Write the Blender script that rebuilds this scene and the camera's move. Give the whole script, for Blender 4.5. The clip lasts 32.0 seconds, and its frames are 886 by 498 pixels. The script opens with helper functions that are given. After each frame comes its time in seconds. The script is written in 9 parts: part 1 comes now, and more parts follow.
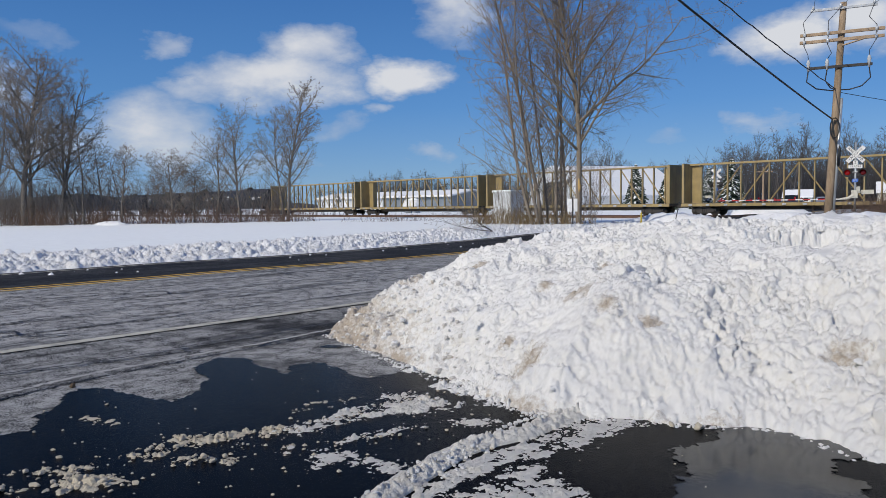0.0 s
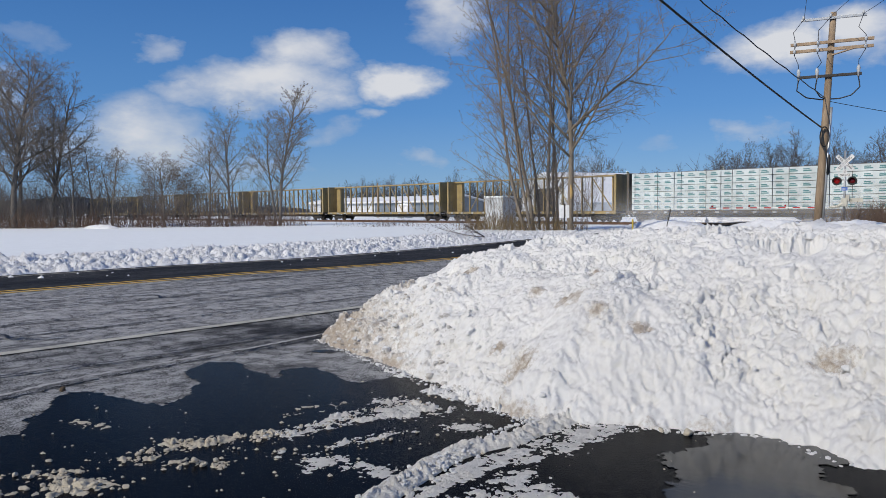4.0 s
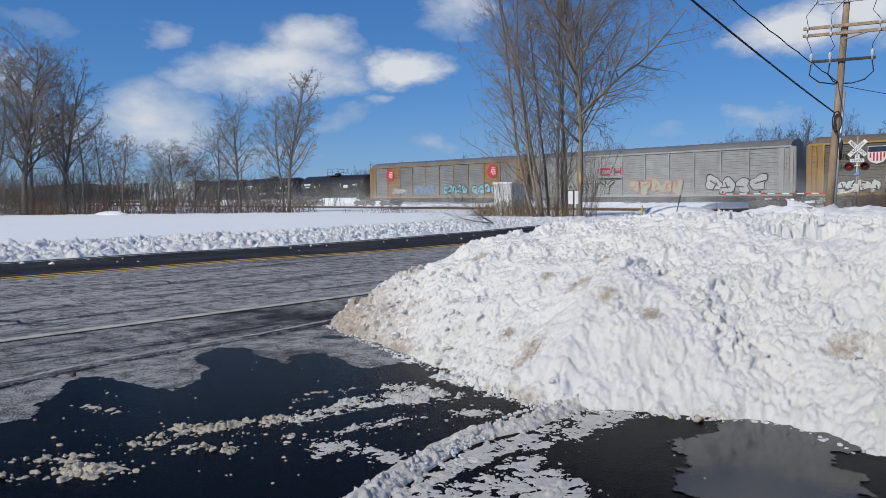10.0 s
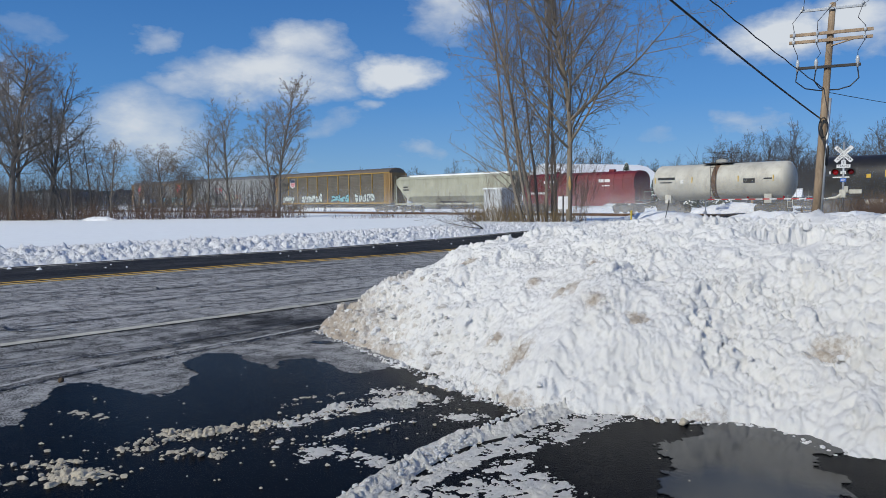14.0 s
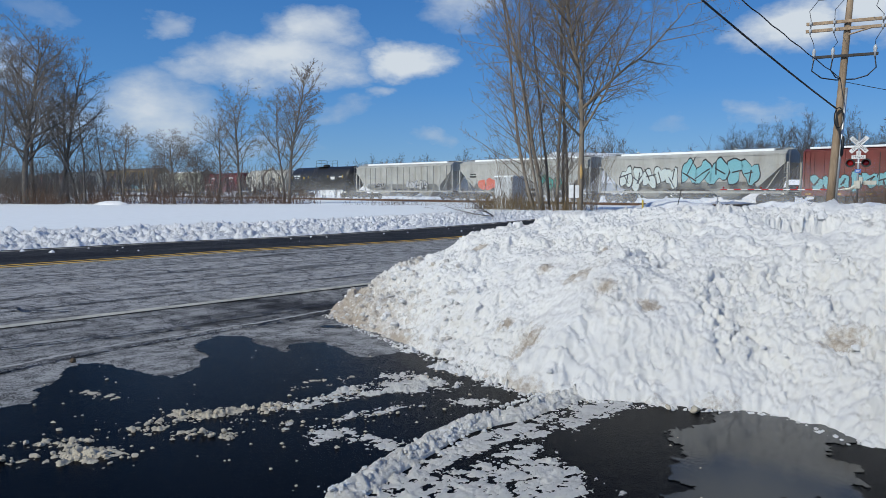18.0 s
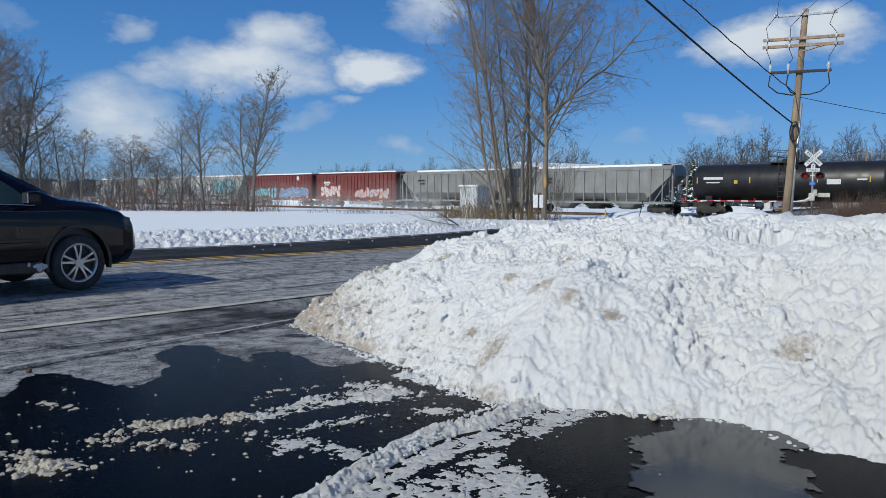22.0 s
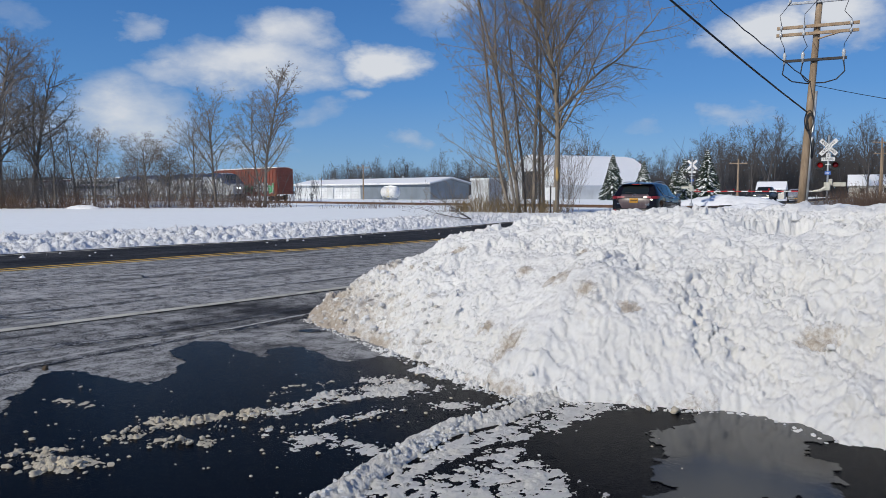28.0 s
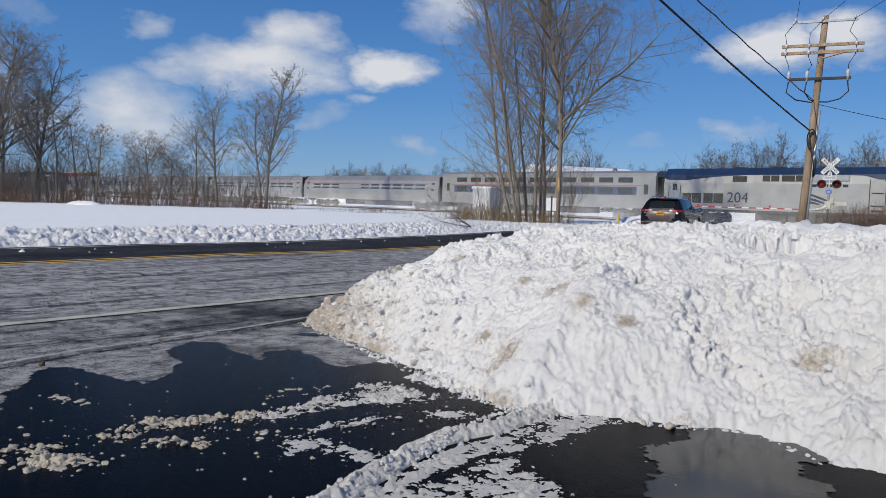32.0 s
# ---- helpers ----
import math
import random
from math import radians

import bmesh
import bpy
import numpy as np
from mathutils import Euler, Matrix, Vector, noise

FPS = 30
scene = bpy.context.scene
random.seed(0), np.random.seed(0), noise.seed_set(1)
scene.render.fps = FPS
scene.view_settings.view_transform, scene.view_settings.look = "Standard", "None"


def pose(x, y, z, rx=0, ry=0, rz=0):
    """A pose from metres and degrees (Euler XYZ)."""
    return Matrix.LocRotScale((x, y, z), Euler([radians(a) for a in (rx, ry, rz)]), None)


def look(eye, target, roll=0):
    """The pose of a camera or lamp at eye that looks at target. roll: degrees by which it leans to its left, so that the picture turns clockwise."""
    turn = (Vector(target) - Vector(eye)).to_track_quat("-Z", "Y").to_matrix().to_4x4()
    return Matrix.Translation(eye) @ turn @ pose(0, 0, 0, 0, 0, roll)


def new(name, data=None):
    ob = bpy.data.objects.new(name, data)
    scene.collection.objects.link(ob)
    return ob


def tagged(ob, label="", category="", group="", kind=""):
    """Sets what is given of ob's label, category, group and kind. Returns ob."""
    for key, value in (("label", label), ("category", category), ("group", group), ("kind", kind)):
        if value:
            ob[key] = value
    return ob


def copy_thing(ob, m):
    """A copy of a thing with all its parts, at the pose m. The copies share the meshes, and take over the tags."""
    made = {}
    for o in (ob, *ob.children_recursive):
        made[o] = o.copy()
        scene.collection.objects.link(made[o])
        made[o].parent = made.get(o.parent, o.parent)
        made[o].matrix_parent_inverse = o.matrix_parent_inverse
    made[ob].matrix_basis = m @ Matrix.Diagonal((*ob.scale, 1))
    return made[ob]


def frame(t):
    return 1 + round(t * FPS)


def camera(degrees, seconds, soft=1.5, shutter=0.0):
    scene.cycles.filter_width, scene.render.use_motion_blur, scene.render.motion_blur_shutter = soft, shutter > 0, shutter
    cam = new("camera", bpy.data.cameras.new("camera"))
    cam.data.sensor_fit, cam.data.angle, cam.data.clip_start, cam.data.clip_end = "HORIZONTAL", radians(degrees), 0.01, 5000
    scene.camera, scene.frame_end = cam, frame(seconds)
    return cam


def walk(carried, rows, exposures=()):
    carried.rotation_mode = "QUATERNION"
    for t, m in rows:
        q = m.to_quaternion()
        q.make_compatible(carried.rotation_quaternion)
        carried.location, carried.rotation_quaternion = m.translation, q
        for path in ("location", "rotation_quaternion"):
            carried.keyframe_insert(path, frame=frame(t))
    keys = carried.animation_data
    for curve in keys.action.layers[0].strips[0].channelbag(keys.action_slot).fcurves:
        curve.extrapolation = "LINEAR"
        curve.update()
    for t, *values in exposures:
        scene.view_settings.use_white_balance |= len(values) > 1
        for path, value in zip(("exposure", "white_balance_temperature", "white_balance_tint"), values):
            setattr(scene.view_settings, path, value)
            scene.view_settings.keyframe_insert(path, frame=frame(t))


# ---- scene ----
cam = camera(62.3, 32.0, soft=0.8)


def aim(x, y, z, yaw, down, lean):
    """A camera pose: yaw to the right of +y, tilt down, lean; degrees."""
    return pose(x, y, z, 90 - down, 0, -yaw) @ pose(0, 0, 0, 0, 0, lean)


# seconds, eye x, y, z, yaw, tilt down, lean of the hand-held camera
PATH = [
    (0, -0.001, -0.019, 1.410, 0.030, 3.478, -0.842),
    (0.5, 0.002, -0.015, 1.411, 0.131, 3.375, -0.781),
    (1, -0.002, -0.018, 1.413, 0.146, 3.219, -0.641),
    (1.5, -0.009, -0.015, 1.411, 0.095, 3.029, -0.616),
    (2, -0.005, -0.020, 1.414, -0.017, 2.893, -0.620),
    (2.5, -0.006, -0.023, 1.412, 0.053, 2.829, -0.628),
    (3, -0.005, -0.037, 1.411, 0.224, 2.836, -0.607),
    (3.5, -0.002, -0.042, 1.411, 0.448, 2.925, -0.530),
    (5.5, -0.003, -0.023, 1.409, 1.061, 3.440, -0.395),
    (6, 0.001, -0.016, 1.410, 1.010, 3.527, -0.484),
    (6.5, 0.003, -0.017, 1.411, 0.950, 3.594, -0.491),
    (7, 0.000, -0.011, 1.410, 0.884, 3.715, -0.456),
    (7.5, -0.001, -0.007, 1.406, 0.731, 3.848, -0.454),
    (8, 0.000, -0.002, 1.402, 0.503, 4.000, -0.482),
    (8.5, 0.002, -0.002, 1.404, 0.215, 4.120, -0.485),
    (9, 0.000, -0.000, 1.400, -0.000, 4.122, -0.510),
    (9.5, -0.001, -0.003, 1.400, -0.082, 4.109, -0.511),
    (10, -0.004, -0.015, 1.403, -0.015, 4.118, -0.512),
    (10.5, 0.001, -0.017, 1.404, 0.104, 4.142, -0.629),
    (11, 0.003, -0.021, 1.401, 0.277, 4.204, -0.762),
    (11.5, 0.002, -0.025, 1.399, 0.466, 4.239, -0.743),
    (12, 0.004, -0.025, 1.400, 0.578, 4.234, -0.773),
    (12.5, 0.005, -0.029, 1.403, 0.621, 4.085, -0.681),
    (13, 0.003, -0.037, 1.404, 0.665, 3.885, -0.632),
    (13.5, 0.007, -0.044, 1.410, 0.665, 3.751, -0.540),
    (14, 0.011, -0.049, 1.405, 0.746, 3.707, -0.514),
    (14.5, 0.010, -0.052, 1.405, 0.870, 3.785, -0.460),
    (16.5, -0.001, -0.033, 1.397, 0.199, 4.305, -0.407),
    (17, -0.004, -0.020, 1.397, -0.174, 4.466, -0.316),
    (17.5, -0.010, -0.018, 1.398, -0.275, 4.584, -0.156),
    (18, 0.001, -0.027, 1.380, -0.033, 4.650, 0.024),
    (18.5, 0.003, -0.040, 1.382, 0.551, 4.602, 0.267),
    (19, 0.001, -0.054, 1.386, 1.209, 4.390, 0.320),
    (19.5, 0.001, -0.062, 1.386, 1.814, 4.198, 0.397),
    (20, 0.003, -0.059, 1.389, 2.244, 4.017, 0.316),
    (20.5, -0.008, -0.066, 1.389, 2.507, 3.935, 0.370),
    (21, 0.002, -0.073, 1.390, 2.641, 3.874, 0.369),
    (21.5, -0.001, -0.065, 1.386, 2.704, 3.901, 0.438),
    (22, -0.002, -0.060, 1.390, 2.713, 3.966, 0.505),
    (22.5, -0.002, -0.053, 1.387, 2.613, 4.083, 0.489),
    (23, -0.005, -0.049, 1.387, 2.544, 4.360, 0.476),
    (23.5, -0.008, -0.045, 1.386, 2.537, 4.738, 0.395),
    (24, -0.005, -0.050, 1.391, 2.568, 5.206, 0.346),
    (24.5, -0.000, -0.035, 1.384, 2.494, 5.659, 0.401),
    (25, -0.015, -0.041, 1.380, 2.321, 5.931, 0.468),
    (25.5, -0.011, -0.036, 1.379, 2.108, 6.072, 0.578),
    (27.5, -0.010, -0.022, 1.381, 2.001, 4.722, -0.019),
    (28, -0.022, -0.007, 1.379, 1.792, 4.428, -0.161),
    (28.5, -0.023, -0.004, 1.377, 1.614, 4.286, -0.176),
    (29, -0.021, -0.001, 1.382, 1.519, 4.331, -0.075),
    (29.5, -0.021, -0.002, 1.386, 1.553, 4.365, 0.127),
    (30, -0.018, -0.008, 1.386, 1.680, 4.325, 0.414),
    (30.5, -0.019, -0.009, 1.387, 1.796, 4.268, 0.780),
    (31, -0.022, -0.013, 1.388, 1.822, 4.191, 1.178),
    (31.5, -0.029, -0.015, 1.393, 1.841, 4.064, 1.535),
    (32, -0.029, -0.017, 1.392, 1.828, 3.905, 1.628),
]
# seconds, stops, kelvin, tint: the clip's camera drifts to a bluer balance and back
BALANCE = [(0, -0.72, 6600, 10), (7, -0.72, 6550, 10), (12, -0.72, 6400, 8), (16.5, -0.73, 6250, 6), (20, -0.74, 6150, 5), (24, -0.72, 6250, 5), (28, -0.72, 6500, 9), (32, -0.71, 6600, 10)]
walk(cam, [(r[0], aim(*r[1:])) for r in PATH], BALANCE)

# ---- world and sun ----
SUN_AZ, SUN_EL = radians(-133), radians(35)   # azimuth from +y towards +x
sun_from = Vector((math.sin(SUN_AZ) * math.cos(SUN_EL), math.cos(SUN_AZ) * math.cos(SUN_EL), math.sin(SUN_EL)))
sun = new("sun", bpy.data.lights.new("sun", "SUN"))
sun.data.energy, sun.data.angle, sun.data.color = 5.0, radians(0.55), (1.0, 0.935, 0.805)
sun.matrix_world = look((0, 0, 60), Vector((0, 0, 60)) - sun_from)


def build_world():
    w = bpy.data.worlds.new("winter_sky")
    w.use_nodes = True
    nt = w.node_tree
    nt.nodes.clear()
    N, L = nt.nodes.new, nt.links.new

    def math_node(op, a, b=None, clamp=False):
        n = N("ShaderNodeMath")
        n.operation, n.use_clamp = op, clamp
        for i, v in enumerate((a, b)):
            if v is None:
                continue
            if isinstance(v, (int, float)):
                n.inputs[i].default_value = v
            else:
                L(v, n.inputs[i])
        return n.outputs[0]

    sky = N("ShaderNodeTexSky")
    sky.sky_type = "NISHITA"
    sky.sun_disc = False
    sky.sun_elevation, sky.sun_rotation = SUN_EL, SUN_AZ
    sky.air_density, sky.dust_density, sky.ozone_density = 1.0, 0.0, 2.5
    co = N("ShaderNodeTexCoord")
    sep = N("ShaderNodeSeparateXYZ")
    L(co.outputs["Generated"], sep.inputs[0])
    # plane of clouds at one height: direction / elevation, softened near the horizon
    up = math_node("ADD", math_node("MAXIMUM", sep.outputs[2], 0.0), 0.16)
    px, py = math_node("DIVIDE", sep.outputs[0], up), math_node("DIVIDE", sep.outputs[1], up)
    comb = N("ShaderNodeCombineXYZ")
    L(px, comb.inputs[0]), L(py, comb.inputs[1])
    big = N("ShaderNodeTexNoise")
    big.inputs["Scale"].default_value, big.inputs["Detail"].default_value, big.inputs["Roughness"].default_value = 0.75, 7, 0.52
    L(comb.outputs[0], big.inputs["Vector"])
    # fine billows in direction space, flattened
    mp = N("ShaderNodeMapping")
    mp.inputs["Scale"].default_value = (1.0, 1.0, 1.9)
    L(co.outputs["Generated"], mp.inputs[0])
    fine = N("ShaderNodeTexNoise")
    fine.inputs["Scale"].default_value, fine.inputs["Detail"].default_value, fine.inputs["Roughness"].default_value = 7.0, 8, 0.55
    L(mp.outputs[0], fine.inputs["Vector"])
    # cumulus banks: azimuth, elevation, half width, half height (degrees), weight
    total = None
    warp = N("ShaderNodeTexNoise")
    warp.inputs["Scale"].default_value, warp.inputs["Detail"].default_value, warp.inputs["Roughness"].default_value = 6.5, 7, 0.6
    L(mp.outputs[0], warp.inputs["Vector"])
    wsep = N("ShaderNodeSeparateColor")
    L(warp.outputs["Color"], wsep.inputs[0])
    az0 = math_node("ARCTAN2", sep.outputs[0], sep.outputs[1])
    az = math_node("ADD", az0, math_node("MULTIPLY", math_node("SUBTRACT", wsep.outputs[0], 0.5), 0.20))
    el = math_node("ADD", math_node("ARCSINE", sep.outputs[2]), math_node("MULTIPLY", math_node("SUBTRACT", wsep.outputs[1], 0.5), 0.10))
    for a, e, hw, hh, wt in CLOUDS:
        dx = math_node("MULTIPLY", math_node("SUBTRACT", az, radians(a)), 1 / radians(hw))
        dy = math_node("MULTIPLY", math_node("SUBTRACT", el, radians(e)), 1 / radians(hh))
        d2 = math_node("ADD", math_node("MULTIPLY", dx, dx), math_node("MULTIPLY", dy, dy))
        b = math_node("MULTIPLY", math_node("SUBTRACT", 1.0, d2, clamp=True), wt)
        total = b if total is None else math_node("MAXIMUM", total, b)
    # the rest of the sky, well away from the banks, has broken cumulus too
    away = math_node("MULTIPLY", math_node("SUBTRACT", math_node("ABSOLUTE", az0), 0.75, clamp=True), 3.0, clamp=True)
    rest = math_node("MULTIPLY", math_node("MULTIPLY", math_node("SUBTRACT", big.outputs[0], 0.5, clamp=True), 5.0, clamp=True), away)
    total = math_node("MAXIMUM", total, rest)
    # hollow the banks with noise
    dens = math_node("SUBTRACT", math_node("ADD", math_node("MULTIPLY", total, 1.35), math_node("MULTIPLY", fine.outputs[0], 1.25)), 0.95)
    dens = math_node("MULTIPLY", dens, 1.15, clamp=True)
    dens = math_node("MULTIPLY", dens, math_node("MULTIPLY", total, 4.0, clamp=True))
    ramp = N("ShaderNodeValToRGB")
    ramp.color_ramp.elements[0].position, ramp.color_ramp.elements[0].color = 0.25, (7.4, 8.3, 9.8, 1)
    ramp.color_ramp.elements[1].position, ramp.color_ramp.elements[1].color = 0.95, (12.0, 12.2, 12.6, 1)
    L(dens, ramp.inputs[0])
    mix = N("ShaderNodeMix")
    mix.data_type = "RGBA"
    L(math_node("MULTIPLY", dens, 0.9), mix.inputs[0])
    tint = N("ShaderNodeMix")
    tint.data_type, tint.blend_type = "RGBA", "MULTIPLY"
    tint.inputs[0].default_value = 1.0
    low = N("ShaderNodeValToRGB")
    low.color_ramp.elements[0].position, low.color_ramp.elements[0].color = 0.0, (0.53, 0.745, 1.20, 1)
    low.color_ramp.elements[1].position, low.color_ramp.elements[1].color = 0.22, (0.49, 0.79, 1.22, 1)
    L(sep.outputs[2], low.inputs[0])
    L(low.outputs[0], tint.inputs[7])
    L(sky.outputs[0], tint.inputs[6])
    # the even blue of light scattered many times, which the single-scatter sky lacks
    even = N("ShaderNodeValToRGB")
    for k, (z, col) in enumerate(((0.0, (4.3, 7.6, 12.0)), (0.13, (1.65, 4.9, 10.9)), (0.29, (0.8, 3.1, 8.6)), (0.65, (0.3, 1.4, 5.4)))):
        e = even.color_ramp.elements[k] if k < 2 else even.color_ramp.elements.new(z)
        e.position, e.color = z, (*col, 1)
    L(sep.outputs[2], even.inputs[0])
    both = N("ShaderNodeMix")
    both.data_type = "RGBA"
    both.inputs[0].default_value = 0.55
    L(tint.outputs[2], both.inputs[6])
    L(even.outputs[0], both.inputs[7])
    L(both.outputs[2], mix.inputs[6])
    L(ramp.outputs[0], mix.inputs[7])
    bg = N("ShaderNodeBackground")
    bg.inputs["Strength"].default_value = 0.100
    L(mix.outputs[2], bg.inputs[0])
    out = N("ShaderNodeOutputWorld")
    L(bg.outputs[0], out.inputs[0])
    scene.world = w


CLOUDS = [(-12.5, 9.4, 8.6, 3.0, 0.95), (-10.2, 11.4, 5.6, 2.7, 0.9), (-18, 8.2, 4.5, 1.6, 0.7), (-3.4, 10.0, 4.4, 2.2, 0.95), (-21.5, 5.6, 7.6, 3.6, 0.8), (-27.5, 4.6, 5, 2.4, 0.6),
          (-20.7, 11.6, 2.6, 1.5, 0.55), (-7, 5.6, 2.8, 1.6, 0.5), (-5.4, 7.2, 1.9, 0.9, 0.45), (1.8, 15.4, 3.9, 3.6, 0.72), (23.8, 10.6, 5.4, 2.7, 1.0), (30, 11.4, 5, 2.4, 0.8), (24, 5.4, 2.9, 1.1, 0.55),
          # last bank: unseen, added high on the right so the puddle mirrors grey
          (0, 3.6, 3.2, 1.1, 0.55), (-29, 11.8, 4.5, 1.6, 0.5), (-14, 3.2, 7, 1.3, 0.45), (9, 3.4, 6, 1.1, 0.4), (17, 4.6, 3.2, 0.9, 0.42), (-32, 8, 5, 2.5, 0.6), (24, 23, 11, 6.5, 1.0)]
build_world()

# ---- materials ----
def node_mat(name):
    m = bpy.data.materials.new(name)
    m.use_nodes = True
    nt = m.node_tree
    return m, nt, nt.nodes["Principled BSDF"]


def tex_noise(nt, scale, detail=5, rough=0.55, obj=True, stretch=None):
    co = nt.nodes.new("ShaderNodeTexCoord")
    v = co.outputs["Object"]
    if stretch:
        mp = nt.nodes.new("ShaderNodeMapping")
        mp.inputs["Scale"].default_value = stretch
        nt.links.new(v, mp.inputs[0])
        v = mp.outputs[0]
    n = nt.nodes.new("ShaderNodeTexNoise")
    n.inputs["Scale"].default_value, n.inputs["Detail"].default_value, n.inputs["Roughness"].default_value = scale, detail, rough
    nt.links.new(v, n.inputs["Vector"])
    return n.outputs[0]


def ramp(nt, fac, stops):
    r = nt.nodes.new("ShaderNodeValToRGB")
    els = r.color_ramp.elements
    while len(els) < len(stops):
        els.new(0.5)
    for e, (p, c) in zip(els, stops):
        e.position = p
        e.color = (*c, 1) if len(c) == 3 else c
    nt.links.new(fac, r.inputs[0])
    return r.outputs[0]


def mixc(nt, fac, a, b, mode="MIX"):
    m = nt.nodes.new("ShaderNodeMix")
    m.data_type, m.blend_type = "RGBA", mode
    for sock, v in ((m.inputs[0], fac), (m.inputs[6], a), (m.inputs[7], b)):
        if isinstance(v, (int, float)):
            sock.default_value = v
        elif isinstance(v, tuple):
            sock.default_value = (*v, 1)
        else:
            nt.links.new(v, sock)
    return m.outputs[2]


def bump(nt, bsdf, h, strength=0.4, dist=0.01):
    b = nt.nodes.new("ShaderNodeBump")
    b.inputs["Strength"].default_value, b.inputs["Distance"].default_value = strength, dist
    nt.links.new(h, b.inputs["Height"])
    nt.links.new(b.outputs[0], bsdf.inputs["Normal"])


def paint(name, col, rough=0.55, metal=0.0, dirt=(0.16, 0.13, 0.10), dirt_amt=0.45, scale=1.2, streak=True, bmp=0.15, spec=0.5):
    """Painted or bare sheet metal with fading, grime runs and fine unevenness."""
    m, nt, b = node_mat(name)
    fade = ramp(nt, tex_noise(nt, scale, 4), [(0.3, tuple(c * 0.82 for c in col)), (0.72, tuple(min(1, c * 1.12) for c in col))])
    run = tex_noise(nt, scale * 2.2, 6, 0.65, stretch=(1, 1, 0.16) if streak else None)
    k = ramp(nt, run, [(0.48, (0, 0, 0)), (0.78, (dirt_amt,) * 3)])
    c = mixc(nt, k, fade, dirt)
    vary = nt.nodes.new("ShaderNodeObjectInfo")
    hs = nt.nodes.new("ShaderNodeHueSaturation")
    mr = nt.nodes.new("ShaderNodeMapRange")
    mr.inputs[3].default_value, mr.inputs[4].default_value = 0.93, 1.07
    nt.links.new(vary.outputs["Random"], mr.inputs[0])
    nt.links.new(mr.outputs[0], hs.inputs["Value"])
    nt.links.new(c, hs.inputs["Color"])
    nt.links.new(hs.outputs[0], b.inputs["Base Color"])
    r = ramp(nt, run, [(0.3, (rough * 0.85,) * 3), (0.8, (min(1, rough * 1.3),) * 3)])
    nt.links.new(r, b.inputs["Roughness"])
    b.inputs["Metallic"].default_value = metal
    b.inputs["Specular IOR Level"].default_value = spec
    if bmp:
        bump(nt, b, tex_noise(nt, scale * 14, 4), bmp, 0.01)
    return m


def snow_mat(name, dirty=0.0, tint=(0.86, 0.87, 0.89), grain=60, bmp=0.5, dist=0.02, stain=False, fine=True):
    m, nt, b = node_mat(name)
    base = ramp(nt, tex_noise(nt, 3.0, 6), [(0.3, tuple(c * 0.94 for c in tint)), (0.7, tint)])
    if dirty:
        n1 = tex_noise(nt, 1.3, 7, 0.62)
        n2 = tex_noise(nt, 11, 6, 0.7)
        k = mixc(nt, 0.5, n1, n2, "MIX")
        k = ramp(nt, k, [(0.53, (0, 0, 0)), (0.72, (dirty,) * 3)])
        base = mixc(nt, k, base, (0.36, 0.28, 0.20))
    nt.links.new(base, b.inputs["Base Color"])
    b.inputs["Roughness"].default_value = 0.85
    b.inputs["Specular IOR Level"].default_value = 0.15
    b.inputs["Subsurface Weight"].default_value = 0.0
    if stain:
        at = nt.nodes.new("ShaderNodeAttribute")
        at.attribute_name = "stain"
        sp = tex_noise(nt, 16, 7, 0.75)
        k2 = nt.nodes.new("ShaderNodeMath")
        k2.operation = "MULTIPLY_ADD"
        nt.links.new(at.outputs["Fac"], k2.inputs[0])
        k2.inputs[1].default_value = 1.0
        nt.links.new(sp, k2.inputs[2])
        kk = ramp(nt, k2.outputs[0], [(0.72, (0, 0, 0)), (1.15, (0.85,) * 3)])
        base = mixc(nt, kk, base, (0.42, 0.34, 0.255))
        nt.links.new(base, b.inputs["Base Color"])
    h = mixc(nt, 0.5, tex_noise(nt, grain, 6, 0.7), tex_noise(nt, grain * 0.28, 5))
    if fine:
        h = mixc(nt, 0.45, h, tex_noise(nt, grain * 3.2, 4, 0.8))
    bump(nt, b, h, bmp, dist)
    return m


def bark(name, dark, light, scale=9):
    m, nt, b = node_mat(name)
    n = tex_noise(nt, scale, 7, 0.7, stretch=(1, 1, 0.22))
    n2 = tex_noise(nt, 0.7, 4)
    c = ramp(nt, n, [(0.3, dark), (0.7, light)])
    c = mixc(nt, ramp(nt, n2, [(0.4, (0, 0, 0)), (0.75, (0.6, 0.6, 0.6))]), c, tuple(x * 0.65 for x in light))
    nt.links.new(c, b.inputs["Base Color"])
    b.inputs["Roughness"].default_value = 0.9
    bump(nt, b, n, 0.8, 0.03)
    return m


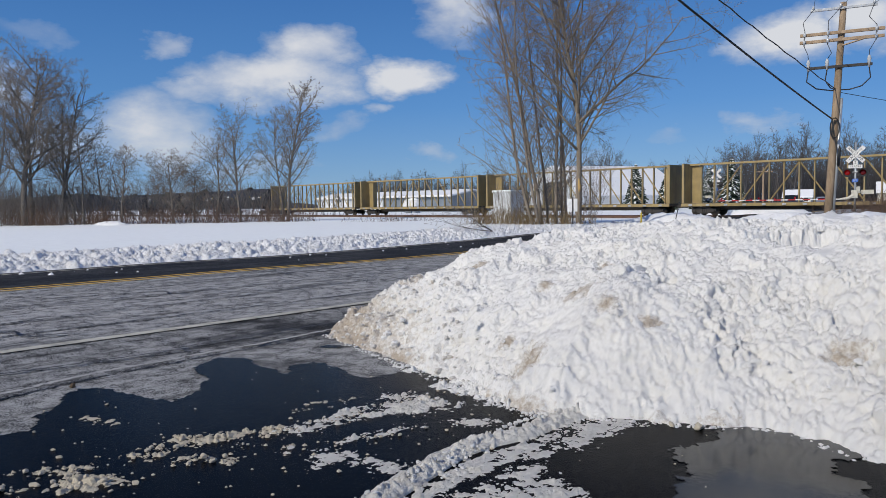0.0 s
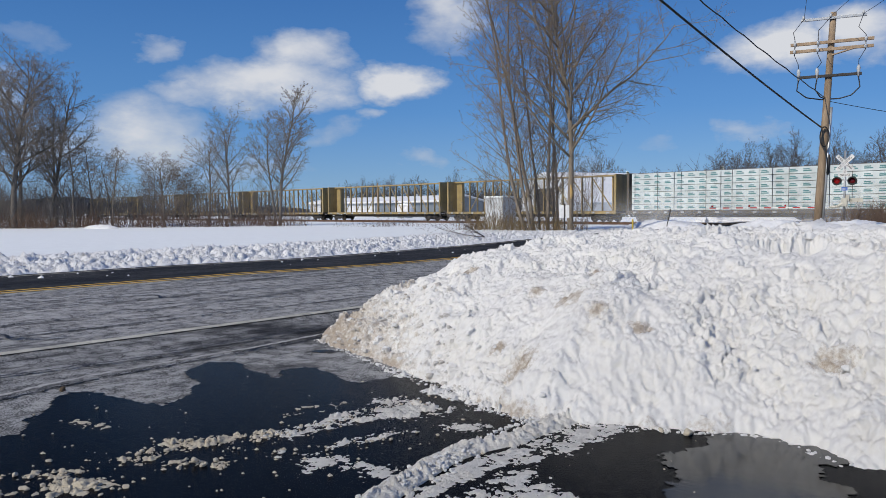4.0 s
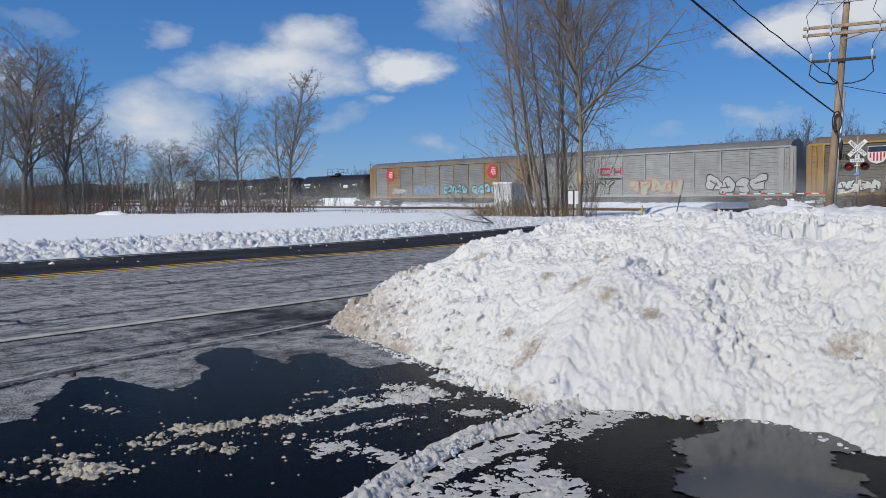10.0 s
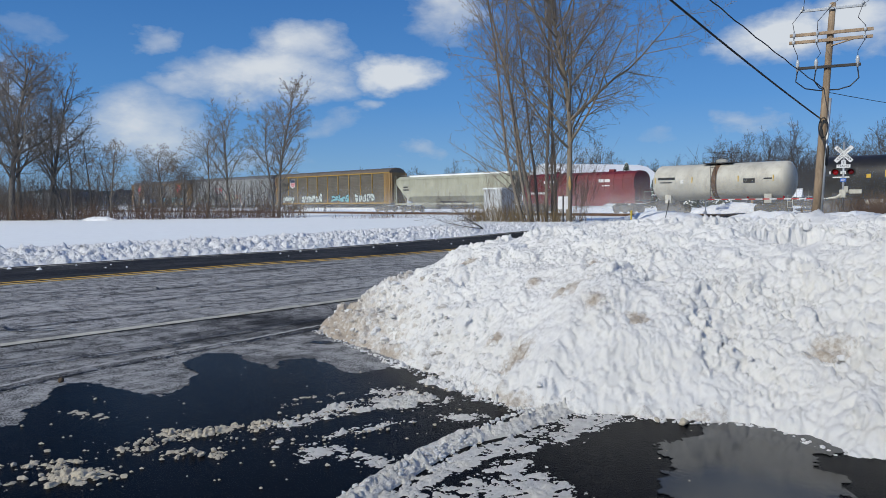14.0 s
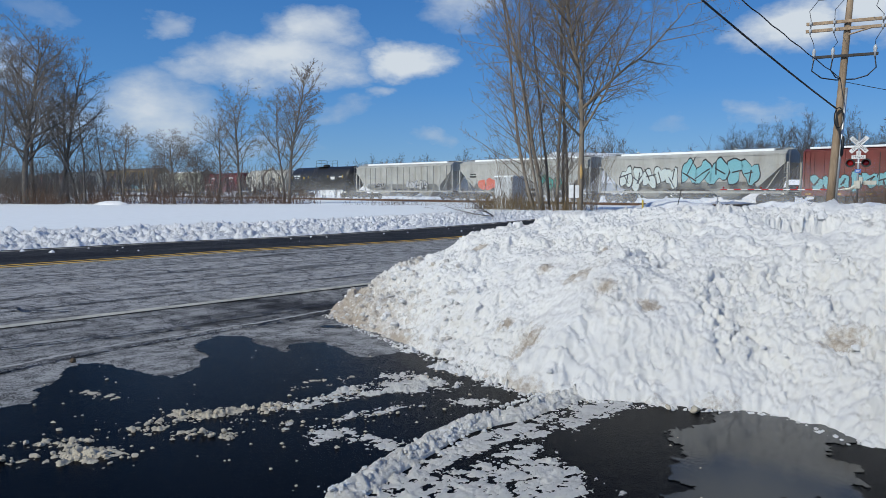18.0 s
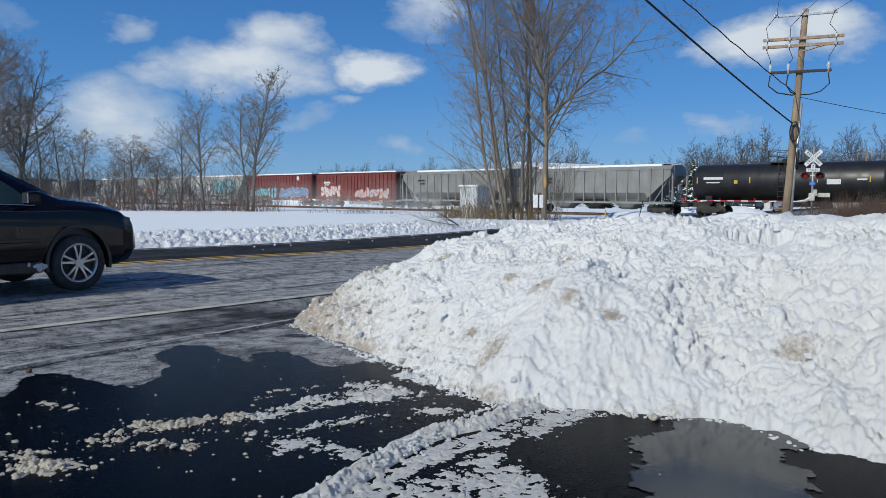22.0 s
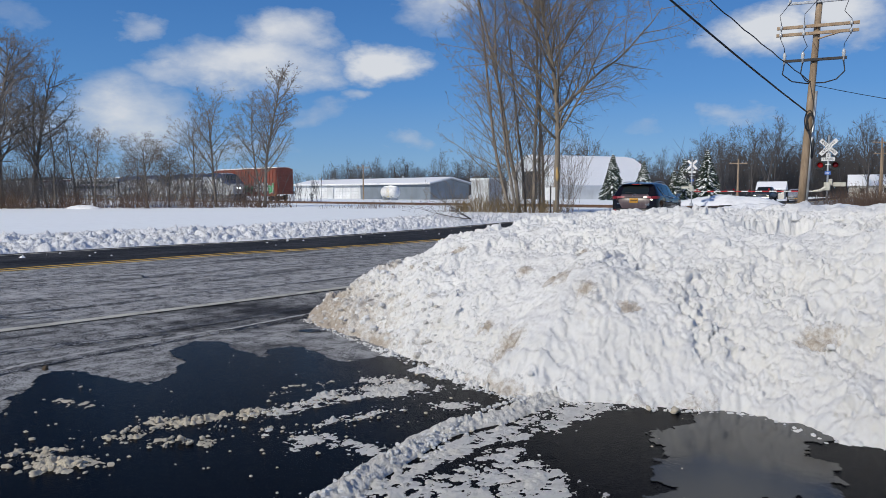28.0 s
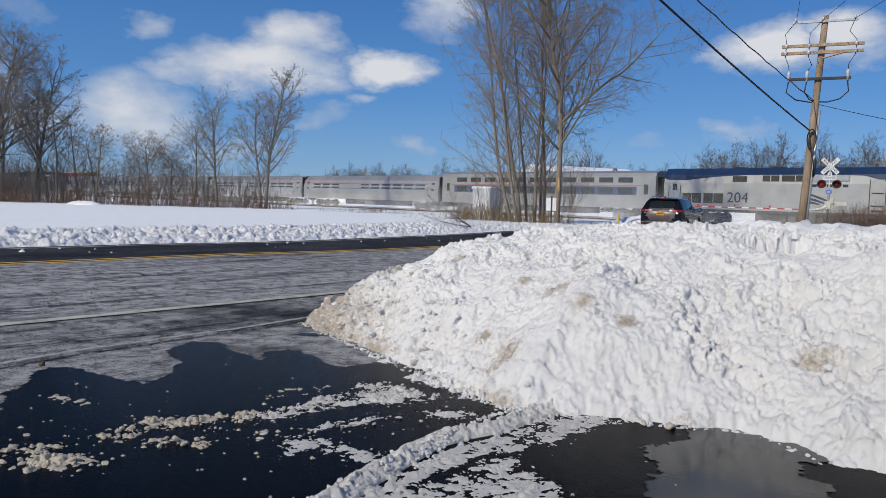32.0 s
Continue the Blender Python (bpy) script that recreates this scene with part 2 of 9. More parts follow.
def asphalt(name, lo, hi, salt=0.0, rough=0.85, wet=False, patchy=0.5, speck=0.94, cover=0.0):
    """Asphalt with stones, worn patches and dried salt drawn out along the road."""
    m, nt, b = node_mat(name)
    grit = tex_noise(nt, 70, 5, 0.8)
    stones = tex_noise(nt, 210, 3, 0.7)
    patch = tex_noise(nt, 0.55, 8, 0.62)
    mid = tex_noise(nt, 6, 7, 0.68)
    c = ramp(nt, grit, [(0.45, lo), (0.54, hi)])
    c = mixc(nt, ramp(nt, stones, [(0.56, (0, 0, 0)), (0.62, (0.8,) * 3)]), c, tuple(x * 3.0 for x in hi))
    c = mixc(nt, ramp(nt, mid, [(0.40, (0.65,) * 3), (0.55, (0, 0, 0))]), c, tuple(x * 0.7 for x in lo))
    if salt:
        co = nt.nodes.new("ShaderNodeTexCoord")
        mp = nt.nodes.new("ShaderNodeMapping")
        mp.vector_type = "TEXTURE"
        mp.inputs["Rotation"].default_value, mp.inputs["Scale"].default_value = (0, 0, radians(46)), (4.0, 1.0, 1)
        nt.links.new(co.outputs["Object"], mp.inputs[0])
        sn = nt.nodes.new("ShaderNodeTexNoise")
        sn.inputs["Scale"].default_value, sn.inputs["Detail"].default_value, sn.inputs["Roughness"].default_value = 1.1, 9, 0.68
        nt.links.new(mp.outputs[0], sn.inputs["Vector"])
        k = mixc(nt, patchy, sn.outputs[0], patch)
        k = ramp(nt, k, [(0.44 - cover, (0, 0, 0)), (0.545 - cover, (salt,) * 3)])
        sp = ramp(nt, mixc(nt, 0.35, grit, mid), [(0.46, (1 - speck,) * 3), (0.52, (1, 1, 1))])
        k = mixc(nt, 1.0, k, sp, "MULTIPLY")
        c = mixc(nt, k, c, (0.46, 0.455, 0.44))
        # dark rubbed streaks along the way of the wheels
        mp2 = nt.nodes.new("ShaderNodeMapping")
        mp2.vector_type = "TEXTURE"
        mp2.inputs["Rotation"].default_value, mp2.inputs["Scale"].default_value = (0, 0, radians(46)), (9.0, 1.0, 1)
        nt.links.new(co.outputs["Object"], mp2.inputs[0])
        st = nt.nodes.new("ShaderNodeTexNoise")
        st.inputs["Scale"].default_value, st.inputs["Detail"].default_value, st.inputs["Roughness"].default_value = 3.2, 7, 0.72
        nt.links.new(mp2.outputs[0], st.inputs["Vector"])
        c = mixc(nt, ramp(nt, st.outputs[0], [(0.53, (0, 0, 0)), (0.62, (0.75,) * 3)]), c, tuple(x * 1.1 for x in lo))
    nt.links.new(c, b.inputs["Base Color"])
    if wet:
        r = ramp(nt, mid, [(0.35, (0.06,) * 3), (0.75, (0.16,) * 3)])
        nt.links.new(r, b.inputs["Roughness"])
        b.inputs["Specular IOR Level"].default_value = 0.017
    else:
        b.inputs["Roughness"].default_value = rough
        b.inputs["Specular IOR Level"].default_value = 0.15
    bump(nt, b, mixc(nt, 0.5, grit, mid), 0.28 if wet else 1.0, 0.012)
    return m


def plain(name, col, rough=0.5, metal=0.0, emit=None, strength=0.0):
    m, nt, b = node_mat(name)
    c = ramp(nt, tex_noise(nt, 9, 4), [(0.3, tuple(x * 0.9 for x in col)), (0.7, tuple(min(1, x * 1.06) for x in col))])
    nt.links.new(c, b.inputs["Base Color"])
    b.inputs["Roughness"].default_value, b.inputs["Metallic"].default_value = rough, metal
    if emit:
        b.inputs["Emission Color"].default_value, b.inputs["Emission Strength"].default_value = (*emit, 1), strength
    return m


def glass(name, tint=(0.05, 0.06, 0.06), rough=0.04):
    m, nt, b = node_mat(name)
    b.inputs["Base Color"].default_value = (*tint, 1)
    b.inputs["Roughness"].default_value, b.inputs["IOR"].default_value = rough, 1.5
    b.inputs["Specular IOR Level"].default_value = 0.4
    return m


# ---- mesh helpers ----
class Shape:
    """Gathers vertices and faces of one mesh."""

    def __init__(self):
        self.v, self.f = [], []

    def add(self, vs, fs):
        o = len(self.v)
        self.v += [tuple(p) for p in vs]
        self.f += [tuple(i + o for i in f) for f in fs]
        return self

    def box(self, x0, x1, y0, y1, z0, z1, bevel=0.0):
        b = min(bevel, (x1 - x0) * 0.3, (y1 - y0) * 0.3, (z1 - z0) * 0.3)
        if b <= 0:
            vs = [(x, y, z) for z in (z0, z1) for x, y in ((x0, y0), (x1, y0), (x1, y1), (x0, y1))]
            return self.add(vs, [(3, 2, 1, 0), (4, 5, 6, 7), (0, 1, 5, 4), (1, 2, 6, 5), (2, 3, 7, 6), (3, 0, 4, 7)])
        bm = bmesh.new()
        bmesh.ops.create_cube(bm, size=1, matrix=Matrix.Translation(((x0 + x1) / 2, (y0 + y1) / 2, (z0 + z1) / 2)) @ Matrix.Diagonal((x1 - x0, y1 - y0, z1 - z0, 1)))
        bmesh.ops.bevel(bm, geom=bm.edges[:], offset=b, segments=2, affect="EDGES", profile=0.6)
        self.bm(bm)
        return self

    def bm(self, bm):
        bm.verts.index_update()
        self.add([v.co[:] for v in bm.verts], [[v.index for v in f.verts] for f in bm.faces])
        bm.free()
        return self

    def rings(self, rings, closed=True, caps=True):
        """Skin over rings of equal length."""
        n = len(rings[0])
        fs = []
        for k in range(len(rings) - 1):
            for i in range(n if closed else n - 1):
                j = (i + 1) % n
                fs.append((k * n + i, k * n + j, (k + 1) * n + j, (k + 1) * n + i))
        if caps and closed:
            fs.append(tuple(range(n))[::-1])
            fs.append(tuple(range((len(rings) - 1) * n, len(rings) * n)))
        return self.add([p for r in rings for p in r], fs)

    def tube(self, pts, radii, n=6, caps=True):
        pts = [Vector(p) for p in pts]
        if isinstance(radii, (int, float)):
            radii = [radii] * len(pts)
        rings = []
        prev = None
        for i, p in enumerate(pts):
            d = (pts[min(i + 1, len(pts) - 1)] - pts[max(i - 1, 0)])
            d = d.normalized() if d.length > 1e-9 else Vector((0, 0, 1))
            a = prev if prev is not None else Vector((1, 0, 0)) if abs(d.x) < 0.9 else Vector((0, 1, 0))
            a = (a - d * a.dot(d))
            a = a.normalized() if a.length > 1e-6 else d.orthogonal().normalized()
            prev = a
            b = d.cross(a)
            rings.append([tuple(p + (a * math.cos(2 * math.pi * k / n) + b * math.sin(2 * math.pi * k / n)) * radii[i]) for k in range(n)])
        return self.rings(rings, True, caps)

    def cyl(self, p0, p1, r, n=12):
        return self.tube([p0, p1], r, n)

    def poly(self, pts, z=0.0):
        return self.add([(p[0], p[1], z) for p in pts], [tuple(range(len(pts)))])

    def mesh(self, name, mat, smooth=False):
        me = bpy.data.meshes.new(name)
        me.from_pydata(self.v, [], self.f)
        if mat:
            me.materials.append(mat)
        if smooth:
            me.shade_smooth()
        me.update()
        return me


def thing(name, shape, mat, label, category, at=None, group="", kind="", smooth=False):
    """A top-level thing: a mesh, or an empty when shape is None."""
    ob = new(name, shape.mesh(name, mat, smooth) if shape else None)
    if at is not None:
        ob.matrix_world = at
    return tagged(ob, label, category, group, kind)


def part(name, shape, mat, parent, label="", smooth=False):
    """One mesh under a thing or under a part."""
    me = shape if isinstance(shape, bpy.types.Mesh) else shape.mesh(name, mat, smooth)
    ob = new(name, me)
    ob.parent = parent
    return tagged(ob, label) if label else ob


# ---- value and cell noise over arrays ----
def hash2(ix, iy, seed):
    h = (ix.astype(np.int64) * 374761393 + iy.astype(np.int64) * 668265263 + seed * 974711) & 0x7FFFFFFF
    h = ((h ^ (h >> 13)) * 1274126177) & 0x7FFFFFFF
    return ((h ^ (h >> 16)) & 0xFFFF) / 65535.0


def vnoise(x, y, seed=0):
    ix, iy = np.floor(x), np.floor(y)
    fx, fy = x - ix, y - iy
    fx, fy = fx * fx * (3 - 2 * fx), fy * fy * (3 - 2 * fy)
    a, b = hash2(ix, iy, seed), hash2(ix + 1, iy, seed)
    c, d = hash2(ix, iy + 1, seed), hash2(ix + 1, iy + 1, seed)
    return (a * (1 - fx) + b * fx) * (1 - fy) + (c * (1 - fx) + d * fx) * fy


def fbm(x, y, octaves=4, seed=0, gain=0.5):
    s, amp, tot = 0, 1.0, 0.0
    for o in range(octaves):
        s = s + amp * vnoise(x * 2 ** o + 13.7 * o, y * 2 ** o - 7.1 * o, seed + o)
        tot += amp
        amp *= gain
    return s / tot


def cells(x, y, seed=0):
    """Distance to the nearest of scattered points, one to a unit cell."""
    ix, iy = np.floor(x), np.floor(y)
    best = np.full(x.shape, 9.0)
    for dx in (-1, 0, 1):
        for dy in (-1, 0, 1):
            cx, cy = ix + dx, iy + dy
            qx, qy = cx + hash2(cx, cy, seed), cy + hash2(cx, cy, seed + 57)
            best = np.minimum(best, (x - qx) ** 2 + (y - qy) ** 2)
    return np.sqrt(best)


def blocks(x, y, seed=0, tilt=1.0):
    """Broken blocks: each cell a tilted face at its own height; and the distance to the crack round it."""
    ix, iy = np.floor(x), np.floor(y)
    best, second = np.full(x.shape, 9.0), np.full(x.shape, 9.0)
    face = np.zeros(x.shape)
    for dx in (-1, 0, 1):
        for dy in (-1, 0, 1):
            cx, cy = ix + dx, iy + dy
            ox, oy = x - cx - hash2(cx, cy, seed), y - cy - hash2(cx, cy, seed + 57)
            d = np.hypot(ox, oy)
            f = hash2(cx, cy, seed + 11) - 0.5 + tilt * ((hash2(cx, cy, seed + 23) - 0.5) * ox + (hash2(cx, cy, seed + 31) - 0.5) * oy)
            nearer = d < best
            second = np.where(nearer, best, np.minimum(second, d))
            face = np.where(nearer, f, face)
            best = np.minimum(best, d)
    return face, np.clip((second - best) / 0.22, 0, 1)


def grid_mesh(name, X, Y, Z, mat, keep=None, smooth=True):
    """A sheet over a regular array of places; keep: which cells stay."""
    h, w = X.shape
    idx = np.arange(h * w).reshape(h, w)
    q = np.stack([idx[:-1, :-1], idx[:-1, 1:], idx[1:, 1:], idx[1:, :-1]], -1).reshape(-1, 4)
    if keep is not None:
        q = q[keep.reshape(-1)]
    used = np.unique(q)
    back = np.zeros(h * w, int)
    back[used] = np.arange(len(used))
    P = np.stack([X, Y, Z], -1).reshape(-1, 3)[used]
    me = bpy.data.meshes.new(name)
    me.from_pydata(P.tolist(), [], back[q].tolist())
    me.materials.append(mat)
    if smooth:
        me.shade_smooth()
    return me


def inside_dist(X, Y, poly):
    """Signed distance to a polygon's outline, positive inside."""
    poly = np.array(poly, float)
    d = np.full(X.shape, 1e9)
    ins = np.zeros(X.shape, bool)
    for (x0, y0), (x1, y1) in zip(poly, np.roll(poly, -1, 0)):
        ex, ey = x1 - x0, y1 - y0
        t = np.clip(((X - x0) * ex + (Y - y0) * ey) / (ex * ex + ey * ey), 0, 1)
        d = np.minimum(d, np.hypot(X - x0 - t * ex, Y - y0 - t * ey))
        if abs(ey) > 1e-12:
            ins ^= ((y0 > Y) != (y1 > Y)) & (X < ex * (Y - y0) / ey + x0)
    return np.where(ins, d, -d)


def spline(pts, step=0.5):
    """Evenly stepped smooth line through plan points."""
    P = np.array(pts, float)
    out = []
    for i in range(len(P) - 1):
        p0, p1, p2, p3 = P[max(i - 1, 0)], P[i], P[i + 1], P[min(i + 2, len(P) - 1)]
        n = max(2, int(np.linalg.norm(p2 - p1) / step))
        for k in range(n):
            t = k / n
            out.append(0.5 * ((2 * p1) + (p2 - p0) * t + (2 * p0 - 5 * p1 + 4 * p2 - p3) * t * t + (3 * p1 - p0 - 3 * p2 + p3) * t ** 3))
    out.append(P[-1])
    return np.array(out)


def offset_line(line, d):
    """The line moved d metres to its left."""
    t = np.gradient(line, axis=0)
    t /= np.linalg.norm(t, axis=1)[:, None]
    return line + np.stack([-t[:, 1], t[:, 0]], 1) * d


def ribbon(a, b, za, zb=None):
    s = Shape()
    zb = za if zb is None else zb
    n = len(a)
    s.add([(p[0], p[1], za) for p in a] + [(p[0], p[1], zb) for p in b], [(i, i + 1, n + i + 1, n + i) for i in range(n - 1)])
    return s

# ---- the plan ----
TRACK_DIR = radians(43.67)                       # tracks run towards the left, away
TU = Vector((-math.sin(TRACK_DIR), math.cos(TRACK_DIR), 0))
TN = Vector((math.cos(TRACK_DIR), math.sin(TRACK_DIR), 0))
FREIGHT_D, PASSENGER_D = 63.7, 58.26             # how far each track's middle is from the eye
RAIL_Z = 0.06
# the road's yellow middle line, from behind on the left to beyond the crossing
MID = spline([(-90, -72.9), (-40, -21.9), (-20, -1.6), (-7.07, 11.5), (-4.29, 14.37), (0.24, 19.2), (8.5, 32.4), (25.2, 57.0), (42, 81.5), (70, 121), (120, 195)], 0.7)

M_SNOW = snow_mat("field_snow", 0.0, (0.935, 0.965, 0.965), grain=14, bmp=0.05, dist=0.03, fine=False)
M_PILE = snow_mat("piled_snow", 0.20, (0.945, 0.937, 0.915), grain=80, bmp=1.0, dist=0.020, stain=True)
M_DIRTY = snow_mat("dirty_snow", 0.75, (0.72, 0.69, 0.65), grain=45, bmp=0.8, dist=0.03)
M_BERM = snow_mat("ploughed_snow", 0.45, (0.85, 0.86, 0.88), grain=18, bmp=0.8, dist=0.06)
M_LOT = asphalt("lot_asphalt", (0.030, 0.030, 0.030), (0.10, 0.10, 0.10), salt=0.95, patchy=0.8, cover=0.03)
M_LANE = asphalt("grey_lane_asphalt", (0.040, 0.040, 0.040), (0.135, 0.135, 0.136), salt=1.0, patchy=0.3, cover=0.12)
M_BLACK = asphalt("new_black_asphalt", (0.008, 0.008, 0.009), (0.024, 0.024, 0.026), salt=0.10)
M_APRON = asphalt("dark_apron_asphalt", (0.020, 0.020, 0.021), (0.070, 0.070, 0.071), salt=0.85, patchy=0.6, cover=0.03)
M_TAR = plain("tar_black", (0.012, 0.012, 0.013), 0.6)
M_SALTLINE = paint("salted_asphalt_lip", (0.46, 0.45, 0.43), 0.85, dirt=(0.1, 0.1, 0.1), dirt_amt=0.8, scale=8, streak=False)
M_WET = asphalt("wet_asphalt", (0.0008, 0.0009, 0.0016), (0.0022, 0.0024, 0.0036), wet=True)
M_YELLOW = paint("yellow_road_paint", (0.74, 0.45, 0.05), 0.7, dirt=(0.14, 0.10, 0.05), dirt_amt=0.45, scale=6, streak=False)
M_WHITE = paint("white_road_paint", (0.52, 0.50, 0.42), 0.8, dirt=(0.10, 0.10, 0.10), dirt_amt=0.75, scale=3, streak=False)

# ground: one sheet of snow-covered land out to the horizon
sh = Shape().poly([(-2500, -1200), (2500, -1200), (2500, 3000), (-2500, 3000)], -0.06)
thing("ground", sh, M_SNOW, "flat snow-covered farmland under a winter sky", "ground", kind="structure")



def crown(p):
    """How high the road's middle lies over the lot; it comes down to the tracks."""
    return 0.155 - 0.125 * min(1.0, max(0.0, (p[1] - 15) / 12)) + 0.02 * min(1.0, max(0.0, (p[1] - 40) / 10))


def road_strip(d0, d1, k0, k1, lift=0.0, n=1):
    """A strip of road between two distances left of the middle; k: share of the crown's height."""
    s = Shape()
    rows = []
    for i in range(n + 1):
        d, k = d0 + (d1 - d0) * i / n, k0 + (k1 - k0) * i / n
        rows.append([(q[0], q[1], crown(m) * k + lift) for q, m in zip(offset_line(MID, d), MID)])
    return s.rings(rows, closed=False)


# parking lot on the near side of the road
edge_near = offset_line(MID, -6.2)
lot = Shape().poly([tuple(p) for p in edge_near[::4]] + [(120, -60), (-90, -110)], -0.004)
thing("parking_lot", lot, M_LOT, "worn asphalt lot with damp and salted patches", "pavement", kind="structure")


def apron_strip():
    """From the road's edge down to the ragged joint with the lot, which it overlaps as a low step."""
    out = np.interp(MID[:, 0], [-9.4, -8.3, -7.9, -7.2, -6.4, -5.8, -5.2, 0], [7.40, 6.98, 6.81, 6.69, 6.62, 6.51, 6.456, 6.4])
    t = np.gradient(MID, axis=0)
    t /= np.linalg.norm(t, axis=1)[:, None]
    right = np.stack([t[:, 1], -t[:, 0]], 1)
    rows = []
    for f in (0.0, 0.5, 0.97, 1.0):
        d = 5.25 + (out - 5.25) * f
        z = {0.0: 0.085, 0.5: 0.045, 0.97: 0.014, 1.0: -0.01}[f]
        rows.append([(m[0] + r[0] * a, m[1] + r[1] * a, z) for m, r, a in zip(MID, right, d)])
    return Shape().rings(rows[::-1], closed=False)


thing("road_apron", apron_strip(), M_APRON, "dark worn asphalt apron beside the road", "road", kind="structure")
thing("road", road_strip(-5.25, 0.0, 0.55, 1.0, n=3), M_LANE, "salt-greyed asphalt road lane with cracks", "road", kind="structure")
thing("road_far_lane", road_strip(0.0, 4.3, 1.0, 0.6, n=2), M_BLACK, "fresh black asphalt lane", "road", kind="structure")
for d in (0.15, -0.17):
    thing("yellow_line", road_strip(d - 0.055, d + 0.055, 1.0, 1.0, 0.004), M_YELLOW, "double yellow centre line, painted, worn", "road marking", group="road lines", kind="structure")
thing("edge_line", road_strip(-5.44, -5.30, 0.52, 0.545, 0.006), M_WHITE, "worn white painted edge line", "road marking", group="road lines", kind="structure")
thing("far_edge_line", road_strip(3.72, 3.83, 0.66, 0.655, 0.006), M_WHITE, "thin white painted edge line", "road marking", group="road lines", kind="structure")


# cracks and the ragged joint between lot and apron
def crack(pts, w, z, mat, name, label, seed):
    r = random.Random(seed)
    line = spline(pts, 0.05)
    line = line + np.array([[r.gauss(0, 0.012), r.gauss(0, 0.012)] for _ in line])
    wd = np.array([w * r.uniform(0.5, 1.4) for _ in line])
    t = np.gradient(line, axis=0)
    t /= np.linalg.norm(t, axis=1)[:, None] + 1e-9
    nrm = np.stack([-t[:, 1], t[:, 0]], 1) * wd[:, None]
    s = Shape().rings([[(*q, z) for q in line + nrm], [(*q, z) for q in line - nrm]], closed=False)
    thing(name, s, mat, label, "crack", kind="structure")


JOINT = [(-4.2, 3.9), (-3.46, 5.22), (-3.12, 5.81), (-2.85, 6.23), (-2.51, 6.6), (-2.21, 6.97), (-1.77, 7.45), (-1.24, 8.16), (-0.6, 8.9)]
crack([(x + 0.02, y - 0.02) for x, y in JOINT], 0.012, 0.004, M_TAR, "pavement_joint", "dark ragged joint in the asphalt", 5)
crack([(x - 0.05, y + 0.05) for x, y in JOINT], 0.025, 0.019, M_SALTLINE, "joint_lip", "pale salted lip of the asphalt joint", 6)


def on_road(k, d):
    m, q = MID[k], offset_line(MID, d)[k]
    return q


near = [k for k in range(len(MID)) if -12 < MID[k][0] < 6]
for j, (k0, k1, d0, d1) in enumerate(((0, 0.55, -2.2, -2.6), (0.2, 0.9, -1.2, -0.9), (0.1, 0.45, -3.9, -3.3), (0.5, 0.8, -3.4, -4.2), (0.3, 0.7, -6.3, -5.8), (0.0, 0.3, -5.7, -6.4), (0.05, 0.5, -0.7, -0.62), (0.35, 0.95, -0.45, -0.5), (0.12, 0.2, -0.5, -2.4), (0.3, 0.36, -1.1, -3.6),
                                      (0.42, 0.44, -0.4, -2.1), (0.5, 0.56, -1.9, -4.9), (0.62, 0.64, -0.4, -3.0), (0.7, 0.73, -2.2, -5.1), (0.2, 0.52, -4.5, -4.7), (0.22, 0.27, -3.3, -5.0), (0.55, 0.9, -2.9, -2.5))):
    a, b = near[int(k0 * (len(near) - 1))], near[int(k1 * (len(near) - 1))]
    pts = []
    for i in range(6):
        k = a + (b - a) * i // 5
        pts.append(tuple(on_road(k, d0 + (d1 - d0) * i / 5)))
    d = (d0 + d1) / 2
    z = 0.155 * (1 + d * 0.45 / 5.25) if d > -5.25 else 0.085 - 0.053 * (-5.25 - d)
    crack(pts, 0.016, z + 0.012, M_TAR, "road_crack", "thin dark crack in the road asphalt", 20 + j)

# ---- snow pile ----
PILE = [(-1.32, 8.05), (-0.75, 7.05), (-0.22, 6.2), (0.3, 5.25), (0.64, 4.78), (0.95, 4.7), (1.18, 4.62), (1.62, 4.5), (2.0, 4.42), (2.2, 4.15), (2.3, 3.8), (2.7, 3.55), (3.6, 3.2),
        (5.5, 2.6), (8.5, 3.2), (11.5, 6.5), (12.5, 11), (10.5, 14.5), (6.5, 15.2), (2.6, 13.4), (0.3, 11.4), (-0.9, 9.5)]


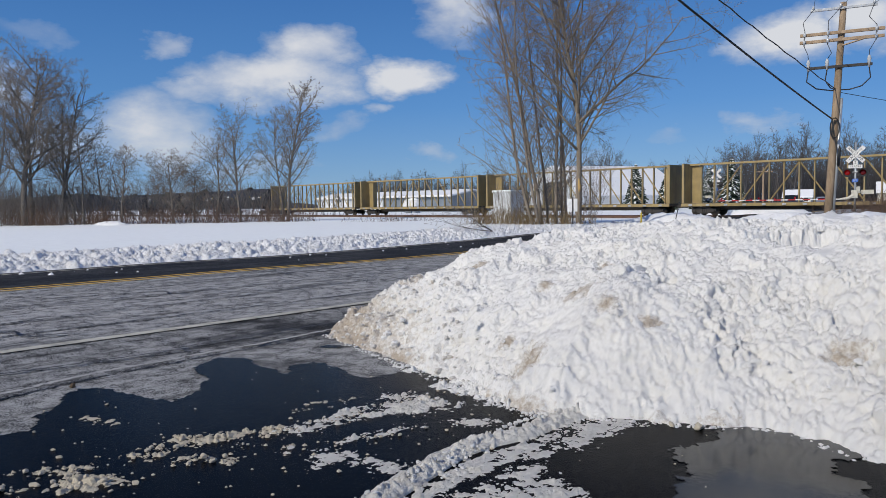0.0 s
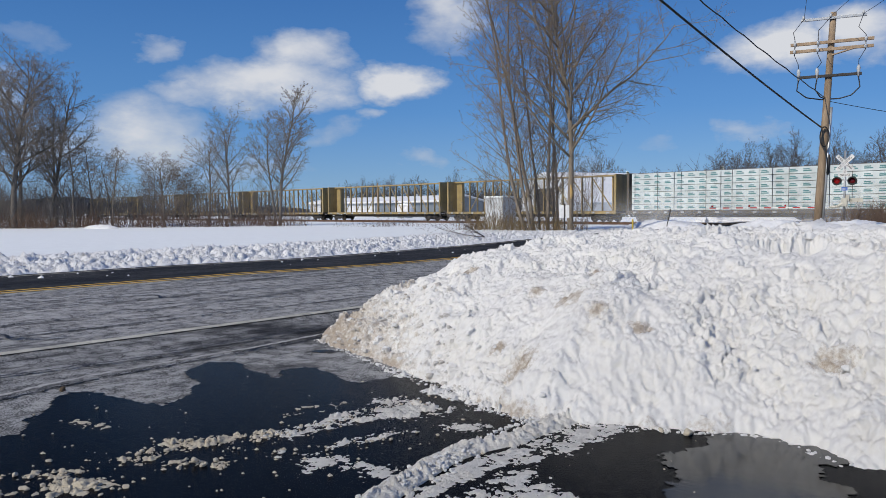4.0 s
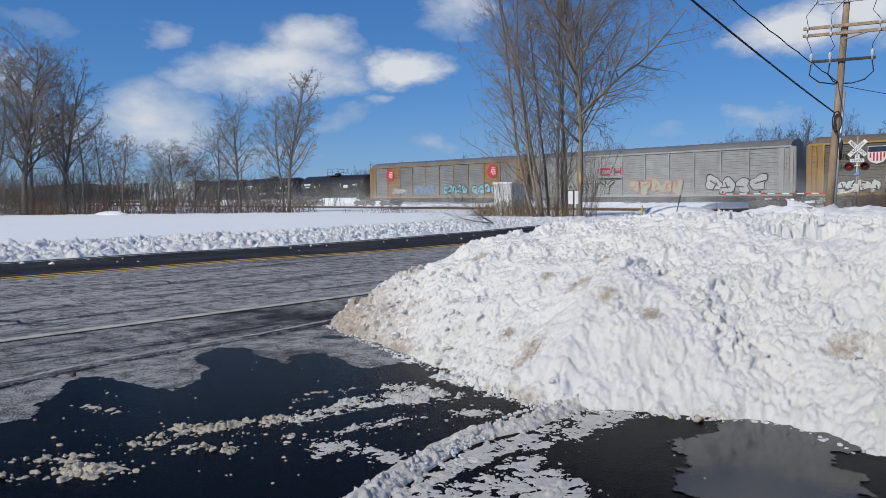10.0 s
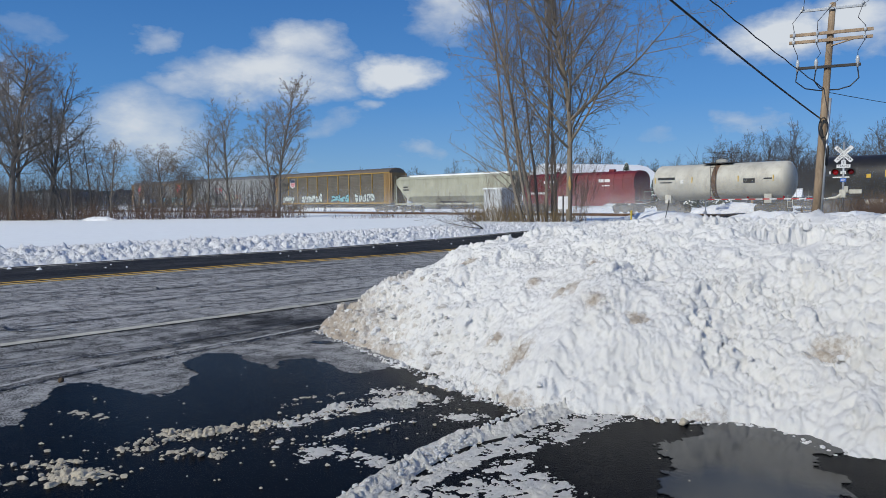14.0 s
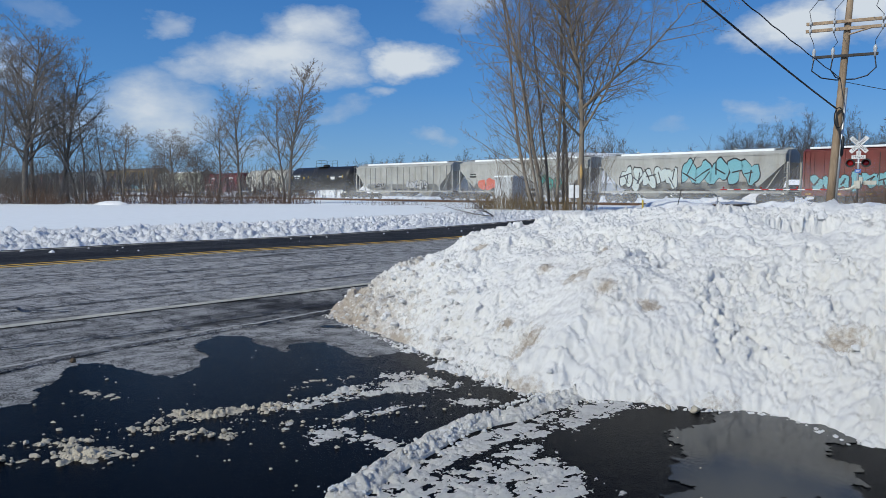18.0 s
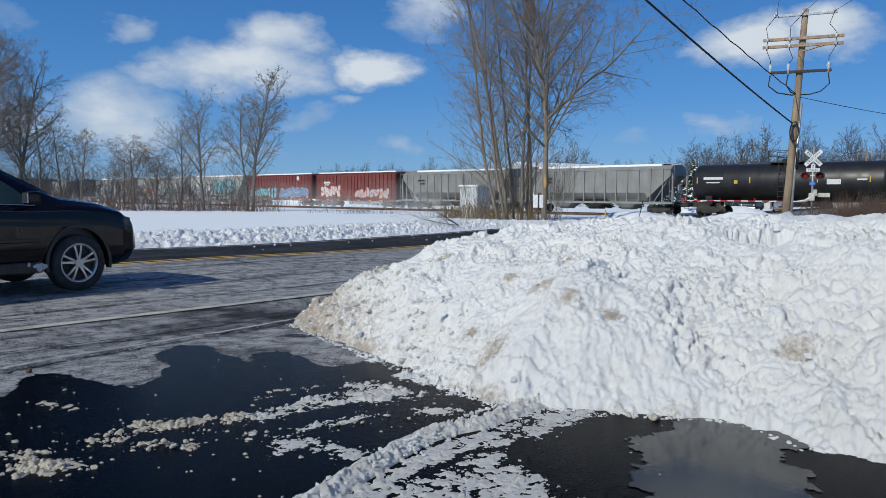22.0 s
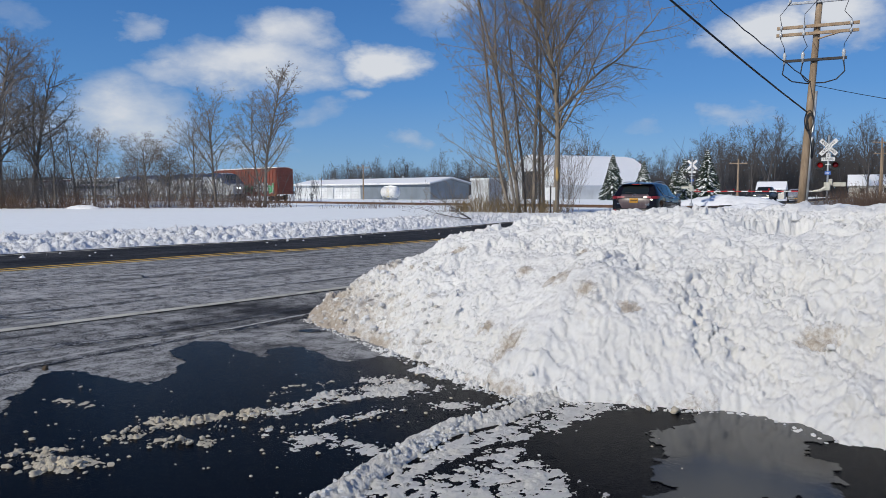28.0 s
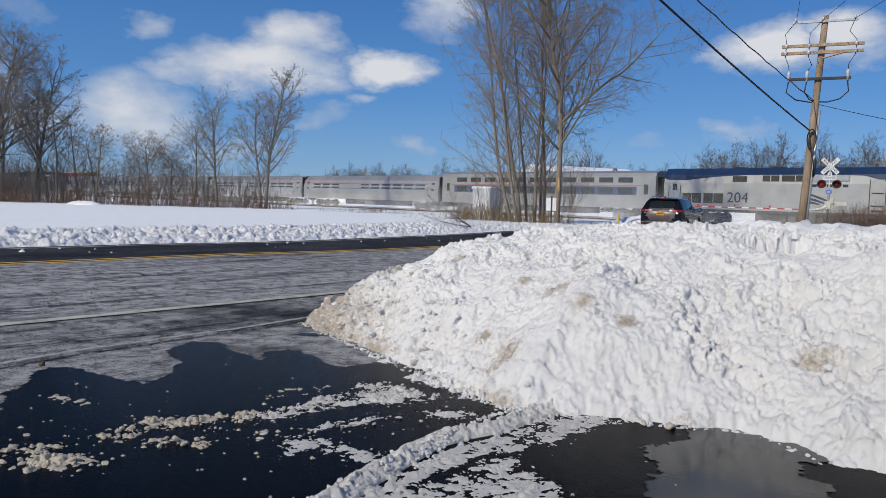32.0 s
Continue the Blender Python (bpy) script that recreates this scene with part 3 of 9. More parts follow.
def pile_height(X, Y, parts=False):
    d0 = inside_dist(X, Y, PILE)
    rim = np.clip(1 - d0 / 0.3, 0, 1)
    d = d0 + 0.20 * (fbm(X * 2.1, Y * 2.1, 4, 5) - 0.5) + rim * (0.08 * (0.45 - cells(X * 8, Y * 8, 9)) + 0.04 * (0.45 - cells(X * 19, Y * 19, 8)))
    crest = 1.045 + 0.16 * (fbm(X * 0.55 + 3, Y * 0.55, 3, 21) - 0.5)
    base = crest * np.tanh(np.clip(d, 0, None) / 1.7) + 0.025 * np.clip(d / 0.06, 0, 1)
    big = 0.30 * (fbm(X * 1.1, Y * 1.1, 4, 31, 0.5) - 0.5) + 0.16 * (0.5 - np.abs(2 * fbm(X * 1.5 + 5, Y * 1.5, 3, 33) - 1))
    # where a bucket has cut a hollow with a steep back wall
    hx, hy = (X - 3.95) / 1.15, (Y - 7.25) / 0.9
    cut = np.clip((1.0 - hx * hx - hy * hy + 0.35 * (fbm(X * 3, Y * 3, 3, 37) - 0.5)) / 0.30, 0, 1)
    hollow = 0.38 * cut * cut * (3 - 2 * cut) * np.clip((Y - 5.7) / 1.1, 0, 1)
    # warp, then tilted blocks of several sizes with cracks between
    wx, wy = X + 0.16 * (fbm(X * 5, Y * 5, 4, 51, 0.6) - 0.5), Y + 0.16 * (fbm(X * 5 + 9, Y * 5, 4, 52, 0.6) - 0.5)
    crumbly = np.clip(3.4 * fbm(X * 1.3 + 4, Y * 1.3, 3, 63, 0.6) - 1.15, 0.12, 1)
    crumbly = np.where(X < 0.5, np.maximum(crumbly, np.clip(0.5 - X, 0, 1)), crumbly) * (1 - 0.75 * cut)
    lump = 0
    for scale, high, seed, tilt, share in ((2.3, 0.075, 41, 1.6, 0.35), (5.2, 0.070, 43, 1.9, 0.5), (10.5, 0.060, 45, 2.2, 0.7), (19, 0.040, 46, 2.2, 0.75), (34, 0.022, 49, 2.0, 0.6)):
        face, gap = blocks(wx * scale, wy * scale, seed, tilt)
        here = np.clip(2.6 * fbm(X * 2.6 + seed, Y * 2.6, 3, seed + 5) - 0.85, 0, 1)
        lump = lump + high * (1 - share + share * crumbly) * (0.2 + 0.8 * here) * (face * (0.35 + 0.65 * gap) - 0.22 * (1 - gap))
    fine = 0.034 * (fbm(X * 30, Y * 30, 3, 47, 0.8) - 0.5) + 0.034 * (fbm(X * 9, Y * 9, 5, 48, 0.7) - 0.5)
    k = np.clip(d / 0.5, 0, 1)
    form, relief = base + k * big - k * hollow, np.clip(d / 0.10, 0, 1) * (lump + fine)
    if parts:
        return form, relief, d
    return np.where(d > 0, np.maximum(form + relief, 0.0), -0.03), d


def pile_stain(X, Y, d):
    """Dirt: a grey-brown left toe and some scattered stained blocks."""
    s = 0.52 * np.clip(1 - (X + 1.2) / 1.9, 0, 1) * np.clip(1.4 - d / 0.9, 0, 1) + 0.34 * np.clip(1 - d / 0.14, 0, 1) * np.clip(3 * fbm(X * 3, Y * 3, 3, 91) - 1.1, 0, 1)
    for x, y, r in ((1.12, 5.9, 0.16), (1.45, 6.5, 0.10), (1.22, 5.45, 0.09), (1.5, 5.25, 0.10), (0.5, 5.75, 0.07), (0.62, 5.35, 0.16), (2.6, 4.7, 0.13), (0.35, 7.4, 0.12), (-0.4, 8.4, 0.2), (3.0, 7.4, 0.15), (2.2, 8.2, 0.12), (0.9, 6.4, 0.08)):
        s = np.maximum(s, 0.48 * np.clip(1.15 - np.hypot(X - x, Y - y) / (1.5 * r) + 0.8 * (fbm(X * 9, Y * 9, 4, 93, 0.7) - 0.5), 0, 1))
    return s


def clod_shape(r, size, squash=0.75, fine=2):
    """A broken lump: a rough ball with faces knocked off."""
    bm = bmesh.new()
    bmesh.ops.create_icosphere(bm, subdivisions=fine, radius=1)
    o = Vector((r.uniform(0, 50), r.uniform(0, 50), r.uniform(0, 50)))
    cuts = [(Vector((r.gauss(0, 1), r.gauss(0, 1), r.gauss(0, 1))).normalized(), r.uniform(0.42, 0.85)) for _ in range(9)]
    for v in bm.verts:
        p = v.co * (1 + 0.45 * noise.noise(v.co * 1.3 + o) + 0.25 * noise.noise(v.co * 3.1 + o))
        for n, c in cuts:
            p -= n * max(0.0, p.dot(n) - c)
        v.co = Vector((p.x, p.y, p.z * squash)) * size
    return Shape().bm(bm)


def build_pile():
    def steps(a, b, c, f, g):
        return np.concatenate([np.arange(a, b, f), np.arange(b, c, g)])
    xs, ys = steps(-1.6, 5.0, 12.8, 0.0105, 0.05), steps(3.0, 9.2, 15.5, 0.0115, 0.05)
    X, Y = np.meshgrid(xs, ys)
    form, relief, d = pile_height(X, Y, True)
    gy, gx = np.gradient(form, ys, xs)
    n = 1 / np.sqrt(1 + gx * gx + gy * gy)
    out = np.clip(d / 0.3, 0, 1) * relief * n
    Z = np.where(d > 0, np.maximum(form + relief * n, 0.0), -0.03)
    X, Y = X - gx * out, Y - gy * out
    ok = d > -0.02
    keep = ok[:-1, :-1] | ok[1:, 1:]
    me = grid_mesh("snow_pile", X, Y, Z, M_PILE, keep)
    co = np.zeros(len(me.vertices) * 3)
    me.vertices.foreach_get("co", co)
    co = co.reshape(-1, 3)
    dd = inside_dist(co[:, 0], co[:, 1], PILE)
    att = me.attributes.new("stain", "FLOAT", "POINT")
    att.data.foreach_set("value", pile_stain(co[:, 0], co[:, 1], dd).astype(np.float32))
    ob = new("snowbank", me)
    tagged(ob, "big ploughed heap of lumpy white snow with brown stains", "snow pile")
    # loose chunks lying on the heap and round its foot
    r = random.Random(77)
    CLODS = [clod_shape(r, 1.0) for _ in range(12)]
    loose, dirty = Shape(), Shape()
    np.random.seed(4)
    rx, ry = np.random.uniform(-1.5, 4.5, 6000), np.random.uniform(3.6, 9.5, 6000)
    rz, rd = pile_height(rx[None, :], ry[None, :])
    n = 0
    for x, y, z, dq in zip(rx, ry, rz[0], rd[0]):
        if n >= 900 or dq < -0.10 or r.random() > (1.0 if x < 0.5 and dq < 0.9 else 0.05):
            continue
        n += 1
        size = r.choice((0.008, 0.010, 0.014, 0.018, 0.026, 0.036 if x < 0.3 else 0.01)) * r.uniform(0.8, 1.3)
        if dq < 0:
            size *= 0.6
        base = CLODS[n % len(CLODS)]
        a = r.uniform(0, 6.28)
        ca, sa = math.cos(a) * size, math.sin(a) * size
        vs = [(x + p[0] * ca - p[1] * sa, y + p[0] * sa + p[1] * ca, max(z, 0.0) + size * 0.3 + p[2] * size) for p in base.v]
        (dirty if (x < 0.2 and r.random() < 0.55) or dq < 0.05 else loose).add(vs, base.f)
    thing("loose_snow_chunks", loose, M_PILE, "loose white snow lumps on the heap", "snow", kind="stuff")
    thing("dirty_snow_chunks", dirty, M_DIRTY, "gritty brown-grey snow lumps at the heap's foot", "snow", kind="stuff")


M_CLOD = snow_mat("snow_clod", 0.2, (0.94, 0.935, 0.92), grain=70, bmp=0.4, dist=0.01)
build_pile()

# ---- bare trees ----
M_BARK = bark("grey_brown_bark", (0.11, 0.092, 0.074), (0.37, 0.31, 0.25))
M_BARK_PALE = bark("pale_poplar_bark", (0.12, 0.095, 0.07), (0.36, 0.30, 0.23))
M_BARK_DARK = bark("dark_bark", (0.08, 0.07, 0.063), (0.25, 0.22, 0.188))
M_TWIG = bark("bare_twigs", (0.15, 0.12, 0.09), (0.37, 0.295, 0.225), 3)
M_TWIG_DARK = bark("dark_bare_twigs", (0.14, 0.124, 0.110), (0.32, 0.28, 0.245), 3)
M_TWIG_GREY = bark("grey_brown_bare_twigs", (0.13, 0.11, 0.092), (0.30, 0.25, 0.21), 3)
M_FARTWIG = bark("distant_grey_twigs", (0.060, 0.055, 0.055), (0.15, 0.14, 0.138), 3)
M_BRUSH = bark("russet_brush_stems", (0.10, 0.062, 0.042), (0.25, 0.165, 0.115), 3)
M_GRASS = bark("dry_straw_grass", (0.18, 0.125, 0.065), (0.40, 0.30, 0.165), 5)
M_WOUND = bark("torn_yellow_wood", (0.42, 0.26, 0.09), (0.62, 0.42, 0.18), 6)


class Tree:
    """Grows a bare tree: the trunk, its limbs, and the fine twigs, as three kinds of mesh."""

    def __init__(self, seed, spread=32, rise=0.25, levels=4, kids=(7, 6, 5, 4), shrink=0.55, twig=0.008, wander=0.13, limb=0.5):
        self.r = random.Random(seed)
        self.spread, self.rise, self.levels, self.kids, self.shrink, self.twig, self.wander, self.limb = spread, rise, levels, kids, shrink, twig, wander, limb
        self.trunk, self.limbs, self.twigs = Shape(), [], Shape()

    def grow(self, p, d, length, radius, level, sink, first=0.3):
        r = self.r
        n = max(3, min(9, int(length / 0.45))) if level < 2 else 3 if level < 3 else 2 if level < 4 else 1
        pts, rad = [Vector(p)], [radius]
        d = Vector(d).normalized()
        dirs = [d]
        tip = 0.25 if level == 0 else 0.2
        for i in range(n):
            d = (d + Vector((r.gauss(0, 1), r.gauss(0, 1), r.gauss(0, 0.6))) * self.wander * (0.5 if level == 0 else 1) + Vector((0, 0, self.rise * (0.12 if level == 0 else 0.35)))).normalized()
            pts.append(pts[-1] + d * (length / n))
            rad.append(max(self.twig * 0.6, radius * (1 - (1 - tip) * (i + 1) / n)))
            dirs.append(d)
        sides = 9 if level == 0 else 6 if level == 1 else 4 if level == 2 else 3
        sink.tube(pts, rad, sides, caps=level < 2)
        if level >= self.levels:
            return pts
        k = self.kids[level]
        k = max(1, int(k * r.uniform(0.8, 1.25)))
        az = r.uniform(0, 6.28)
        for j in range(k):
            f = first + (1 - first) * (j + r.random()) / k if level == 0 else 0.22 + 0.78 * (j + r.random()) / k
            f = min(f, 0.985)
            i = min(int(f * n), n - 1)
            q = pts[i].lerp(pts[i + 1], f * n - i)
            az += 2.4 + r.uniform(-0.5, 0.5)
            ang = radians(self.spread * r.uniform(0.65, 1.35) * (1.1 if level else 1.0))
            side = dirs[i].orthogonal().normalized()
            side = Matrix.Rotation(az, 3, dirs[i]) @ side
            nd = dirs[i] * math.cos(ang) + side * math.sin(ang)
            ln = length * self.shrink * r.uniform(0.7, 1.25) * (1.15 - 0.55 * f if level == 0 else 1.05 - 0.4 * f)
            rr = max(self.twig, min(rad[i] * 0.72, radius * self.limb * (1.1 - 0.5 * f)))
            if level == 0:
                limb = Shape()
                self.limbs.append(limb)
                self.grow(q, nd, ln, rr, 1, limb)
            else:
                self.grow(q, nd, ln, rr, level + 1, sink if level + 1 < 2 else self.twigs)
        return pts

    def finish(self, name, label, mat_bark, mat_twig, at, group="", limb_cap=14):
        ob = thing(name, None, None, label, "tree", at=at, group=group)
        part("trunk", self.trunk, mat_bark, ob, smooth=True)
        for limb in self.limbs[:limb_cap]:
            part("limb", limb, mat_bark, ob, smooth=True)
        rest = self.twigs
        for limb in self.limbs[limb_cap:]:
            rest.add(limb.v, limb.f)
        tw = part("crown", rest, mat_twig, ob, "fine bare twigs", smooth=True)
        tw["kind"] = "stuff"
        return ob


def tree_at(x, y):
    return pose(x, y, -0.08)


# the clump of poplars by the crossing cabinet
def poplar_clump():
    g = "poplar clump"
    # x, y, lean x, lean y, height, radius, seed, spread
    for x, y, lx, ly, h, rad, seed, sp in [
            (5.55, 44.6, -0.27, 0.02, 17.0, 0.16, 3, 30), (5.85, 44.0, -0.20, -0.02, 16.0, 0.14, 4, 28), (6.1, 44.9, -0.07, 0.0, 17.5, 0.19, 5, 24),
            (6.6, 45.6, -0.10, 0.06, 15.5, 0.15, 6, 26), (6.95, 44.8, 0.03, 0.05, 16.5, 0.17, 7, 24), (7.45, 45.2, -0.05, 0.03, 15.0, 0.15, 8, 26),
            (7.75, 46.0, 0.06, 0.03, 16.0, 0.14, 12, 28)]:
        t = Tree(seed, spread=sp + 14, rise=0.13, levels=4, kids=(36, 8, 6, 5), shrink=0.25, twig=0.0075, wander=0.085, limb=0.30)
        t.grow((0, 0, 0), (lx, ly, 1), h, rad * 0.66, 0, t.trunk, first=0.10)
        t.finish("poplar_tree", "tall slender bare poplar with ascending grey-brown branches", M_BARK, M_TWIG, tree_at(x, y), g, 10)
    t = Tree(22, spread=46, rise=0.13, levels=4, kids=(30, 10, 8, 6), shrink=0.46, twig=0.0085, wander=0.11, limb=0.44)
    t.grow((0, 0, 0), (-0.035, 0.0, 1), 15.5, 0.19, 0, t.trunk, first=0.26)
    # the long limb that reaches over the road
    limb = Shape()
    t.limbs.insert(0, limb)
    t.grow((-0.2, 0, 6.0), (0.75, -0.1, 0.72), 8.5, 0.10, 1, limb)
    t.finish("poplar_tree", "broad-crowned bare poplar with a pale trunk", M_BARK_PALE, M_TWIG, tree_at(8.12, 43.6), g, 14)
    # torn bark on its trunk
    s = Shape().tube([(0, 0, 0), (0.01, 0, 0.25), (0.0, 0, 0.55), (-0.02, 0, 0.85)], [0.03, 0.10, 0.085, 0.02], 8)
    thing("bark_wound", s, M_WOUND, "torn strip of yellow bare wood on the poplar trunk", "tree wound", at=pose(8.13, 43.42, 2.0), smooth=True)


poplar_clump()


def field_trees():
    g = "trees beyond the field"
    # x, y, height, radius, seed, spread, levels, crown start, dark
    for x, y, h, rad, seed, sp, lv, first, dark, kids, shrink in [
            (-41.0, 72, 15.0, 0.30, 31, 40, 4, 0.22, 1, (18, 9, 8, 5), 0.48),
            (-38.9, 75, 13.4, 0.22, 32, 30, 4, 0.26, 1, (16, 9, 7, 5), 0.40), (-44.0, 71, 14.5, 0.24, 33, 28, 4, 0.3, 1, (16, 9, 7, 5), 0.42), (-42.4, 76, 14.0, 0.20, 47, 30, 4, 0.25, 1, (16, 9, 7, 5), 0.42),
            (-40.4, 79, 13.0, 0.18, 48, 28, 4, 0.25, 1, (15, 8, 7, 5), 0.38), (-42.6, 70, 11.0, 0.14, 49, 28, 4, 0.2, 1, (13, 8, 6, 4), 0.4),
            (-47.0, 73, 15.0, 0.30, 34, 32, 4, 0.3, 1, (13, 8, 6, 4), 0.45), (-37.0, 74, 9.5, 0.13, 35, 26, 4, 0.2, 1, (11, 7, 5, 4), 0.42),
            (-35.6, 73, 9.0, 0.12, 36, 28, 4, 0.2, 1, (11, 7, 5, 4), 0.45), (-34.6, 75, 8.0, 0.11, 37, 30, 4, 0.2, 1, (11, 7, 5, 4), 0.45),
            (-33.2, 76, 6.5, 0.09, 38, 34, 4, 0.15, 0, (9, 6, 4, 3), 0.5), (-31.4, 72, 6.6, 0.11, 39, 38, 4, 0.2, 0, (11, 6, 5, 3), 0.55),
            (-29.6, 78, 5.5, 0.08, 40, 36, 4, 0.15, 0, (9, 6, 4, 3), 0.5),
            (-26.4, 72, 5.9, 0.13, 41, 44, 4, 0.10, 0, (14, 7, 5, 4), 0.6), (-25.0, 74, 5.2, 0.10, 42, 40, 4, 0.1, 0, (12, 6, 5, 3), 0.6),
            (-22.4, 73, 7.6, 0.13, 43, 34, 4, 0.22, 0, (11, 6, 5, 3), 0.5), (-20.2, 73.5, 9.8, 0.15, 44, 34, 4, 0.2, 0, (13, 7, 5, 3), 0.5),
            (-15.5, 74, 13.6, 0.17, 45, 30, 4, 0.24, 0, (20, 9, 7, 5), 0.36), (-16.3, 75, 9.6, 0.11, 46, 32, 4, 0.2, 0, (13, 8, 6, 4), 0.45)]:
        t = Tree(seed, spread=sp + 10, rise=0.10, levels=lv, kids=(kids[0] + 5, kids[1] + 1, kids[2] + 1, kids[3]), shrink=shrink * 0.92, twig=0.0115, wander=0.10, limb=0.42)
        t.grow((0, 0, 0), (0.03 * math.sin(seed * 2.4), 0, 1), h, rad, 0, t.trunk, first=first)
        big = h > 12
        t.finish("field_tree", ("tall bare deciduous tree with dark spreading branches" if big else "small bare tree with a twiggy crown") + " at the snowfield edge",
                 M_BARK_DARK, M_TWIG_DARK if dark else M_TWIG_GREY, tree_at(x, y), g, 12)


field_trees()


# ---- brush and dry grass: uncountable stems ----
def stems(spots, seed, mat, name, label, h=(0.6, 1.6), lean=0.35, rad=0.006, fork=2):
    r = random.Random(seed)
    s = Shape()
    for x, y, n, wx, wy, k in spots:
        for _ in range(n):
            p = Vector((x + r.gauss(0, wx), y + r.gauss(0, wy), -0.08))
            hh = r.uniform(*h) * k
            d = Vector((r.gauss(0, lean), r.gauss(0, lean), 1)).normalized()
            q = p + d * hh
            d2 = (d + Vector((r.gauss(0, 0.4), r.gauss(0, 0.4), -0.1))).normalized()
            s.tube([p, q, q + d2 * hh * 0.45], [rad, rad * 0.8, rad * 0.4], 3, caps=False)
            for _f in range(fork):
                f = r.uniform(0.35, 0.95)
                a = p.lerp(q, f)
                dd = (d + Vector((r.gauss(0, 0.6), r.gauss(0, 0.6), 0.1))).normalized()
                s.tube([a, a + dd * hh * r.uniform(0.25, 0.5)], [rad * 0.7, rad * 0.4], 3, caps=False)
    return thing(name, s, mat, label, "brush", kind="stuff")


stems([(-48 + 1.55 * i, 72 + 2.2 * math.sin(i * 1.7), 75, 1.0, 1.0, 0.8 + 0.4 * math.sin(i * 2.3)) for i in range(23)], 71, M_BRUSH, "field_brush", "russet tangle of leafless brush along the field edge", (0.5, 1.5), 0.35, 0.014, 3)
stems([(-46 + 1.1 * i, 75 + 2 * math.sin(i * 2.1), 60, 0.9, 1.2, 0.9 + 0.3 * math.sin(i * 1.3)) for i in range(10)], 76, M_TWIG_DARK, "thicket", "dense brown leafless thicket round the tall trunks", (1.5, 4.2), 0.25, 0.013, 5)
stems([(-50 + 1.6 * i, 79, 22, 1.0, 1.5, 1.2) for i in range(22)], 72, M_TWIG_DARK, "thicket", "dark leafless undergrowth below the tall trees", (1.2, 3.4), 0.22, 0.018, 4)
stems([(3.6, 47.2, 130, 0.8, 0.6, 0.8), (4.9, 46.2, 130, 0.8, 0.6, 0.85), (6.0, 44.6, 100, 0.8, 0.5, 0.7), (7.6, 44.4, 60, 0.6, 0.5, 0.8), (2.6, 47.8, 60, 0.5, 0.4, 0.8)], 73, M_GRASS, "dry_grass", "straw-coloured dry grass round the poplar trunks", (0.5, 1.3), 0.25, 0.015, 1)
stems([(-3.4, 62, 70, 1.0, 0.6, 0.8), (-4.6, 61, 40, 0.8, 0.5, 0.7), (-7.4, 63, 25, 0.8, 0.5, 0.6), (-1.5, 60, 30, 0.7, 0.4, 0.6)], 74, M_BRUSH, "weed_tufts", "thin brown weed tufts poking through the snow", (0.35, 0.9), 0.4, 0.008, 2)
stems([(4.6, 45.4, 50, 0.9, 0.4, 1.6), (7.0, 45.6, 60, 1.0, 0.5, 1.7), (8.6, 44.0, 40, 0.4, 0.4, 1.6)], 75, M_TWIG, "saplings", "thin leafless saplings among the poplars", (1.0, 2.6), 0.2, 0.009, 4)

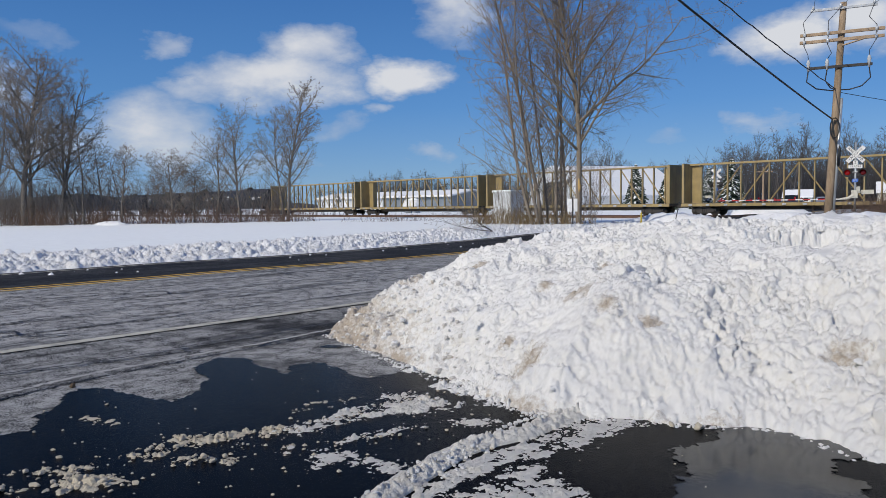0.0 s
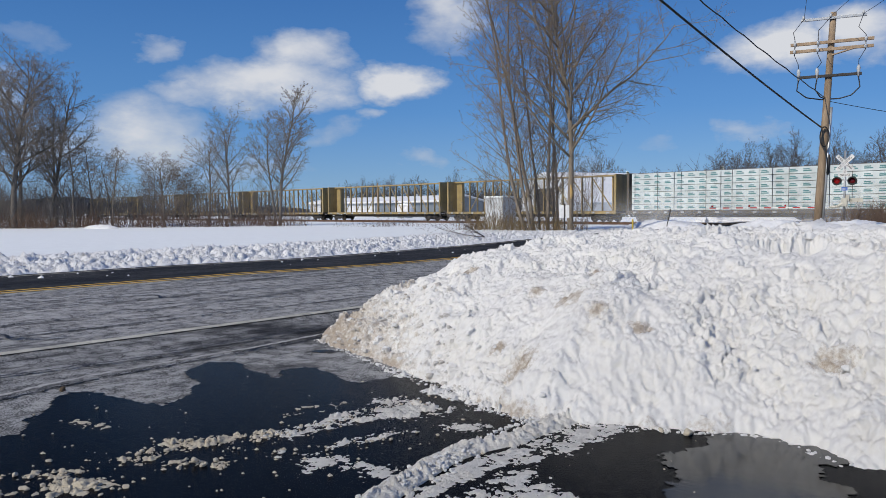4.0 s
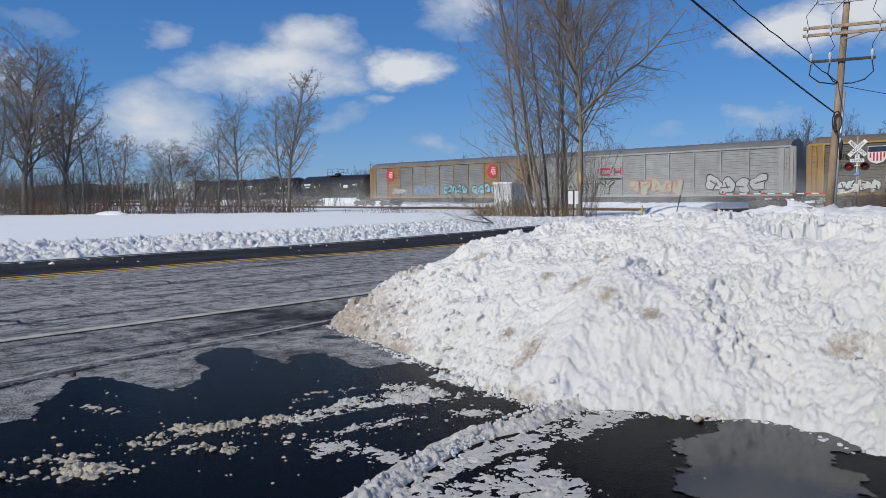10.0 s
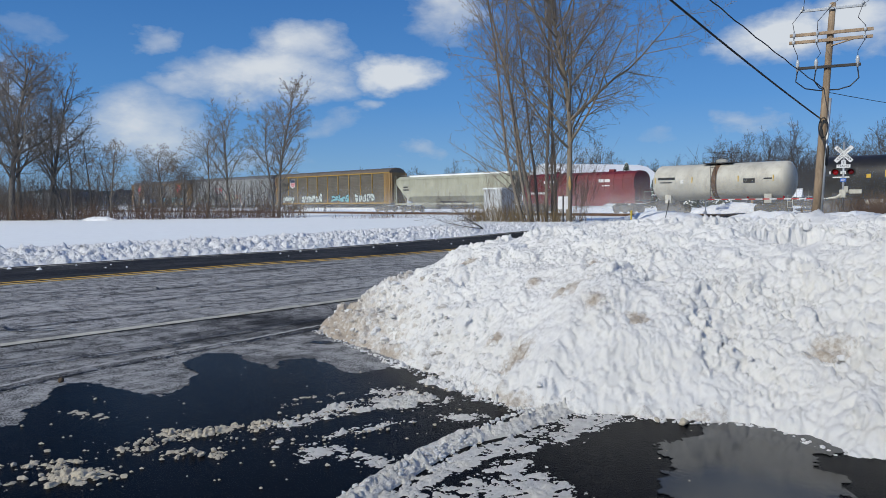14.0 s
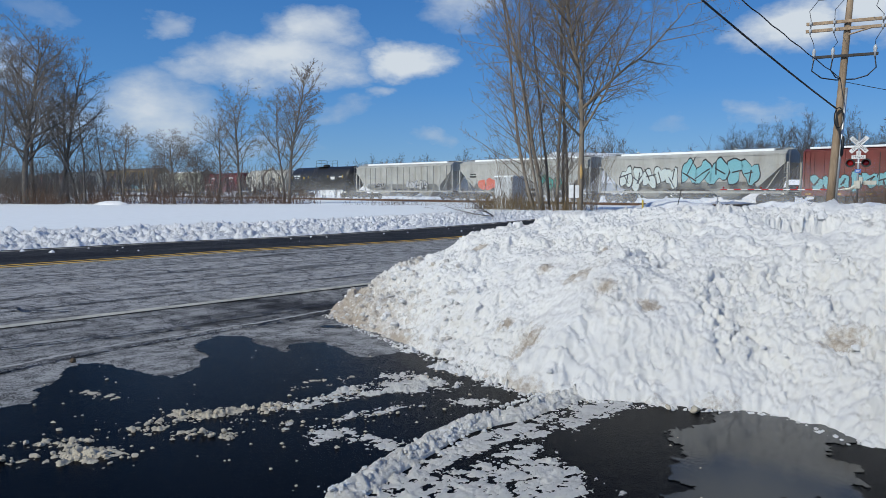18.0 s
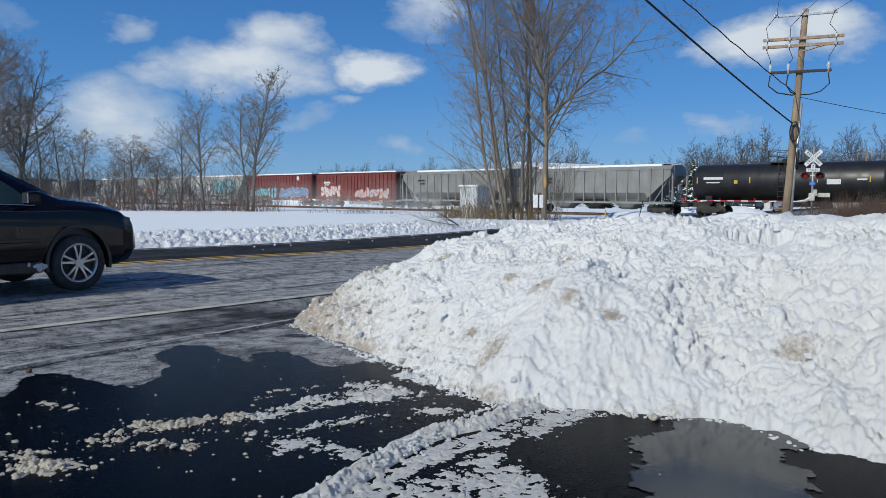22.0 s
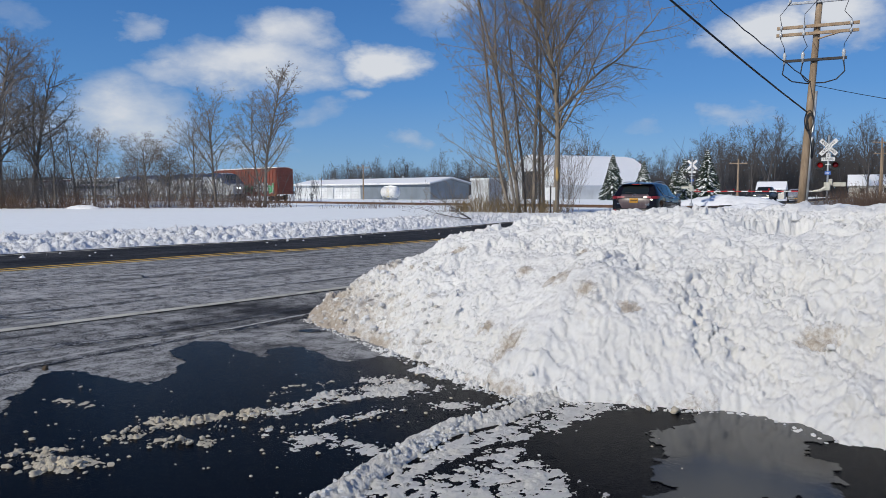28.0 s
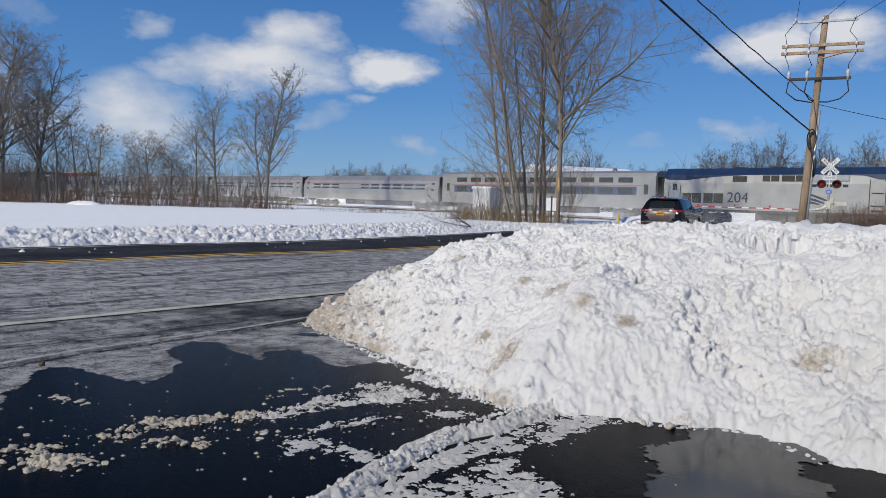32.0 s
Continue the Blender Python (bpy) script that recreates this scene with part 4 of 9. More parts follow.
# ---- ploughed berm along the far side of the road, and the raised snowfield ----
def build_berm():
    line = offset_line(MID, 4.15)
    sel = line[(line[:, 1] > -35) & (line[:, 1] < 52)]
    # even steps
    S = np.concatenate([[0], np.cumsum(np.linalg.norm(np.diff(sel, axis=0), axis=1))])
    u = np.arange(0, S[-1], 0.05)
    cx, cy = np.interp(u, S, sel[:, 0]), np.interp(u, S, sel[:, 1])
    P = np.stack([cx, cy], 1)
    pad = 250
    wide = np.concatenate([np.repeat(P[:1], pad, 0) + np.arange(-pad, 0)[:, None] * (P[1] - P[0]), P, np.repeat(P[-1:], pad, 0) + np.arange(1, pad + 1)[:, None] * (P[-1] - P[-2])])
    acc = np.cumsum(wide, axis=0)
    even = (acc[2 * pad:] - acc[:-2 * pad]) / (2 * pad)
    T = np.gradient(even, axis=0)[:len(P)]
    T /= np.linalg.norm(T, axis=1)[:, None]
    Nn = np.stack([-T[:, 1], T[:, 0]], 1)
    w = np.concatenate([np.arange(-0.3, 2.1, 0.035), np.arange(2.1, 3.2, 0.2), np.arange(3.2, 12, 0.6), np.array([14, 18, 24, 32, 42])])
    U, W = np.meshgrid(u, w)
    X = P[:, 0][None, :] + Nn[:, 0][None, :] * W
    Y = P[:, 1][None, :] + Nn[:, 1][None, :] * W
    ww = W + 0.35 * (fbm(X * 0.9, Y * 0.9, 3, 81) - 0.5)
    ridge = 0.40 * np.clip(ww / 1.7, 0, 1) ** 0.8
    bl = 0
    bx, by = X + 0.12 * (fbm(X * 5, Y * 5, 3, 181) - 0.5), Y + 0.12 * (fbm(X * 5 + 3, Y * 5, 3, 182) - 0.5)
    for scale, high, seed in ((3.2, 0.06, 183), (6.0, 0.08, 184), (11.0, 0.085, 185), (19.0, 0.05, 186)):
        face, gap = blocks(bx * scale, by * scale, seed, 1.7)
        bl = bl + high * (face * (0.4 + 0.6 * gap) - 0.3 * (1 - gap))
    lump = bl + 0.05 * (0.5 - cells(X * 2.6, Y * 2.6, 83)) + 0.10 * (fbm(X * 5, Y * 5, 3, 86, 0.7) - 0.5)
    rough = np.clip(ww / 0.3, 0, 1) * np.clip(1 - (ww - 1.75) / 0.25, 0, 1)
    field = 0.045 * (fbm(X * 0.25, Y * 0.25, 3, 87) - 0.5)
    e = np.clip((W - 10) / 32, 0, 1)
    e = e * e * (3 - 2 * e)
    fade = np.clip((45 - Y) / 12, 0.25, 1)
    Z = np.where(ww > 0, (ridge * fade + lump * rough + field * np.clip(ww - 2, 0, 1)) * (1 - e) - 0.05 * e, -0.05)
    Z = np.maximum(Z, -0.05)
    k = int(np.searchsorted(w, 2.05))
    ob = new("snow_berm", grid_mesh("snow_berm", X[:k + 1], Y[:k + 1], Z[:k + 1], M_BERM))
    tagged(ob, "low lumpy bank of ploughed snow beside the road", "snow bank", kind="structure")
    ob = new("snowfield", grid_mesh("snowfield", X[k:, ::8], Y[k:, ::8], Z[k:, ::8], M_SNOW))
    tagged(ob, "smooth untouched snow on the open field", "snowfield", kind="structure")


build_berm()

# ---- writing ----
def text_shape(body, size, extrude=0.004, align="CENTER", shear=0.0):
    """Letters of the built-in font as a mesh, standing up in the x-z plane and facing -y."""
    cu = bpy.data.curves.new("letters", "FONT")
    cu.body, cu.size, cu.extrude, cu.align_x, cu.align_y, cu.shear, cu.resolution_u = body, size, extrude, align, "CENTER", shear, 3
    ob = new("letters", cu)
    dg = bpy.context.evaluated_depsgraph_get()
    me = ob.evaluated_get(dg).to_mesh()
    s = Shape().add([(v.co.x, -v.co.z, v.co.y) for v in me.vertices], [tuple(p.vertices) for p in me.polygons])
    bpy.data.objects.remove(ob)
    bpy.data.curves.remove(cu)
    return s


def turned(shape, m):
    out = Shape()
    out.v = [tuple(m @ Vector(v)) for v in shape.v]
    out.f = shape.f
    return out


M_POLE = bark("weathered_pole_wood", (0.17, 0.115, 0.07), (0.46, 0.345, 0.235), 5)
M_ARM = bark("crossarm_wood", (0.26, 0.17, 0.10), (0.55, 0.41, 0.28), 5)
M_GALV = paint("galvanised_steel", (0.50, 0.52, 0.54), 0.45, 0.6, dirt_amt=0.25, scale=4)
M_CABLE = plain("black_cable", (0.015, 0.015, 0.017), 0.5)
M_PORC = plain("grey_porcelain", (0.52, 0.54, 0.56), 0.25)
M_SIGNW = paint("white_sign_sheet", (0.80, 0.80, 0.79), 0.5, dirt_amt=0.12, scale=3)
M_BLACKP = plain("black_paint", (0.018, 0.018, 0.018), 0.45)
M_REDL = plain("red_signal_lens", (0.20, 0.008, 0.010), 0.2, emit=(1.0, 0.03, 0.02), strength=0.15)
M_REDD = plain("dark_red_lens", (0.12, 0.008, 0.010), 0.15, emit=(0.8, 0.02, 0.02), strength=0.02)
M_REDP = paint("red_reflective_sheet", (0.55, 0.03, 0.035), 0.45, dirt_amt=0.15, scale=4)
M_BLUE = plain("blue_sign_sheet", (0.05, 0.16, 0.55), 0.5)
M_BEIGE = paint("beige_painted_casting", (0.60, 0.58, 0.50), 0.5, dirt_amt=0.3, scale=3)
M_SILVER = paint("aluminium_cabinet_sheet", (0.62, 0.63, 0.63), 0.5, 0.3, dirt_amt=0.3, scale=1.5)
M_RUST = paint("rusty_steel", (0.17, 0.10, 0.065), 0.8, 0.2, dirt=(0.06, 0.04, 0.03), scale=2)
M_DARKSTEEL = paint("dark_grimy_steel", (0.05, 0.047, 0.045), 0.7, 0.2, dirt=(0.10, 0.085, 0.07), scale=2)
M_YELPOST = plain("yellow_post_paint", (0.62, 0.47, 0.05), 0.6)


# ---- utility pole ----
def utility_pole():
    bx, by = 16.28, 31.0
    top = Vector((0.56, 0.0, 9.75))
    pole = thing("utility_pole", None, None, "weathered wooden utility pole with crossarms and cables", "utility pole", at=pose(bx, by, 0))
    axis = lambda z: Vector((0.56 * z / 9.75, 0, z))
    part("shaft", Shape().tube([axis(z) for z in (-0.1, 2, 4, 6, 8, 9.55)], [0.165, 0.16, 0.15, 0.14, 0.13, 0.122], 14), M_POLE, pole, smooth=True)
    a = Vector((0.9, -0.43, 0)).normalized()
    f = Vector((-0.43, -0.9, 0)).normalized()   # towards the viewer's side
    rot = Matrix(((a.x, -f.x, 0), (a.y, -f.y, 0), (0, 0, 1))).to_4x4()

    def arm(name, z, l0, l1, t, mat, off=0.16, label=""):
        s = turned(Shape().box(l0, l1, -t, t, -t * 1.15, t * 1.15, 0.012), rot)
        o = axis(z) + f * off
        s.v = [tuple(Vector(v) + o) for v in s.v]
        return part(name, s, mat, pole, label)

    arm("steel_arm", 9.3, -1.22, 1.22, 0.045, M_GALV, 0.15, "galvanised steel top arm")
    for z in (8.30, 8.0):
        arm("crossarm", z, -1.55, 1.55, 0.055, M_ARM, 0.19, "wooden crossarm")
    arm("steel_crossarm", 6.9, -1.2, 1.2, 0.05, M_DARKSTEEL, 0.18, "dark steel crossarm")
    o = axis(8.0) + f * 0.25
    part("arm_brace", Shape().tube([axis(7.75) + f * 0.17 + a * 0.05, o + a * 0.85 - Vector((0, 0, 0.05))], 0.035, 5), M_ARM, pole)
    # conduit up the shaft
    part("conduit", Shape().tube([axis(z) + a * 0.19 + f * 0.02 for z in (-0.1, 3, 5.6)], 0.055, 10), M_GALV, pole, "grey steel riser conduit", smooth=True)
    part("coil", Shape().tube([axis(4.35) + f * 0.24 + (a * math.cos(k * 0.45) * 0.17 + Vector((0, 0, 1)) * math.sin(k * 0.45) * 0.42) + f * 0.004 * k for k in range(43)], 0.022, 6), M_CABLE, pole, "coil of black spare cable", smooth=True)
    part("splice_case", Shape().tube([axis(z) + a * 0.24 + f * 0.12 for z in (2.75, 2.85, 3.45, 3.6)], [0.03, 0.065, 0.065, 0.02], 8), M_CABLE, pole, "black cable splice case", smooth=True)
    for u in (-1.15, -0.45, 1.08):
        st = axis(6.9) + f * 0.2 + a * u
        part("cable_terminator", Shape().tube([st + Vector((0, 0, z)) for z in (-0.12, 0.05, 0.08, 0.14, 0.2, 0.3, 0.36)], [0.05, 0.05, 0.08, 0.06, 0.085, 0.06, 0.03], 8), M_PORC, pole, smooth=True)
        lo = axis(5.95) + a * 0.15
        part("cable_tail", Shape().tube([st + Vector((0, 0, -0.1)), st + Vector((0, 0, -0.55)) - a * 0.06 * (1 if u < 0 else -1), st * 0.75 + lo * 0.25 + Vector((0, 0, -0.62)), lo * 0.7 + st * 0.3 + Vector((0, 0, -0.3)), lo], 0.028, 6), M_CABLE, pole, smooth=True)
        x2 = {-1.15: -1.38, -0.45: -0.5, 1.08: 1.25}[u]
        for z in (8.0, 8.30):
            p = axis(z) + f * 0.28 + a * x2
            part("insulator", Shape().tube([p + Vector((0, 0, k)) for k in (-0.16, -0.08, -0.05, 0.05, 0.08, 0.16)], [0.03, 0.03, 0.06, 0.06, 0.03, 0.03], 8), M_PORC, pole, smooth=True)
        hi = axis(9.32) + f * 0.2 + a * {-1.15: -1.12, -0.45: -0.1, 1.08: 1.1}[u]
        mid = axis(8.30) + f * 0.3 + a * x2
        part("jumper", Shape().tube([hi, (hi + mid) / 2 - a * 0.22, mid + Vector((0, 0, 0.15)), axis(7.85) + f * 0.3 + a * x2, (axis(7.45) + f * 0.28 + a * (x2 + (0.18 if u < 0 else -0.2))), st + Vector((0, 0, 0.34))], 0.014, 5), M_CABLE, pole, smooth=True)
        part("top_insulator", Shape().tube([hi + Vector((0, 0, k)) for k in (0, 0.05, 0.12, 0.16)], [0.03, 0.06, 0.05, 0.02], 8), M_PORC, pole, smooth=True)
    base = Vector((bx, by, 0))

    def wire(p, q, sag, r, name, label, wave=0.0):
        p, q = Vector(p), Vector(q)
        n = 60 if wave else 24
        pts = [p.lerp(q, i / n) - Vector((0, 0, 4 * sag * (i / n) * (1 - i / n) + (wave * math.sin(i * 1.9) if wave else 0))) for i in range(n + 1)]
        thing(name, Shape().tube(pts, r, 5), M_CABLE, label, "cable", group="overhead cables", smooth=True)

    wire(base + axis(4.75) - a * 0.1, (-12.8, -2, 11.6), 0.5, 0.034, "overhead_cable", "thick black overhead service cable from the pole")
    wire(base + axis(6.0) - a * 0.05, (-9.0, 1.5, 10.4), 0.5, 0.02, "overhead_cable", "twisted black overhead wire from the pole", 0.02)
    wire(base + axis(5.85) + a * 0.1, (48, 42, 6.4), 1.0, 0.014, "overhead_cable", "thin dark overhead wire beyond the pole")
    wire(base + axis(9.4) - a * 1.1, (-3.0, -8, 11.8), 0.8, 0.010, "overhead_cable", "thin bare overhead wire above the pole")
    wire(base + axis(9.4) - a * 0.1, (8, -8, 12.8), 0.7, 0.010, "overhead_cable", "thin bare overhead wire above the pole")
    wire(base + axis(9.4) + a * 1.15, (12, -8, 12.8), 0.7, 0.010, "overhead_cable", "thin bare overhead wire above the pole")


utility_pole()

# ---- crossing signals ----
ROAD_DIR = Vector((0.566, 0.824, 0))
ROAD_LEFT = Vector((-0.824, 0.566, 0))


def crossing_signal(x, y, face, arm_dir, arm_len, arm_rise, label):
    """A mast with crossbuck, two lights and a lowered gate arm. face: where its signs look."""
    rz = math.degrees(math.atan2(face.x, -face.y))       # local -y looks along face
    sig = thing("crossing_signal", None, None, label, "railway signal", at=pose(x, y, 0, 0, 0, rz), group="crossing signals")
    part("mast", Shape().tube([(0, 0, -0.1), (0, 0, 4.7)], 0.057, 12), M_GALV, sig, smooth=True)
    part("foot", Shape().tube([(0, 0, -0.1), (0, 0, 0.18), (0, 0, 0.3)], [0.2, 0.17, 0.07], 12), M_GALV, sig)
    buck = Shape()
    for k, (ang, word) in enumerate(((45, "RAIL  ROAD"), (-45, "CROSSING"))):
        m = Matrix.Translation((0, -0.075 - 0.012 * k, 3.98)) @ Matrix.Rotation(radians(ang), 4, "Y")
        b = part("crossbuck_blade", turned(Shape().box(-0.61, 0.61, -0.004, 0.004, -0.115, 0.115), m), M_SIGNW, sig, "white crossbuck blade")
        part("lettering", turned(text_shape(word, 0.19), m @ Matrix.Translation((0, -0.008, 0))), M_BLACKP, b)
    n = part("tracks_sign", turned(Shape().box(-0.36, 0.36, -0.004, 0.004, -0.10, 0.10).box(-0.12, 0.12, -0.004, 0.004, 0.10, 0.34), Matrix.Translation((0, -0.075, 3.27))), M_SIGNW, sig, "white number-of-tracks sign")
    part("lettering", turned(text_shape("TRACKS", 0.15), Matrix.Translation((0, -0.083, 3.27))), M_BLACKP, n)
    part("lettering", turned(text_shape("2", 0.22), Matrix.Translation((0, -0.083, 3.49))), M_BLACKP, n)
    part("light_arm", Shape().tube([(-0.42, -0.06, 2.95), (0.42, -0.06, 2.95)], 0.03, 8), M_GALV, sig)
    for sx, lens in ((-0.4, M_REDL), (0.4, M_REDD)):
        ring = [(sx + 0.26 * math.cos(i * 0.3927), -0.09, 2.92 + 0.26 * math.sin(i * 0.3927)) for i in range(16)]
        bg = part("background_disc", Shape().rings([ring, [(p[0], p[1] - 0.02, p[2]) for p in ring]]), M_BLACKP, sig, "black round light shield")
        part("lens", Shape().tube([(sx, -0.115, 2.92), (sx, -0.13, 2.92), (sx, -0.15, 2.92)], [0.155, 0.15, 0.06], 16), lens, bg, "red flashing lens", smooth=True)
        hood = []
        for yy, rr in ((-0.11, 0.17), (-0.36, 0.19)):
            hood.append([(sx + rr * math.cos(radians(a0)), yy, 2.92 + rr * math.sin(radians(a0))) for a0 in range(-20, 201, 22)])
        part("visor", Shape().rings(hood, closed=False), M_BLACKP, bg)
        part("lamp_housing", Shape().tube([(sx, -0.085, 2.92), (sx, 0.04, 2.92), (sx, 0.1, 2.92)], [0.15, 0.13, 0.06], 12), M_BLACKP, bg, smooth=True)
    part("blue_plate", Shape().box(-0.16, 0.16, -0.075, -0.065, 2.36, 2.56), M_BLUE, sig, "small blue notice plate")
    part("notice_bar", Shape().box(-0.11, 0.11, -0.079, -0.076, 2.48, 2.5).box(-0.11, 0.08, -0.079, -0.076, 2.42, 2.44), M_SIGNW, sig)
    part("junction_box", Shape().box(0.06, 0.26, -0.08, 0.12, 1.72, 2.1, 0.02), M_BEIGE, sig)
    part("gate_machine", Shape().box(-0.18, 0.16, -0.16, 0.2, 1.42, 1.9, 0.04), M_BEIGE, sig, "beige gate mechanism housing")
    cw = Shape().box(0.3, 0.95, 0.1, 0.15, 1.66, 1.9).box(0.1, 0.4, 0.1, 0.14, 1.72, 1.84)
    part("counterweight", cw, M_BEIGE, sig, "grey counterweight plates")
    # arm: local x is to the right of its face; it reaches to the left
    part("arm_root", Shape().tube([(-0.05, -0.1, 1.62), (-0.35, -0.1, 1.42), (-0.75, -0.1, 1.38)], [0.1, 0.09, 0.06], 8), M_BEIGE, sig)
    n = int(arm_len / 0.41)
    for i in range(n):
        x1 = -0.7 - i * 0.41
        part("arm_stripe", Shape().box(x1 - 0.41, x1, -0.125, -0.085, 1.38 - 0.034 + arm_rise * i, 1.38 + 0.034 + arm_rise * i), M_SIGNW if i % 2 or i == 0 else M_REDP, sig)
    for i in (0.36, 0.66, 0.985):
        xx = -0.7 - i * (arm_len - 0.1)
        part("arm_lamp", Shape().tube([(xx, -0.1, 1.44), (xx, -0.1, 1.5), (xx, -0.1, 1.56)], [0.045, 0.06, 0.03], 8), M_REDL, sig, "red gate arm lamp", smooth=True)
    return sig


crossing_signal(24.2, 43.0, -ROAD_DIR, ROAD_LEFT, 7.0, 0.0, "railroad crossing signal mast with crossbuck and lowered red-white gate")
crossing_signal(26.5, 71.0, ROAD_DIR, -ROAD_LEFT, 7.0, 0.0, "crossing signal mast beyond the tracks with lowered gate")


# ---- roadside cabinet and small posts ----
def cabinet():
    c = thing("equipment_cabinet", None, None, "tall aluminium railway equipment cabinet with a grey side", "cabinet", at=pose(4.55, 50.2, -0.05, 0, 0, -42))
    part("body", Shape().box(-0.75, 0.75, -0.75, 0.75, 0.12, 2.2, 0.03), M_SILVER, c)
    part("roof", Shape().box(-0.82, 0.82, -0.82, 0.82, 2.2, 2.28, 0.02), M_SILVER, c, "overhanging sheet roof")
    part("snow_cap", Shape().box(-0.8, 0.8, -0.8, 0.8, 2.28, 2.36, 0.035), M_SNOW, c, "thin snow cover")
    part("plinth", Shape().box(-0.7, 0.7, -0.7, 0.7, -0.05, 0.12), M_DARKSTEEL, c)
    for sx in (-0.37, 0.37):
        d = part("door", Shape().box(sx - 0.34, sx + 0.34, -0.775, -0.75, 0.2, 2.1, 0.01), M_SILVER, c)
        part("handle", Shape().box(sx - 0.02 + (0.25 if sx < 0 else -0.25), sx + 0.02 + (0.25 if sx < 0 else -0.25), -0.8, -0.775, 1.0, 1.2), M_DARKSTEEL, d)


cabinet()


def sign_post(x, y):
    s = thing("sign_post", None, None, "dark metal post with the pale back of two small signs", "sign", at=pose(x, y, -0.05, 0, 0, -12))
    part("post", Shape().box(-0.035, 0.035, -0.03, 0.03, 0, 1.75), M_DARKSTEEL, s)
    part("plate", Shape().box(-0.30, -0.05, -0.045, -0.03, 0.95, 1.68, 0.01), M_SIGNW, s, "pale narrow plate")
    part("plate", Shape().box(0.05, 0.26, -0.045, -0.03, 0.95, 1.68, 0.01), M_SIGNW, s, "pale narrow plate")


sign_post(7.38, 41.4)
thing("marker_post", Shape().tube([(0, 0, -0.1), (0, 0, 0.75), (0, 0, 0.8)], [0.05, 0.05, 0.02], 8), M_YELPOST, "short yellow plastic marker post", "post", at=pose(11.3, 41.6, 0))
tp = thing("leaning_stake", Shape().tube([(0, 0, -0.1), (0.28, 0, 1.15), (0.3, 0, 1.35)], [0.025, 0.03, 0.05], 6), M_DARKSTEEL, "leaning dark metal stake in the snow", "post", at=pose(13.6, 43.0, 0))


# ---- tracks ----
def tracks():
    def along(d, s, z):
        p = TN * d + TU * s
        return (p.x, p.y, z)
    for d, nm in ((PASSENGER_D, "near"), (FREIGHT_D, "far")):
        bed = Shape().rings([[along(d + o, s, z) for o, z in ((-2.6, -0.1), (-1.7, -0.035), (1.7, -0.035), (2.6, -0.1))] for s in np.linspace(-260, 900, 60)], closed=False)
        thing("trackbed_" + nm, bed, M_BED, "snow-dusted ballast of the railway track", "trackbed", kind="structure")
        for o in (-0.7525, 0.7525):
            sh = Shape()
            prof = ((-0.07, -0.1), (-0.07, -0.075), (-0.012, -0.05), (-0.012, 0.02), (-0.036, 0.03), (-0.036, 0.06), (0.036, 0.06), (0.036, 0.03), (0.012, 0.02), (0.012, -0.05), (0.07, -0.075), (0.07, -0.1))
            sh.rings([[along(d + o + a, s, z) for a, z in prof] for s in np.linspace(-260, 900, 8)])
            thing("rail", sh, M_RUST, "long rusty steel rail of the crossing tracks", "rail", group="rails", kind="structure")
        # tie ends that show through the snow by the crossing
        tie = Shape().box(-0.11, 0.11, -1.3, 1.3, -0.12, -0.022, 0.01).mesh("tie", M_RUST)
        bedob = bpy.data.objects["trackbed_" + nm]
        for i in range(110):
            p = TN * d + TU * (-45 + i * 1.1)
            t = part("tie", tie, None, bedob)
            t.matrix_world = pose(p.x, p.y, 0, 0, 0, math.degrees(TRACK_DIR) + 90)


M_BED = snow_mat("snowy_ballast", 0.95, (0.62, 0.61, 0.60), grain=20, bmp=0.8, dist=0.06)
tracks()
# crossing panels between and beside the rails
for d in (PASSENGER_D, FREIGHT_D):
    for o, w in ((0, 0.66), (-1.35, 0.5), (1.35, 0.5)):
        p0 = TN * (d + o)
        c = Vector((25.2, 57.0, 0))
        along0 = c.dot(TU)
        p = p0 + TU * along0
        thing("crossing_panel", Shape().box(-6.2, 6.2, -w, w, -0.06, 0.05, 0.01), M_BLACK, "dark rubber road crossing panel between the rails", "crossing panel", at=pose(p.x, p.y, 0, 0, 0, math.degrees(TRACK_DIR) + 90), group="crossing panels", kind="structure")

# ---- rail cars: local +x runs to the train's left as seen, +y is the side towards the viewer ----
M_KCSY = paint("ochre_car_paint", (0.30, 0.185, 0.075), 0.6, dirt=(0.16, 0.11, 0.07), dirt_amt=0.6, scale=0.8)
M_KCSG = paint("galvanised_grey_panels", (0.24, 0.25, 0.25), 0.5, 0.15, dirt=(0.24, 0.21, 0.17), dirt_amt=0.5, scale=0.8)
M_CNG = paint("pale_grey_panels", (0.34, 0.35, 0.345), 0.5, 0.15, dirt=(0.25, 0.22, 0.19), dirt_amt=0.5, scale=0.8)
M_UPG = paint("dusty_brown_grey_panels", (0.135, 0.122, 0.098), 0.65, 0.0, dirt=(0.14, 0.11, 0.08), dirt_amt=0.55, scale=0.8)
M_UPY = paint("faded_yellow_posts", (0.40, 0.25, 0.05), 0.6, dirt=(0.2, 0.14, 0.08), dirt_amt=0.5, scale=1.0)
M_ROOFG = paint("grey_roof_sheet", (0.20, 0.205, 0.205), 0.55, 0.2, dirt_amt=0.4, scale=0.6)
M_ROOFB = paint("brown_roof_sheet", (0.17, 0.14, 0.105), 0.6, 0.1, dirt_amt=0.4, scale=0.6)
M_BOXRED = paint("oxide_red_car_paint", (0.185, 0.038, 0.030), 0.6, dirt=(0.10, 0.05, 0.04), dirt_amt=0.5, scale=0.7)
M_BOXORANGE = paint("faded_red_car_paint", (0.27, 0.075, 0.045), 0.6, dirt=(0.15, 0.08, 0.06), dirt_amt=0.5, scale=0.7)
